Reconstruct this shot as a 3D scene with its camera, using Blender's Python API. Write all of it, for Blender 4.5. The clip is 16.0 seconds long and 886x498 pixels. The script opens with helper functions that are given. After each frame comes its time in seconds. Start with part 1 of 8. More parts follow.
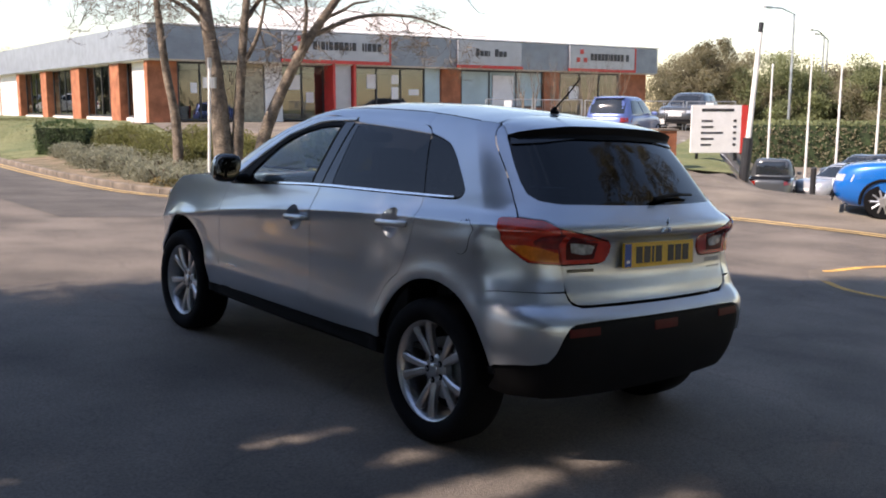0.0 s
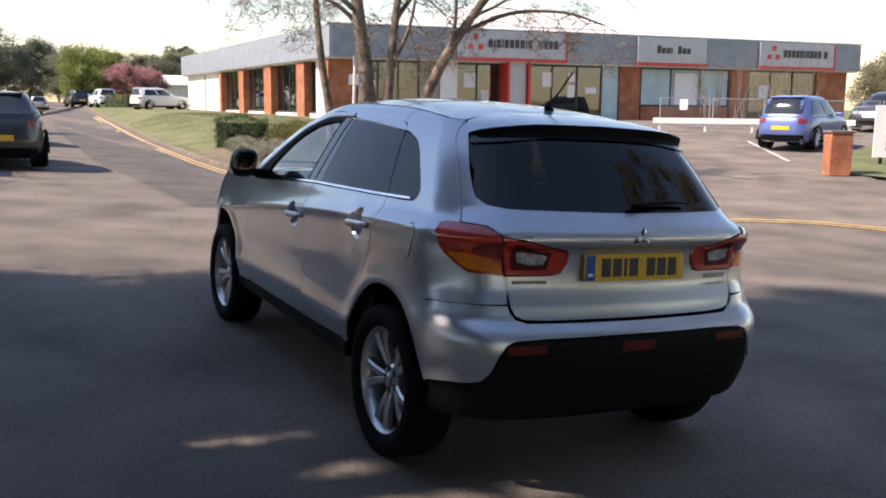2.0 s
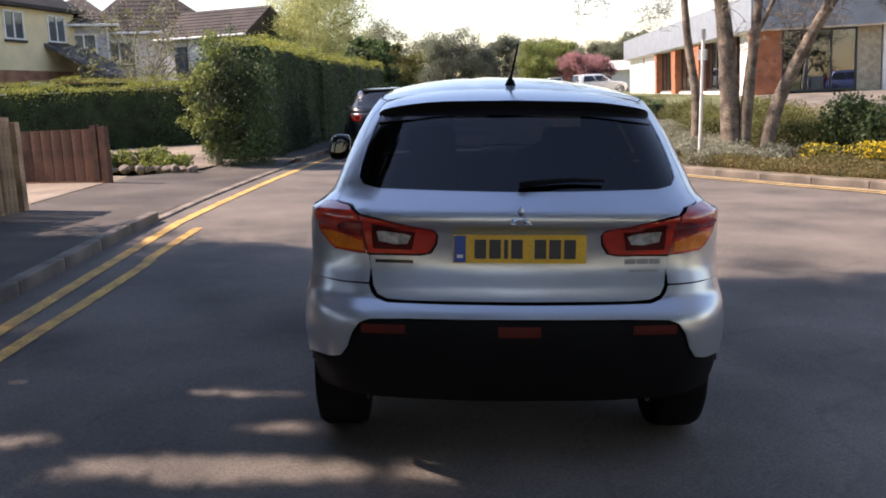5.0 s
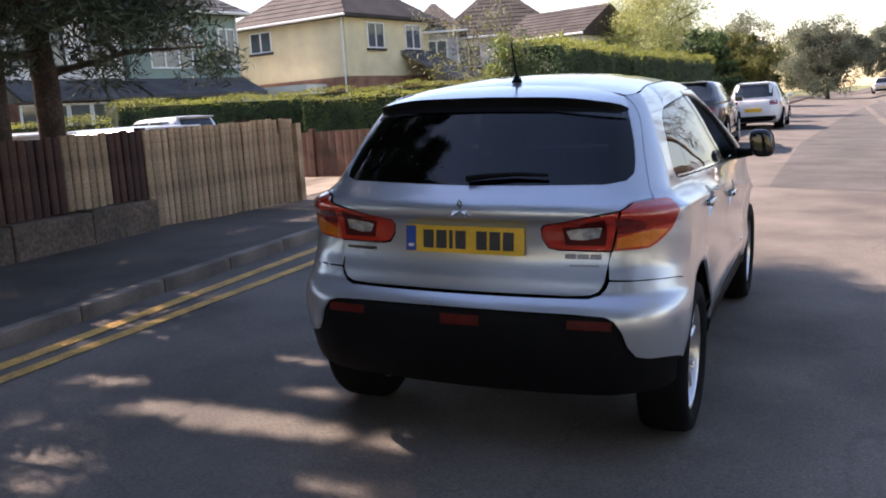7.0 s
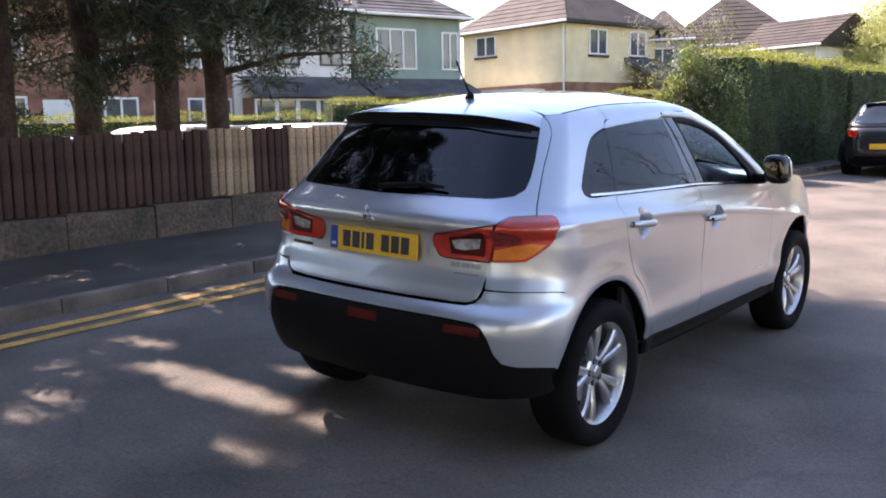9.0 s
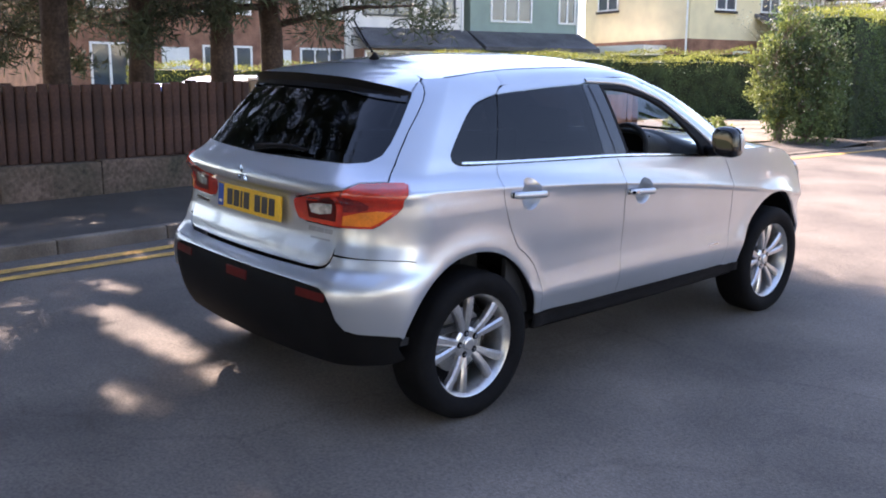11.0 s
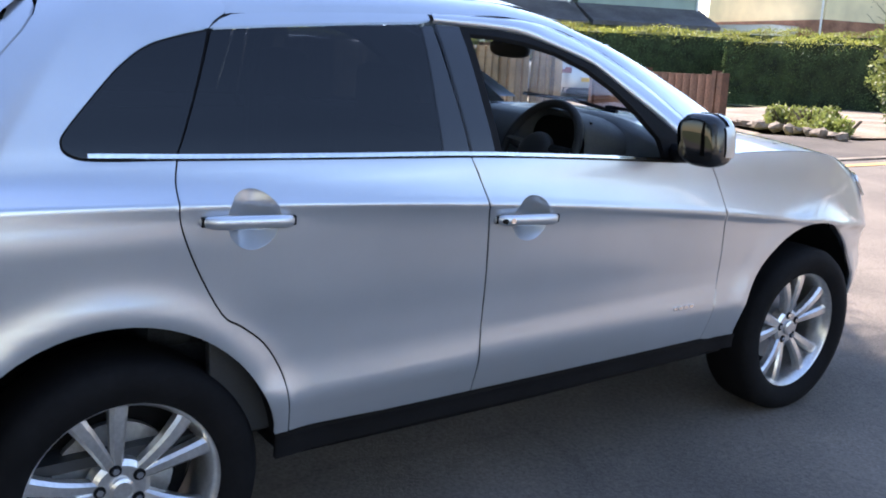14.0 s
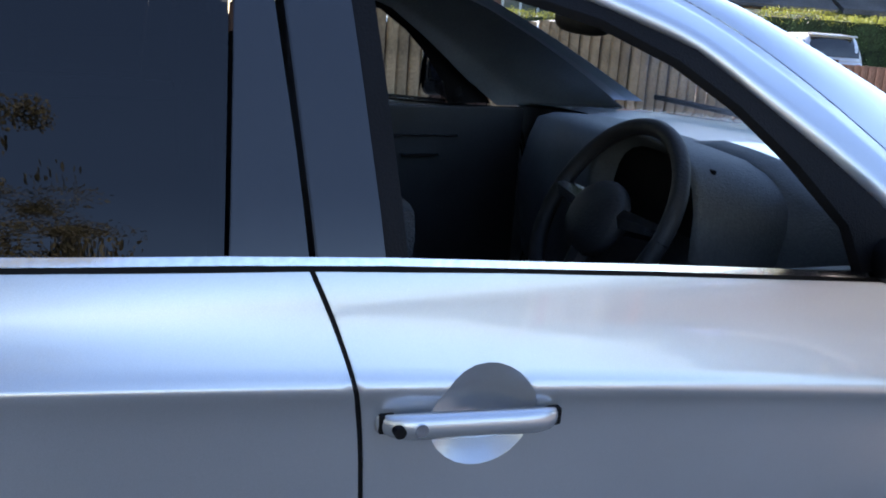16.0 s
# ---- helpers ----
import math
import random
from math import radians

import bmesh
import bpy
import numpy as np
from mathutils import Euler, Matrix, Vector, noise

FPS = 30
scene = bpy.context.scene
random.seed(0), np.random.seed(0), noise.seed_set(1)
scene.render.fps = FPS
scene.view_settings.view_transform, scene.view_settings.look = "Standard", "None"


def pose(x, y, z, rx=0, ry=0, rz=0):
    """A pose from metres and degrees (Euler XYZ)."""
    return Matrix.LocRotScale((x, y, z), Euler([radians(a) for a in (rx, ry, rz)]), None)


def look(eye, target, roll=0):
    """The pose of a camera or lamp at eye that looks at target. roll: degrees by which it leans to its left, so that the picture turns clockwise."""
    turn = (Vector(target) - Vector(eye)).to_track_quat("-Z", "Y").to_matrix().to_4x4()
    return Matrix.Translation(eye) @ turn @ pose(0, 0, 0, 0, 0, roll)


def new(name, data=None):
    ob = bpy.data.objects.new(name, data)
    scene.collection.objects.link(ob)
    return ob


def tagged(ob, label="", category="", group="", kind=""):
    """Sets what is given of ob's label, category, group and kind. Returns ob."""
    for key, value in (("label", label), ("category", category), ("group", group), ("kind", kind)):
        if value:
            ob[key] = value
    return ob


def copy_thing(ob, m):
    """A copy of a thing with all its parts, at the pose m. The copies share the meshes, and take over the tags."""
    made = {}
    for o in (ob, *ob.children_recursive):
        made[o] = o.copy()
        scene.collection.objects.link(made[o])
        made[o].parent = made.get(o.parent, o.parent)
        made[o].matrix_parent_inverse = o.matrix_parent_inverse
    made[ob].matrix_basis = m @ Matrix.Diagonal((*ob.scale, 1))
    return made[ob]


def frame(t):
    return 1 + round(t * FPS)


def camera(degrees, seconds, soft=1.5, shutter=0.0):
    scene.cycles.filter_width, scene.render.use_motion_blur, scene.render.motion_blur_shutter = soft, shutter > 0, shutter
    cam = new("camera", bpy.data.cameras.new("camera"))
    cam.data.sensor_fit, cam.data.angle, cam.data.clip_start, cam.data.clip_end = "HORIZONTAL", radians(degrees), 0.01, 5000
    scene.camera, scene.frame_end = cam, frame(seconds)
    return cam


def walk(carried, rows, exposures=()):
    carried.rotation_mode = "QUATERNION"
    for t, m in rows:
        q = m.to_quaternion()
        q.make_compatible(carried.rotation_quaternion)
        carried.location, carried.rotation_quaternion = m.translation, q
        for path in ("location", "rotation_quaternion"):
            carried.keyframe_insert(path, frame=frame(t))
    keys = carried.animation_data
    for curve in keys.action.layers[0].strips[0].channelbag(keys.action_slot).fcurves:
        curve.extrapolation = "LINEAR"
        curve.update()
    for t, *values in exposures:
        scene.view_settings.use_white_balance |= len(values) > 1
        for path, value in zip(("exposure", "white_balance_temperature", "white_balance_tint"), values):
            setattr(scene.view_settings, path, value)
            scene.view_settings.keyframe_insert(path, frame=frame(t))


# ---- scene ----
cam = camera(51.4, 16.0, 1.9)
PATH = [
    (0, (-3.458, -3.274, 1.596), (-2.188, -1.759, 1.294), 0.12),
    (0.5, (-3.271, -3.398, 1.600), (-2.109, -1.798, 1.297), 1.35),
    (1, (-3.039, -3.465, 1.615), (-1.937, -1.826, 1.302), 1.02),
    (1.5, (-2.781, -3.505, 1.618), (-1.743, -1.824, 1.308), 0.89),
    (2, (-2.453, -3.645, 1.590), (-1.524, -1.901, 1.282), 0.56),
    (2.5, (-2.090, -3.696, 1.579), (-1.268, -1.901, 1.257), 0.03),
    (3, (-1.741, -3.760, 1.570), (-1.024, -1.921, 1.248), -1.38),
    (3.5, (-1.369, -3.963, 1.564), (-0.843, -2.061, 1.237), -1.18),
    (4, (-1.009, -4.049, 1.525), (-0.649, -2.107, 1.209), -1.54),
    (4.2, (-0.852, -4.071, 1.534), (-0.556, -2.120, 1.204), -2.03),
    (4.5, (-0.594, -4.148, 1.522), (-0.403, -2.181, 1.216), -2.69),
    (5, (-0.202, -4.242, 1.536), (-0.231, -2.269, 1.209), -2.69),
    (7.5, (1.814, -4.062, 1.431), (0.909, -2.300, 1.153), -3.71),
    (8, (2.118, -3.921, 1.428), (1.120, -2.209, 1.155), -2.99),
    (8.5, (2.509, -3.808, 1.417), (1.383, -2.175, 1.162), -2.00),
    (11, (3.681, -2.863, 1.453), (2.245, -1.517, 1.101), 0.16),
    (11.5, (3.796, -2.530, 1.444), (2.326, -1.224, 1.078), 1.14),
    (12, (3.777, -2.233, 1.447), (2.286, -0.958, 1.060), 1.59),
    (12.5, (3.600, -1.847, 1.408), (2.119, -0.558, 1.029), 1.27),
    (13, (3.440, -1.431, 1.345), (1.909, -0.195, 0.989), 1.18),
    (13.5, (3.214, -0.991, 1.347), (1.649, 0.196, 0.968), 3.16),
    (14, (2.957, -0.618, 1.367), (1.364, 0.520, 0.959), 2.55),
    (14.5, (2.753, -0.221, 1.378), (1.076, 0.778, 0.947), 2.30),
    (15, (2.447, 0.130, 1.370), (0.751, 1.092, 0.926), 4.16),
    (15.3, (2.266, 0.305, 1.387), (0.555, 1.229, 0.920), 3.93),
    (15.6, (2.097, 0.495, 1.375), (0.338, 1.330, 0.918), 3.39),
    (16, (1.871, 0.703, 1.367), (0.065, 1.425, 0.904), 4.19),
]
walk(cam, [(t, look(eye, target, roll)) for t, eye, target, roll in PATH], [(0.0, 1.05, 6620, 21), (5.0, 1.25, 6800, 25), (8.0, 1.75, 6760, 27), (11.0, 2.32, 6640, 27), (13.0, 2.28, 6420, 21), (16.0, 2.04, 6080, 20)])

# ---- light ----
SUN_FROM = Vector((-0.70, 0.13, 0.70)).normalized()
world = bpy.data.worlds.new("World")
scene.world = world
world.use_nodes = True
wn = world.node_tree.nodes
sky = wn.new("ShaderNodeTexSky")
sky.sky_type = "NISHITA"
sky.sun_disc = False
sky.sun_elevation = math.asin(SUN_FROM.z)
sky.sun_rotation = math.atan2(SUN_FROM.x, SUN_FROM.y)
sky.air_density, sky.dust_density, sky.ozone_density = 1.3, 0.25, 1.0
world.node_tree.links.new(sky.outputs[0], wn["Background"].inputs[0])
wn["Background"].inputs[1].default_value = 0.10
sun = new("sun", bpy.data.lights.new("sun", "SUN"))
sun.data.energy, sun.data.angle, sun.data.color = 4.4, radians(0.55), (1.0, 0.90, 0.76)
sun.matrix_world = look(SUN_FROM * 60, (0, 0, 0))

# ---- materials ----


def mat(name, col, rough=0.6, metal=0.0, var=0.12, scale=6.0, fine=0.06, fscale=90.0, bump=0.0, bscale=120.0, coat=0.0, spec=0.5, tint=None, obj=0.0, island=0.0):
    """Principled material whose colour wanders at two scales, with fine relief; tint: a second colour for the stains."""
    m = bpy.data.materials.new(name)
    m.use_nodes = True
    n, l = m.node_tree.nodes, m.node_tree.links
    b = n["Principled BSDF"]
    b.inputs["Roughness"].default_value, b.inputs["Metallic"].default_value = rough, metal
    b.inputs["Coat Weight"].default_value, b.inputs["Coat Roughness"].default_value = coat, 0.03
    b.inputs["Specular IOR Level"].default_value = spec
    tc = n.new("ShaderNodeTexCoord")
    big = n.new("ShaderNodeTexNoise")
    big.inputs["Scale"].default_value, big.inputs["Detail"].default_value = scale, 5
    small = n.new("ShaderNodeTexNoise")
    small.inputs["Scale"].default_value, small.inputs["Detail"].default_value = fscale, 3
    for k in (big, small):
        l.new(tc.outputs["Object"], k.inputs["Vector"])
    c1 = n.new("ShaderNodeMix")
    c1.data_type = "RGBA"
    dark = tuple(c * (1 - 2 * var) for c in col) if tint is None else tint
    light = tuple(min(1, c * (1 + 2 * var)) for c in col)
    c1.inputs[6].default_value, c1.inputs[7].default_value = (*dark, 1), (*light, 1)
    ramp = n.new("ShaderNodeMapRange")
    ramp.inputs[1].default_value, ramp.inputs[2].default_value = 0.32, 0.68
    l.new(big.outputs["Fac"], ramp.inputs[0])
    l.new(ramp.outputs[0], c1.inputs[0])
    hs = n.new("ShaderNodeHueSaturation")
    l.new(c1.outputs[2], hs.inputs["Color"])
    add = n.new("ShaderNodeMapRange")
    add.inputs[1].default_value, add.inputs[2].default_value = 0.25, 0.75
    add.inputs[3].default_value, add.inputs[4].default_value = 1 - 2 * fine, 1 + 2 * fine
    l.new(small.outputs["Fac"], add.inputs[0])
    last = add.outputs[0]
    for amount, node, sock in ((obj, "ShaderNodeObjectInfo", "Random"), (island, "ShaderNodeNewGeometry", "Random Per Island")):
        if amount:
            src = n.new(node)
            mr = n.new("ShaderNodeMapRange")
            mr.inputs[3].default_value, mr.inputs[4].default_value = 1 - amount, 1 + amount
            l.new(src.outputs[sock], mr.inputs[0])
            mu = n.new("ShaderNodeMath")
            mu.operation = "MULTIPLY"
            l.new(last, mu.inputs[0])
            l.new(mr.outputs[0], mu.inputs[1])
            last = mu.outputs[0]
    l.new(last, hs.inputs["Value"])
    l.new(hs.outputs[0], b.inputs["Base Color"])
    if bump:
        bt = n.new("ShaderNodeTexNoise")
        bt.inputs["Scale"].default_value, bt.inputs["Detail"].default_value = bscale, 4
        l.new(tc.outputs["Object"], bt.inputs["Vector"])
        bp = n.new("ShaderNodeBump")
        bp.inputs["Strength"].default_value, bp.inputs["Distance"].default_value = bump, 0.01
        l.new(bt.outputs["Fac"], bp.inputs["Height"])
        l.new(bp.outputs[0], b.inputs["Normal"])
    return m


def glass(name, col, rough=0.0, alpha=0.35):
    """Tinted pane: mirror gloss over a see-through tint."""
    m = bpy.data.materials.new(name)
    m.use_nodes = True
    n, l = m.node_tree.nodes, m.node_tree.links
    n.remove(n["Principled BSDF"])
    tr = n.new("ShaderNodeBsdfTransparent")
    tr.inputs[0].default_value = (*col, 1)
    gl = n.new("ShaderNodeBsdfGlossy")
    gl.inputs["Roughness"].default_value = rough
    gl.inputs["Color"].default_value = (1, 1, 1, 1)
    lw = n.new("ShaderNodeLayerWeight")
    fr = n.new("ShaderNodeMath")
    fr.operation = "POWER"
    fr.inputs[1].default_value = 5.0
    l.new(lw.outputs["Facing"], fr.inputs[0])
    mr = n.new("ShaderNodeMapRange")
    mr.inputs[3].default_value, mr.inputs[4].default_value = 0.05 + alpha, 1.0
    l.new(fr.outputs[0], mr.inputs[0])
    mx = n.new("ShaderNodeMixShader")
    l.new(mr.outputs[0], mx.inputs[0])
    l.new(tr.outputs[0], mx.inputs[1])
    l.new(gl.outputs[0], mx.inputs[2])
    l.new(mx.outputs[0], n["Material Output"].inputs[0])
    return m


def asphalt(name, col, stain):
    """Worn tarmac: aggregate speckle, patches, hairline cracks."""
    m = mat(name, col, 0.88, 0, 0.20, 0.9, 0.15, 70, 0.7, 130, spec=0.3, tint=stain)
    n, l = m.node_tree.nodes, m.node_tree.links
    b = n["Principled BSDF"]
    src = b.inputs["Base Color"].links[0].from_socket
    tc = n.new("ShaderNodeTexCoord")
    warp = n.new("ShaderNodeTexNoise")
    warp.inputs["Scale"].default_value = 1.3
    l.new(tc.outputs["Object"], warp.inputs["Vector"])
    vm = n.new("ShaderNodeMixRGB")
    vm.inputs[0].default_value = 0.35
    l.new(tc.outputs["Object"], vm.inputs[1])
    l.new(warp.outputs["Color"], vm.inputs[2])
    vo = n.new("ShaderNodeTexVoronoi")
    vo.feature = "DISTANCE_TO_EDGE"
    vo.inputs["Scale"].default_value = 0.55
    l.new(vm.outputs[0], vo.inputs["Vector"])
    mr = n.new("ShaderNodeMapRange")
    mr.inputs[1].default_value, mr.inputs[2].default_value = 0.0, 0.008
    mr.inputs[3].default_value, mr.inputs[4].default_value = 0.87, 1.0
    l.new(vo.outputs["Distance"], mr.inputs[0])
    mu = n.new("ShaderNodeMixRGB")
    mu.blend_type, mu.inputs[0].default_value = "MULTIPLY", 1.0
    l.new(src, mu.inputs[1])
    l.new(mr.outputs[0], mu.inputs[2])
    l.new(mu.outputs[0], b.inputs["Base Color"])
    return m


M_ROAD = asphalt("road_tarmac", (0.142, 0.121, 0.102), (0.098, 0.085, 0.074))
M_PATCH = asphalt("patched_tarmac", (0.092, 0.083, 0.075), (0.072, 0.066, 0.060))
M_PARK = asphalt("car_park_tarmac", (0.165, 0.140, 0.112), (0.122, 0.104, 0.086))
M_PATH = asphalt("footpath_tarmac", (0.088, 0.075, 0.064), (0.062, 0.054, 0.047))
M_DRIVE = mat("drive_gravel", (0.20, 0.16, 0.12), 0.95, 0, 0.2, 1.2, 0.25, 60, 0.9, 50)
M_KERB = mat("kerb_concrete", (0.17, 0.14, 0.11), 0.9, 0, 0.2, 3, 0.12, 80, 0.5, 70, obj=0.12)
M_YELLOW = mat("yellow_road_paint", (0.58, 0.33, 0.075), 0.8, 0, 0.15, 5, 0.2, 60, 0.4, 120, tint=(0.40, 0.23, 0.075))
M_YELLOWP = mat("faded_yellow_road_paint", (0.48, 0.33, 0.14), 0.8, 0, 0.15, 5, 0.2, 60, 0.4, 120, tint=(0.33, 0.24, 0.12))
M_WHITELINE = mat("white_road_paint", (0.6, 0.58, 0.54), 0.8, 0, 0.2, 3, 0.2, 60, tint=(0.3, 0.28, 0.25))
M_GRASS = mat("grass", (0.115, 0.115, 0.05), 0.95, 0, 0.3, 0.7, 0.3, 30, 1.0, 40, tint=(0.095, 0.115, 0.042))
M_BLADE = mat("grass_blades", (0.115, 0.12, 0.048), 0.85, 0, 0.25, 1.5, 0.1, 30, island=0.35)
M_SOIL = mat("bed_soil", (0.16, 0.115, 0.075), 0.95, 0, 0.25, 2, 0.25, 40, 1.0, 35, tint=(0.10, 0.09, 0.045))

# ---- helpers for shapes ----
from mathutils.geometry import delaunay_2d_cdt


def ground_z(x, y):
    """Height of the land: the road falls to the east, the car park climbs to the showroom."""
    s = max(-3.4, min(7.0, x))
    z = -0.05 * s + 0.2 * math.tanh(0.1 * y)
    if y > 20:
        z += 0.005 * (min(y, 160) - 20)
    d = (x - 9.5) * 0.6 + (y - 5.0) * 0.8
    if d > 0 and x > 3.4:
        k = min(1.0, (x - 3.4) / 5.0)
        z += 0.04 * min(d, 26) * k * k * (3 - 2 * k)
    if x < -3.4:
        z += 0.035 * min(-3.4 - x, 2.6)
        # the drive behind the fence lies lower
        z -= 0.34 * max(0.0, min(1.0, (-5.9 - x) / 1.4)) * max(0.0, min(1.0, (10.5 - y) / 3.0))
    # the lower car park beyond the direction board
    e, r = 0.559 * (x + 3.4) - 0.829 * (y + 3.3), 0.829 * (x + 3.4) + 0.559 * (y + 3.3)
    if e > 0 and r > 20:
        a, b = min(1.0, e / 2.2), min(1.0, (r - 20) / 17.0)
        z -= 2.75 * a * a * (3 - 2 * a) * b * (1.5 - 0.5 * b)
    return z


def link(name, me, material, parent=None, label="", smooth=False):
    if material is not None:
        me.materials.append(material)
    if smooth:
        me.polygons.foreach_set("use_smooth", [True] * len(me.polygons))
    ob = new(name, me)
    if parent is not None:
        ob.parent = parent
    if label:
        ob["label"] = label
    return ob


def part(name, bm, material, parent=None, label="", smooth=False):
    me = bpy.data.meshes.new(name)
    bm.to_mesh(me)
    bm.free()
    return link(name, me, material, parent, label, smooth)


def pydata(name, verts, faces, material, parent=None, label="", smooth=False):
    me = bpy.data.meshes.new(name)
    me.from_pydata([tuple(v) for v in verts], [], faces)
    me.update()
    return link(name, me, material, parent, label, smooth)


def empty(name, m=None, label="", category="", group="", kind=""):
    ob = new(name)
    ob.empty_display_size = 0.1
    if m is not None:
        ob.matrix_world = m
    return tagged(ob, label, category, group, kind)


def box(bm, x0, x1, y0, y1, z0, z1, bevel=0.0, m=None):
    vs = [bm.verts.new(p if m is None else m @ Vector(p)) for p in ((x0, y0, z0), (x1, y0, z0), (x1, y1, z0), (x0, y1, z0), (x0, y0, z1), (x1, y0, z1), (x1, y1, z1), (x0, y1, z1))]
    fs = [bm.faces.new([vs[i] for i in f]) for f in ((3, 2, 1, 0), (4, 5, 6, 7), (0, 1, 5, 4), (1, 2, 6, 5), (2, 3, 7, 6), (3, 0, 4, 7))]
    if bevel:
        es = list({e for f in fs for e in f.edges})
        bmesh.ops.bevel(bm, geom=es, offset=bevel, segments=2, affect="EDGES", profile=0.6)
    return bm


def boxed(name, dims, material, parent=None, label="", bevel=0.0, m=None):
    return part(name, box(bmesh.new(), *dims, bevel, m), material, parent, label)


def tube(bm, pts, radii, n=8, cap=True):
    """A round bar along pts."""
    rings = []
    pts = [Vector(p) for p in pts]
    if isinstance(radii, (int, float)):
        radii = [radii] * len(pts)
    for i, p in enumerate(pts):
        d = (pts[min(i + 1, len(pts) - 1)] - pts[max(i - 1, 0)]).normalized()
        a = d.orthogonal().normalized() if i == 0 else (a - d * a.dot(d)).normalized()
        b = d.cross(a)
        rings.append([bm.verts.new(p + (a * math.cos(2 * math.pi * k / n) + b * math.sin(2 * math.pi * k / n)) * radii[i]) for k in range(n)])
    for r0, r1 in zip(rings, rings[1:]):
        for k in range(n):
            bm.faces.new((r0[k], r0[(k + 1) % n], r1[(k + 1) % n], r1[k]))
    if cap:
        bm.faces.new(rings[0][::-1])
        bm.faces.new(rings[-1])
    return bm


def inside(x, y, poly):
    c = False
    for (x0, y0), (x1, y1) in zip(poly, poly[1:] + poly[:1]):
        if (y0 > y) != (y1 > y) and x < (x1 - x0) * (y - y0) / (y1 - y0) + x0:
            c = not c
    return c


def fill2d(poly, step, holes=(), along=None):
    """Triangles of a flat outline, with a grid of points inside it."""
    pts, edges = [], []
    for loop in (poly, *holes):
        k = len(pts)
        for (x0, y0), (x1, y1) in zip(loop, loop[1:] + loop[:1]):
            n = max(1, int(math.hypot(x1 - x0, y1 - y0) / step))
            for i in range(n):
                pts.append((x0 + (x1 - x0) * i / n, y0 + (y1 - y0) * i / n))
        edges += [(i, i + 1) for i in range(k, len(pts) - 1)] + [(len(pts) - 1, k)]
    xs, ys = [p[0] for p in poly], [p[1] for p in poly]
    gx = np.arange(min(xs) + step * 0.5, max(xs), step)
    gy = np.arange(min(ys) + step * 0.5, max(ys), step)
    for x in gx:
        for y in gy:
            if along is not None and abs(y - along(x)) < 0.034:
                continue
            if inside(x, y, poly) and not any(inside(x, y, h) for h in holes):
                pts.append((float(x), float(y)))
    if along is not None:
        for x in np.arange(min(xs) + 0.006, max(xs), 0.012):
            for d in (-0.030, -0.014, -0.005, 0.0, 0.004, 0.012, 0.026):
                q = (float(x), along(x) + d)
                if all(inside(q[0] + u, q[1] + v, poly) for u, v in ((0.004, 0), (-0.004, 0), (0, 0.003), (0, -0.003))) and not any(inside(*q, h) for h in holes):
                    pts.append(q)
    out = delaunay_2d_cdt([Vector(p) for p in pts], edges, [], 2 if not holes else 2, 1e-6)
    vs, fs = out[0], out[2]
    keep = []
    for f in fs:
        cx, cy = sum(vs[i][0] for i in f) / len(f), sum(vs[i][1] for i in f) / len(f)
        if inside(cx, cy, poly) and not any(inside(cx, cy, h) for h in holes):
            keep.append(list(f))
    return [(v[0], v[1]) for v in vs], keep


def sheet(name, poly, material, dz, step=1.0, parent=None, label=""):
    vs, fs = fill2d(poly, step)
    return pydata(name, [(x, y, ground_z(x, y) + (dz(x, y) if callable(dz) else dz)) for x, y in vs], fs, material, parent, label, smooth=True)


def strip(line, w):
    """The outline of a band of width w along a line."""
    left, right = [], []
    for i, (x, y) in enumerate(line):
        x0, y0 = line[max(i - 1, 0)]
        x1, y1 = line[min(i + 1, len(line) - 1)]
        d = math.hypot(x1 - x0, y1 - y0)
        nx, ny = -(y1 - y0) / d, (x1 - x0) / d
        left.append((x + nx * w / 2, y + ny * w / 2))
        right.append((x - nx * w / 2, y - ny * w / 2))
    return left + right[::-1]


def shifted(line, w):
    s = strip(line, 2 * w)
    return s[: len(line)]


def smooth_line(pts, n=6):
    """A Catmull-Rom curve through pts."""
    out = []
    for i in range(len(pts) - 1):
        p0, p1, p2, p3 = pts[max(i - 1, 0)], pts[i], pts[i + 1], pts[min(i + 2, len(pts) - 1)]
        for k in range(n):
            t = k / n
            out.append(tuple(0.5 * (2 * b + (c - a) * t + (2 * a - 5 * b + 4 * c - d) * t * t + (3 * b - a - 3 * c + d) * t ** 3) for a, b, c, d in zip(p0, p1, p2, p3)))
    return out + [tuple(pts[-1])]


# ---- ground, road, pavements ----
def road_left(y):
    if y < 6:
        return -3.38 - 0.035 * max(0.0, y)
    return -3.59 + 0.022 * (y - 6) + 0.0022 * (min(y, 22) - 6) ** 2


def road_right(y):
    return 3.3 + 0.07 * max(0.0, y - 18.0)


xs = [-900, -300, -120, -60, -30, -20, -14, -10, -8, -7.3, -6.6, -5.9, -5, -4, -3.4, -2, 0, 2, 3.4, 5, 7, 8.4] + [10.0 + k * 2 for k in range(21)] + [60, 100, 300, 900]
ys = [-900, -300, -100, -40, -20, -10, -5] + [k * 2.0 for k in range(21)] + [50, 70, 100, 160, 300, 900]
tagged(pydata("ground", [(x, y, ground_z(x, y) - 0.06) for y in ys for x in xs], [(j * len(xs) + i, j * len(xs) + i + 1, (j + 1) * len(xs) + i + 1, (j + 1) * len(xs) + i) for j in range(len(ys) - 1) for i in range(len(xs) - 1)], M_GRASS), "wide sheet of patchy spring grass and verge", "ground", kind="structure")

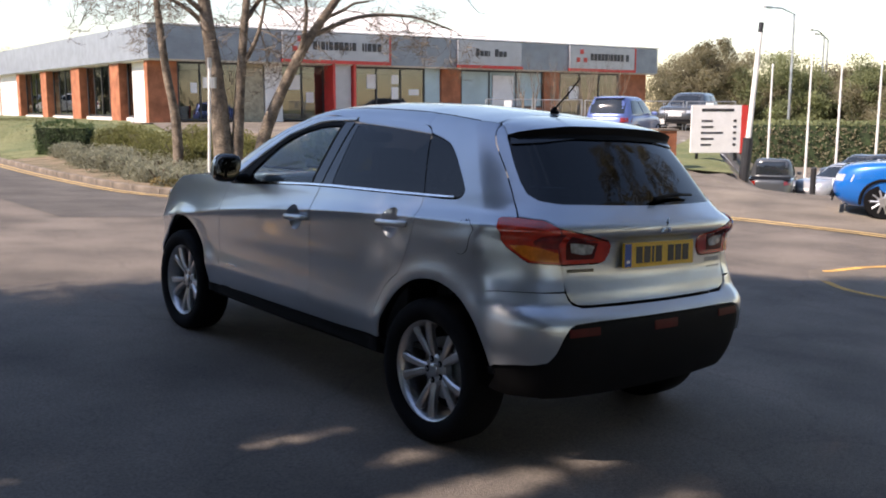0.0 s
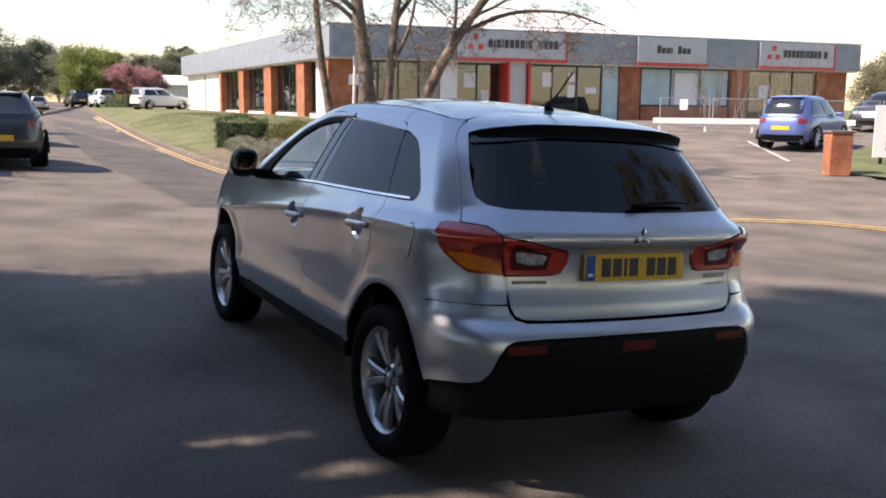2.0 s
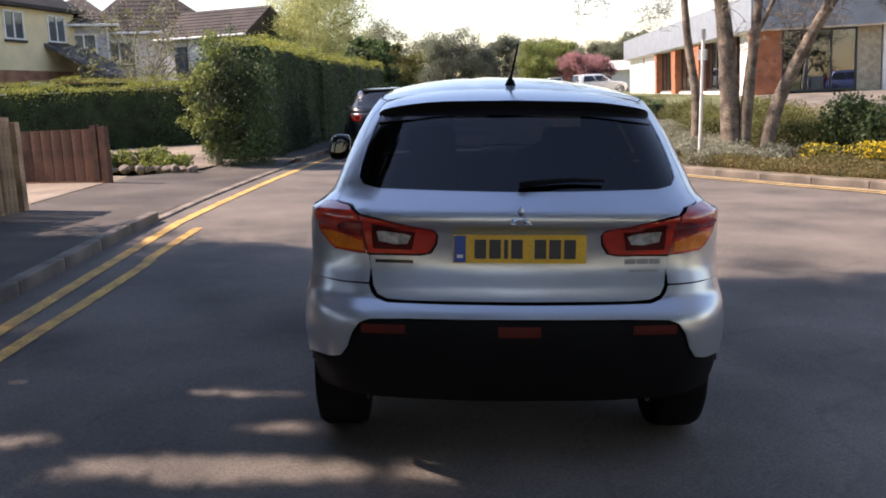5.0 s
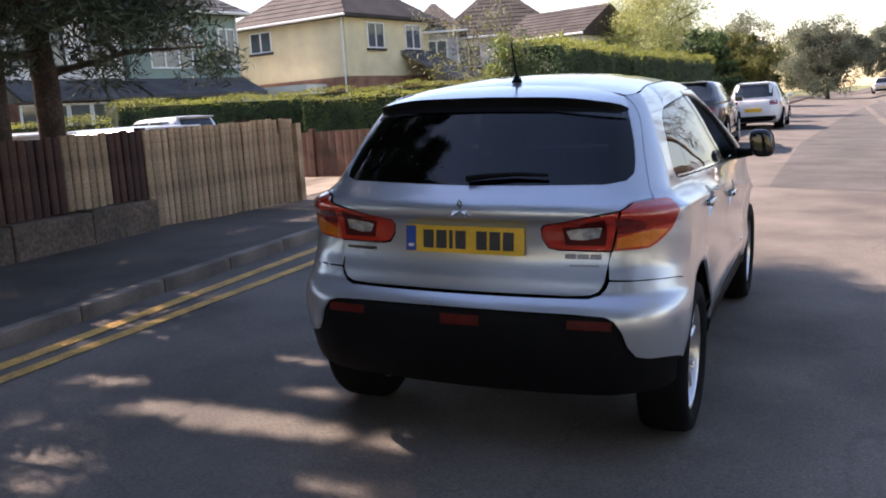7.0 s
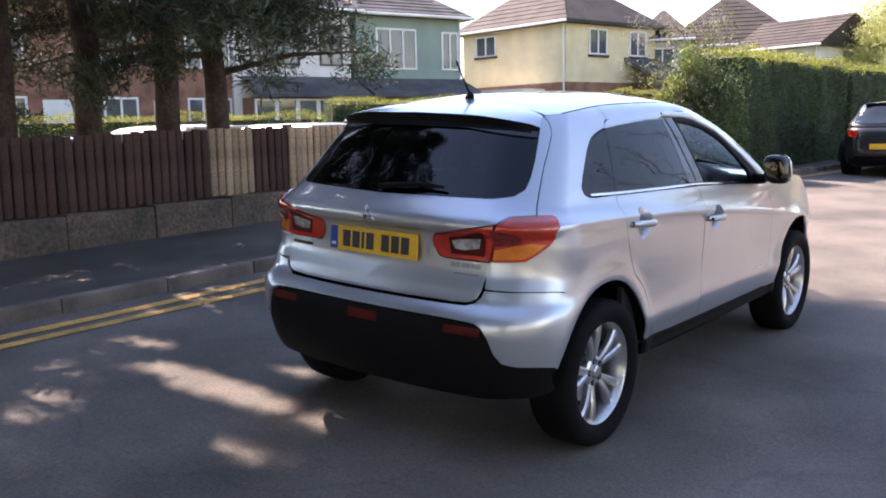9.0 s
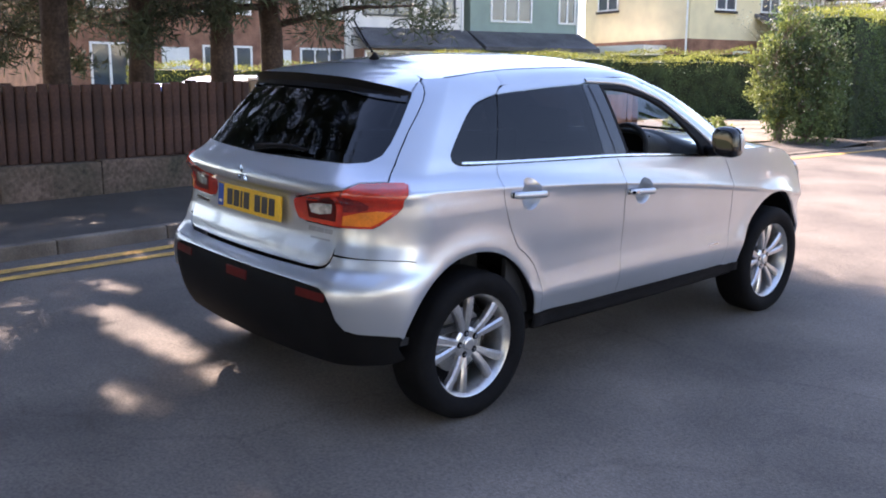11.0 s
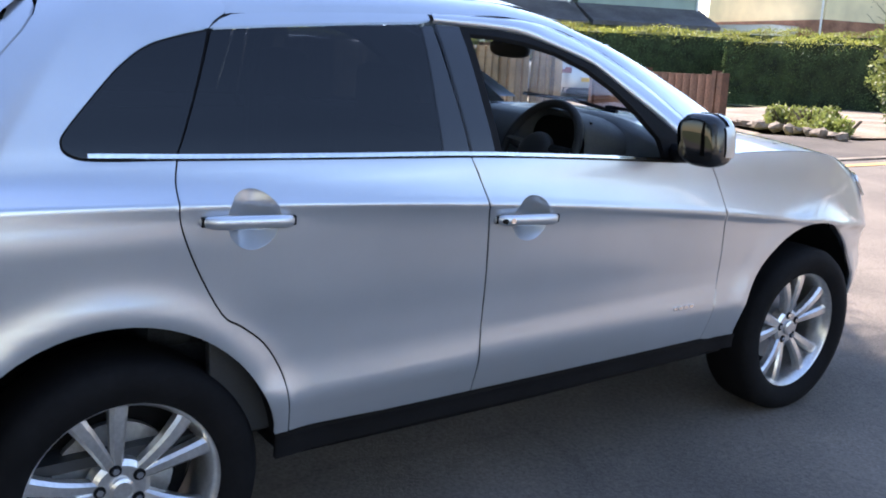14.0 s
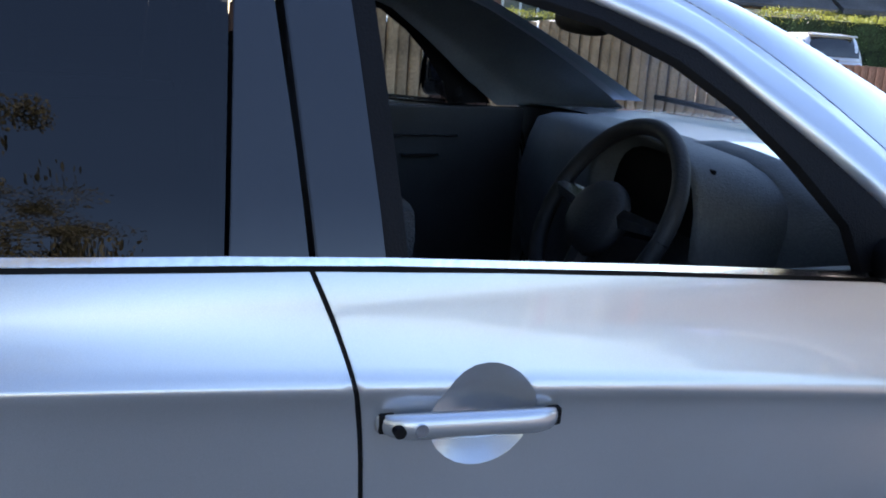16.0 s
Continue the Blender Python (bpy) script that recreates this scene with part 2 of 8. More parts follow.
CORNER = smooth_line([(road_right(17), 17.0), (3.35, 14.0), (3.95, 12.3), (5.1, 10.6), (6.1, 9.4), (7.15, 8.15)])
NOSE = smooth_line([(7.15, 8.15), (7.5, 8.35), (7.75, 9.2), (8.8, 11.4), (10.6, 15.0), (13.0, 20.0)])
APRON = smooth_line([(7.4, 7.75), (8.7, 7.35), (9.9, 6.4), (10.6, 4.8), (10.7, 2.6), (10.2, -1.0), (9.6, -6.0), (9.4, -40.0)])
ISLE = smooth_line([(6.0, 1.75), (5.65, 1.3), (5.55, 0.75), (5.75, 0.2), (6.5, -0.5), (7.6, -1.2), (8.6, -1.2), (9.2, -0.4), (9.0, 0.8), (7.9, 1.9), (6.8, 2.2)])

far_r = [(road_right(y), float(y)) for y in (160, 110, 80, 60, 45, 34, 26, 20, 17)]
far_l = [(road_left(y), float(y)) for y in (6, 10, 15, 20, 30, 45, 60, 80, 110, 160)]
ROAD = [(-3.38, -40.0), (-3.38, -10.0), (-3.38, 0.0)] + far_l + far_r + CORNER[1:] + [(7.4, 7.75)] + APRON[1:]
road = tagged(sheet("road", ROAD, M_ROAD, 0.0, 1.4), "worn grey tarmac road with faint cracks", "road", kind="structure")
sheet("resurfaced_patch", [(0.55, 9.6), (3.3, 9.0), (3.1, 14.0), (road_right(17) - 0.25, 17.0), (road_right(40) - 0.3, 40.0), (road_right(110) - 0.3, 110.0), (road_right(110) - 3.0, 110.0), (road_right(40) - 3.1, 40.0), (0.6, 20.0)], M_PATCH, 0.004, 1.6, road, "darker resurfaced strip of tarmac")
tagged(sheet("car_park", [(7.4, 7.78)] + APRON[1:] + [(60, -40), (60, 36), (12.8, 36), (10.9, 30), (13.0, 20.0)] + NOSE[::-1][1:], M_PARK, -0.004, 1.1), "faded tan-grey tarmac car park sloping up to the showroom", "car park", kind="structure")
PATHL = [(-3.5, -40.0)] + [(road_left(y) - 0.12, float(y)) for y in (0, 3, 6, 8, 10, 15, 20, 30, 45, 60, 110)] + [(road_left(110) - 1.9, 110.0), (road_left(45) - 1.6, 45.0), (road_left(20) - 1.55, 20.0), (-4.75, 12.6), (-5.7, 11.4), (-5.7, 8.0), (-5.62, 5.8), (-5.62, -40.0)]
footpath = tagged(sheet("footpath", PATHL, M_PATH, lambda x, y: 0.022 + 0.053 * min(1.0, max(0.0, 5.4 - y, y - 13.2)), 0.5), "grey-brown tarmac footpath beside the fence", "footpath", kind="structure")
tagged(sheet("driveway", [(-5.63, 5.8), (-5.71, 8.0), (-5.72, 11.4), (-14.0, 16.0), (-19.0, 20.0), (-20.0, 4.5), (-14, -14), (-5.66, -14.0)], M_DRIVE, 0.03, 1.2), "pale gravel and tarmac drive behind the fence", "driveway", kind="structure")

tagged(sheet("grass_bank", [(15.6, 9.8), (16.9, 9.7), (19.9, 12.1), (25.2, 15.7), (25.0, 16.6), (20.5, 14.2), (17.5, 12.6), (15.4, 11.0)], M_GRASS, 0.03, 0.7), "rough grass bank under the direction board", "grass bank", kind="structure")

# double yellow lines
LEFTLINE = [(-3.0, -30.0), (-3.04, -10.0), (-3.08, 0.0)] + [(road_left(y) + 0.29, float(y)) for y in (3, 6, 8, 11, 14, 17, 20)]
yl = empty("double_yellow_line", None, "worn double yellow lines along the kerb", "road marking", kind="structure")
sheet("line", strip(LEFTLINE, 0.11), M_YELLOW, 0.007, 0.6, yl)
sheet("line", strip(smooth_line([(-2.83, -30.0), (-2.87, 0.0), (-2.95, 4.0), (-2.98, 5.6)]), 0.10), M_YELLOW, 0.007, 0.6, yl)
yr = empty("double_yellow_line", None, "double yellow lines round the junction kerb", "road marking", kind="structure")
RIGHTLINE = shifted([(road_right(y), float(y)) for y in (60, 45, 34, 26, 20, 17)] + CORNER[1:] + APRON[:30], -0.24)
sheet("line", strip(RIGHTLINE, 0.12), M_YELLOWP, 0.014, 0.6, yr)
sheet("line", strip(shifted(RIGHTLINE, -0.2), 0.10), M_YELLOWP, 0.014, 0.6, yr)
isle = tagged(sheet("marked_island", ISLE, M_PARK, 0.004, 0.5), "flush tarmac island with yellow edge lines", "traffic island", kind="structure")
sheet("line", strip(shifted(ISLE + ISLE[:1], 0.16)[:-1], 0.10), M_YELLOW, 0.010, 0.5, isle)
for k, (a, b) in enumerate((((13.6, 15.6), (17.6, 20.9)), ((16.6, 13.2), (20.6, 18.5)), ((19.6, 10.8), (23.6, 16.1)), ((12.0, 22.5), (15.0, 26.5)))):
    tagged(sheet("parking_line", strip([a, b], 0.1), M_WHITELINE, 0.004, 0.7), "faded white parking bay line on tarmac", "road marking", group="parking bay lines", kind="structure")


def kerb(line, name, label, inward, height=0.11, drop=()):
    """A row of kerb stones; inward: +1 if the pavement lies to the left of the line."""
    base = empty(name, None, label, "kerb", kind="structure")
    seg, acc, start = [line[0]], 0.0, line[0]
    stones = []
    for p in line[1:]:
        d = math.hypot(p[0] - start[0], p[1] - start[1])
        while d > 0.915:
            q = (start[0] + (p[0] - start[0]) * 0.915 / d, start[1] + (p[1] - start[1]) * 0.915 / d)
            stones.append((start, q))
            start = q
            d = math.hypot(p[0] - start[0], p[1] - start[1])
    me = None
    for a, b in stones[:300]:
        if me is None:
            bm = box(bmesh.new(), 0, 0.125, 0.004, 0.911, -0.15, height, 0.014)
            me = bpy.data.meshes.new("kerb_stone")
            bm.to_mesh(me)
            bm.free()
            me.materials.append(M_KERB)
        ob = new("kerb_stone", me)
        ob.parent = base
        x, y = a
        ang = math.atan2(b[0] - a[0], b[1] - a[1])
        z0, z1 = ground_z(*a), ground_z(*b)
        low = 0.085 if any(l0 < y < l1 for l0, l1 in drop) else 0.0
        m = pose(x, y, z0 - low, math.degrees(math.atan2(z1 - z0, 0.915)), 0, -math.degrees(ang))
        ob.matrix_basis = m @ (pose(-0.125, 0, 0) if inward > 0 else pose(0, 0, 0))
    return base


kerb([(-3.38, -14.0), (-3.38, 0.0)] + [(road_left(y), float(y)) for y in np.arange(1.0, 60.0, 1.0)], "kerb_west", "weathered concrete kerb stones beside the footpath", 1, drop=((5.4, 13.5),))
kerb([(road_right(y), float(y)) for y in np.arange(90.0, 17.0, -1.0)] + CORNER, "kerb_east", "weathered concrete kerb stones round the flower bed", 1)
kerb(NOSE, "kerb_nose", "concrete kerb stones at the car park entrance", 1)
BED = [(road_right(y) + 0.1, float(y)) for y in (24.5, 20, 17)] + [(x + 0.09, y + 0.09) for x, y in CORNER[1:]] + [(x - 0.12, y + 0.03) for x, y in NOSE[2:]] + [(12.4, 26.0), (8.5, 25.6)]

# ---- materials of buildings ----
M_CLAD = mat("grey_cladding", (0.30, 0.33, 0.37), 0.45, 0.3, 0.06, 2, 0.03, 60)
M_ROOFW = mat("pale_roof_sheet", (0.78, 0.74, 0.68), 0.6, 0, 0.06, 0.6, 0.03, 30)
M_BRICKR = mat("orange_brick", (0.42, 0.16, 0.08), 0.9, 0, 0.15, 2, 0.12, 30, 0.5, 60)
M_BRICKB = mat("brown_brick", (0.26, 0.13, 0.085), 0.9, 0, 0.18, 2, 0.15, 30, 0.5, 60)
M_WHITE = mat("white_render", (0.78, 0.75, 0.70), 0.8, 0, 0.05, 1.5, 0.03, 40, 0.2, 60)
M_FRAME = mat("white_window_frame", (0.78, 0.78, 0.76), 0.4, 0, 0.03, 3)
M_DARKF = mat("dark_window_frame", (0.03, 0.035, 0.04), 0.4, 0, 0.05, 3)
M_SHOPGLASS = glass("shop_glass", (0.42, 0.48, 0.50), 0.0, 0.06)
M_HOMEGLASS = mat("house_window_glass", (0.07, 0.09, 0.11), 0.05, 0, 0.2, 0.7, spec=0.9)
M_BLIND = mat("window_film", (0.42, 0.55, 0.58), 0.4, 0, 0.06, 1)
M_RED = mat("red_trim", (0.62, 0.05, 0.04), 0.4, 0, 0.05, 3)
M_SIGN = mat("silver_sign", (0.42, 0.42, 0.44), 0.4, 0.4, 0.04, 2)
M_LETTER = mat("dark_letters", (0.035, 0.035, 0.04), 0.4, 0, 0.05, 3)
M_INSIDE = mat("showroom_interior", (0.10, 0.098, 0.094), 0.8, 0, 0.15, 0.8)
M_TILE = mat("roof_tiles", (0.045, 0.035, 0.030), 0.85, 0, 0.2, 1.0, 0.2, 25, 0.8, 18)
M_TILEG = mat("grey_roof_tiles", (0.085, 0.082, 0.083), 0.85, 0, 0.2, 1.0, 0.2, 25, 0.8, 18)
M_CREAM = mat("cream_render", (0.72, 0.62, 0.40), 0.85, 0, 0.05, 1.2, 0.03, 40, 0.2, 50)
M_GREENR = mat("sage_render", (0.27, 0.345, 0.30), 0.85, 0, 0.05, 1.2, 0.03, 40, 0.2, 50)
M_STEEL = mat("galvanised_steel", (0.45, 0.46, 0.47), 0.4, 0.8, 0.1, 4)
M_WPOST = mat("white_post_paint", (0.72, 0.70, 0.66), 0.5, 0, 0.06, 3)
M_BLACK = mat("black_paint", (0.02, 0.02, 0.022), 0.45, 0, 0.1, 4)
M_PAPER = mat("white_board", (0.80, 0.79, 0.77), 0.5, 0, 0.03, 3)


# ---- showroom ----
# local axes: x along the front, y into the building, z up from the floor
FRONT_A, FRONT_B = Vector((12.3, 35.8)), Vector((42.0, 32.1))
_d = (FRONT_B - FRONT_A).normalized()
SHOW = pose(FRONT_A.x, FRONT_A.y, 0.95, 0, 0, math.degrees(math.atan2(_d.y, _d.x)))
show = empty("car_showroom", SHOW, "single-storey car showroom with ribbed grey fascia and brick piers", "showroom")
LF, SOFF, TOP, DEEP = 29.9, 2.66, 4.15, 34.5
WEST = Matrix.Translation((0.3, 0, 0)) @ Matrix.Rotation(radians(5.0), 4, "Z")
BACK = (WEST @ Vector((0.0, DEEP, 0.0))).x


def slab(name, pts, z0, z1, material, parent, label=""):
    """A flat slab of any outline."""
    n = len(pts)
    return pydata(name, [(x, y, z0) for x, y in pts] + [(x, y, z1) for x, y in pts], [tuple(range(n))[::-1], tuple(range(n, 2 * n))] + [(i, (i + 1) % n, n + (i + 1) % n, n + i) for i in range(n)], material, parent, label)


slab("floor_slab", [(-0.1, -0.4), (LF, -0.4), (LF, DEEP), (BACK - 0.4, DEEP)], -0.6, 0.0, M_KERB, show)
boxed("inside_wall", (3.0, LF - 0.2, 9.0, 9.2, 0.0, SOFF), M_INSIDE, show)
boxed("inside_wall", (3.0, 3.2, 9.2, DEEP - 1, 0.0, SOFF), M_INSIDE, show)
slab("soffit", [(0.3, -0.6), (LF + 0.3, -0.6), (LF + 0.3, DEEP), (BACK, DEEP)], SOFF, SOFF + 0.06, M_WHITE, show)
# front fascia: ribbed band
for k in range(13):
    z = SOFF + 0.07 + k * 0.108
    boxed("fascia_rib", (0.3, LF + 0.35, -0.72, -0.6, z, z + 0.075), M_CLAD, show)
boxed("fascia_backing", (0.32, LF + 0.33, -0.66, -0.5, SOFF + 0.06, TOP - 0.02), M_CLAD, show)
boxed("fascia_west", (-0.15, -0.02, -0.72, DEEP, SOFF + 0.06, TOP), M_CLAD, show, "plain grey metal fascia", m=WEST)
boxed("fascia_cap", (0.12, LF + 0.4, -0.76, -0.5, TOP, TOP + 0.06), M_ROOFW, show)
# roof: shallow rise then a raised middle
bm = bmesh.new()
v = [bm.verts.new(p) for p in ((0.2, -0.6, TOP), (LF + 0.3, -0.6, TOP), (LF + 0.3, DEEP, TOP), (BACK - 0.1, DEEP, TOP), (5, 6, TOP + 0.75), (LF - 5, 6, TOP + 0.75), (LF - 5, DEEP - 6, TOP + 0.75), (5, DEEP - 6, TOP + 0.75))]
for f in ((0, 1, 5, 4), (1, 2, 6, 5), (2, 3, 7, 6), (3, 0, 4, 7), (4, 5, 6, 7)):
    bm.faces.new([v[i] for i in f])
part("roof", bm, M_ROOFW, show, "pale sheet-metal roof")
bm = bmesh.new()
v = [bm.verts.new(p) for p in ((9, 8, TOP + 0.74), (LF - 6, 8, TOP + 0.74), (LF - 6, 24, TOP + 0.74), (9, 24, TOP + 0.74), (9, 8, TOP + 1.05), (LF - 6, 8, TOP + 1.05), (LF - 6, 24, TOP + 1.05), (9, 24, TOP + 1.05), (14, 16, TOP + 3.0), (LF - 11, 16, TOP + 3.0))]
for f in ((0, 1, 5, 4), (1, 2, 6, 5), (2, 3, 7, 6), (3, 0, 4, 7), (4, 5, 9, 8), (5, 6, 9), (6, 7, 8, 9), (7, 4, 8)):
    bm.faces.new([v[i] for i in f])
part("raised_roof", bm, M_ROOFW, show, "raised pale hipped roof")


def glazed(x0, x1, y, n, frame_m, pane_m, parent, z0=0.08, z1=2.66):
    """A glazed bay on the front: frame and panes."""
    w = (x1 - x0) / n
    bm = bmesh.new()
    for k in range(n + 1):
        box(bm, x0 + k * w - 0.035, x0 + k * w + 0.035, y - 0.05, y + 0.05, z0, z1)
    box(bm, x0, x1, y - 0.045, y + 0.045, z0, z0 + 0.09)
    box(bm, x0, x1, y - 0.045, y + 0.045, z1 - 0.09, z1)
    fr = part("window_frame", bm, frame_m, parent)
    for k in range(n):
        boxed("pane", (x0 + k * w + 0.036, x0 + (k + 1) * w - 0.036, y - 0.006, y + 0.006, z0 + 0.091, z1 - 0.091), pane_m, parent)


def brick_pier(x0, x1, y0, y1, z1, material, parent, z0=0.0):
    """A pier of laid bricks: courses with recessed joints, each course cut into bricks."""
    bm = bmesh.new()
    box(bm, x0 + 0.012, x1 - 0.012, y0 + 0.012, y1 - 0.012, z0, z1)
    z, odd = z0, 0
    while z < z1 - 0.06:
        x = x0 - (0.11 if odd else 0)
        while x < x1:
            a, b = max(x0, x), min(x1, x + 0.215)
            if b - a > 0.03:
                box(bm, a, b - 0.01, y0, y1, z + 0.005, z + 0.066)
            x += 0.225
        z += 0.075
        odd = 1 - odd
    return part("brick_pier", bm, material, parent)


# front bays, left to right
brick_pier(0.3, 1.6, -0.15, 0.35, SOFF, M_BRICKR, show)
glazed(1.65, 4.6, 0.0, 3, M_DARKF, M_SHOPGLASS, show)
boxed("panel", (4.65, 5.6, -0.05, 0.1, 0, SOFF), mat("tan_panel", (0.36, 0.31, 0.21), 0.6), show, "tan blind panel")
boxed("panel", (5.66, 6.5, -0.12, 0.1, 0, SOFF), M_WHITE, show, "white panel")
glazed(6.56, 8.8, 0.35, 2, M_DARKF, M_SHOPGLASS, show)
boxed("entrance_post", (8.85, 8.97, -0.7, 0.3, 0, SOFF + 0.15), M_RED, show)
boxed("panel", (9.05, 9.9, -0.5, -0.4, 0, SOFF), M_SIGN, show, "silver notice panel")
boxed("entrance_post", (9.95, 10.07, -0.7, 0.3, 0, SOFF + 0.15), M_RED, show)
glazed(10.15, 14.3, 0.0, 3, M_DARKF, M_SHOPGLASS, show)
boxed("panel", (14.35, 15.25, -0.05, 0.1, 0, SOFF), M_BLIND, show, "pale blue panel")
brick_pier(15.3, 16.5, -0.15, 0.3, SOFF, M_BRICKR, show)
glazed(16.6, 22.0, 0.0, 3, M_DARKF, M_BLIND, show, 0.7)
boxed("notice", (18.6, 20.0, -0.09, -0.06, 0.8, 2.4), M_PAPER, show, "white notice in the window")
brick_pier(16.6, 22.0, -0.1, 0.2, 0.68, M_BRICKR, show)
brick_pier(22.1, 23.2, -0.15, 0.3, SOFF, M_BRICKR, show)
glazed(23.3, 27.7, 0.0, 3, M_DARKF, M_SHOPGLASS, show)
brick_pier(27.8, 29.9, -0.15, 3.0, SOFF, M_BRICKR, show)
boxed("end_wall", (29.4, 29.6, 3.0, DEEP, 0, SOFF), M_BRICKR, show)
for x0, x1, z0, z1 in ((2.2, 2.5, 1.3, 1.75), (7.0, 7.6, 1.5, 2.2), (7.9, 8.3, 0.9, 1.4), (11.0, 11.5, 1.6, 2.3), (12.4, 12.8, 1.1, 1.7), (12.4, 12.8, 1.85, 2.3), (13.4, 14.0, 1.3, 1.6), (24.0, 24.7, 1.2, 1.9)):
    boxed("notice", (x0, x1, -0.03 if x0 < 6.5 or x0 > 9 else 0.32, -0.02 if x0 < 6.5 or x0 > 9 else 0.33, z0, z1), M_PAPER, show, "paper notice on the glass")
# west side bays
for y0, y1 in ((0.36, 2.55), (22.2, 27.6), (28.1, 34.3)):
    boxed("wall_panel", (0.30, 0.47, y0, y1, 0, SOFF), M_WHITE, show, "sunlit white render panel", m=WEST)
boxed("wall_joint", (0.34, 0.46, 27.61, 28.09, 0, SOFF), M_BRICKR, show, m=WEST)
for y0, y1, n in ((2.6, 3.4, 1), (4.9, 9.35, 4), (11.0, 15.45, 4), (16.8, 21.35, 4)):
    w = (y1 - y0) / n
    bm = bmesh.new()
    for j in range(n + 1):
        box(bm, 0.37, 0.45, y0 + j * w - 0.04, y0 + j * w + 0.04, 0.2, SOFF)
    box(bm, 0.37, 0.45, y0, y1, 0.2, 0.3)
    bmesh.ops.transform(bm, matrix=WEST, verts=bm.verts)
    part("window_frame", bm, M_DARKF, show)
    for j in range(n):
        boxed("pane", (0.40, 0.41, y0 + j * w + 0.041, y0 + (j + 1) * w - 0.041, 0.301, SOFF - 0.01), M_SHOPGLASS, show, m=WEST)
    boxed("sill_wall", (0.25, 0.47, y0 - 0.03, y1 + 0.03, 0, 0.2), M_WHITE, show, m=WEST)
for y0, y1 in ((3.55, 4.8), (9.5, 10.9), (15.6, 16.7), (21.5, 22.15)):
    brick_pier(0.02, 0.5, y0, y1, SOFF, M_BRICKR, show).matrix_basis = WEST
# signs on the fascia
for x0, x1, mark in ((6.25, 11.8, True), (15.85, 19.9, False), (23.3, 28.2, True)):
    z0, z1 = SOFF + 0.05, TOP - 0.05
    boxed("sign_board", (x0, x1, -0.88, -0.73, z0 + 0.16, z1), M_SIGN, show, "silver fascia sign")
    boxed("sign_trim", (x0 - 0.02, x1 + 0.1, -0.9, -0.725, z0, z0 + 0.155), M_RED, show, "red sign trim")
    if mark:
        boxed("sign_trim", (x1 + 0.005, x1 + 0.1, -0.9, -0.725, z0 + 0.156, z1), M_RED, show)
        for a in (90, 210, 330):
            c, s = math.cos(radians(a)) * 0.3, math.sin(radians(a)) * 0.3
            boxed("sign_mark", (x0 + 0.85 + c - 0.12, x0 + 0.85 + c + 0.12, -0.91, -0.885, z0 + 0.78 + s - 0.12, z0 + 0.78 + s + 0.12), M_RED, show, "red sign mark")
    # lettering as plain upright bars
    rnd = random.Random(int(x0 * 10))
    x, end = (x0 + 1.5, x1 - 0.45) if mark else (x0 + 1.1, x1 - 1.1)
    k = 0
    while x < end:
        w = 0.2 if rnd.random() > 0.25 else 0.07
        if k not in ((10,) if mark else (4,)):
            boxed("letter_bar", (x, x + w, -0.91, -0.885, z0 + 0.62, z0 + 1.0 - (0.1 if not mark and k not in (0, 5) else 0)), M_LETTER, show)
        x += w + 0.07
        k += 1
# parked stock seen through the glass is left dark; reception counter
boxed("counter", (8.4, 9.8, 5.0, 5.8, 0, 1.05), M_WHITE, show)

# ---- railings before the showroom: galvanised guard rail, mesh barriers ----
for k in range(5):
    a = Vector((22.4, 24.9)) + (Vector((29.3, 17.6)) - Vector((22.4, 24.9))) * (k / 5)
    b = Vector((22.4, 24.9)) + (Vector((29.3, 17.6)) - Vector((22.4, 24.9))) * ((k + 0.97) / 5)
    z = ground_z(a.x, a.y)
    L = (b - a).length
    fence = empty("mesh_barrier", pose(a.x, a.y, z, 0, 0, math.degrees(math.atan2(b.y - a.y, b.x - a.x))), "galvanised mesh barrier panel before the showroom", "barrier", group="mesh barriers")
    bm = bmesh.new()
    for x in (0.03, L - 0.03):
        tube(bm, [(x, 0, 0), (x, 0, 1.15)], 0.025, 6)
    for zz in (0.15, 1.15):
        tube(bm, [(0, 0, zz), (L, 0, zz)], 0.02, 6)
    part("frame", bm, M_STEEL, fence)
    bm = bmesh.new()
    for i in range(int(L / 0.09)):
        tube(bm, [(0.06 + i * 0.09, 0, 0.15), (0.06 + i * 0.09, 0, 1.15)], 0.006, 4, False)
    part("mesh_infill", bm, M_STEEL, fence)
    if k % 2 == 0:
        boxed("notice", (L * 0.4, L * 0.4 + 0.3, -0.04, -0.03, 0.7, 1.1), M_PAPER, fence)
rail = empty("guard_rail", pose(20.8, 23.4, ground_z(20.8, 23.4), 0, 0, -44.5), "low white guard rail on short posts", "guard rail")
boxed("beam", (0, 7.0, -0.03, 0.03, 0.3, 0.5), M_WPOST, rail)
for k in range(5):
    boxed("post", (0.2 + k * 1.65, 0.28 + k * 1.65, 0.03, 0.11, 0, 0.5), M_WPOST, rail)

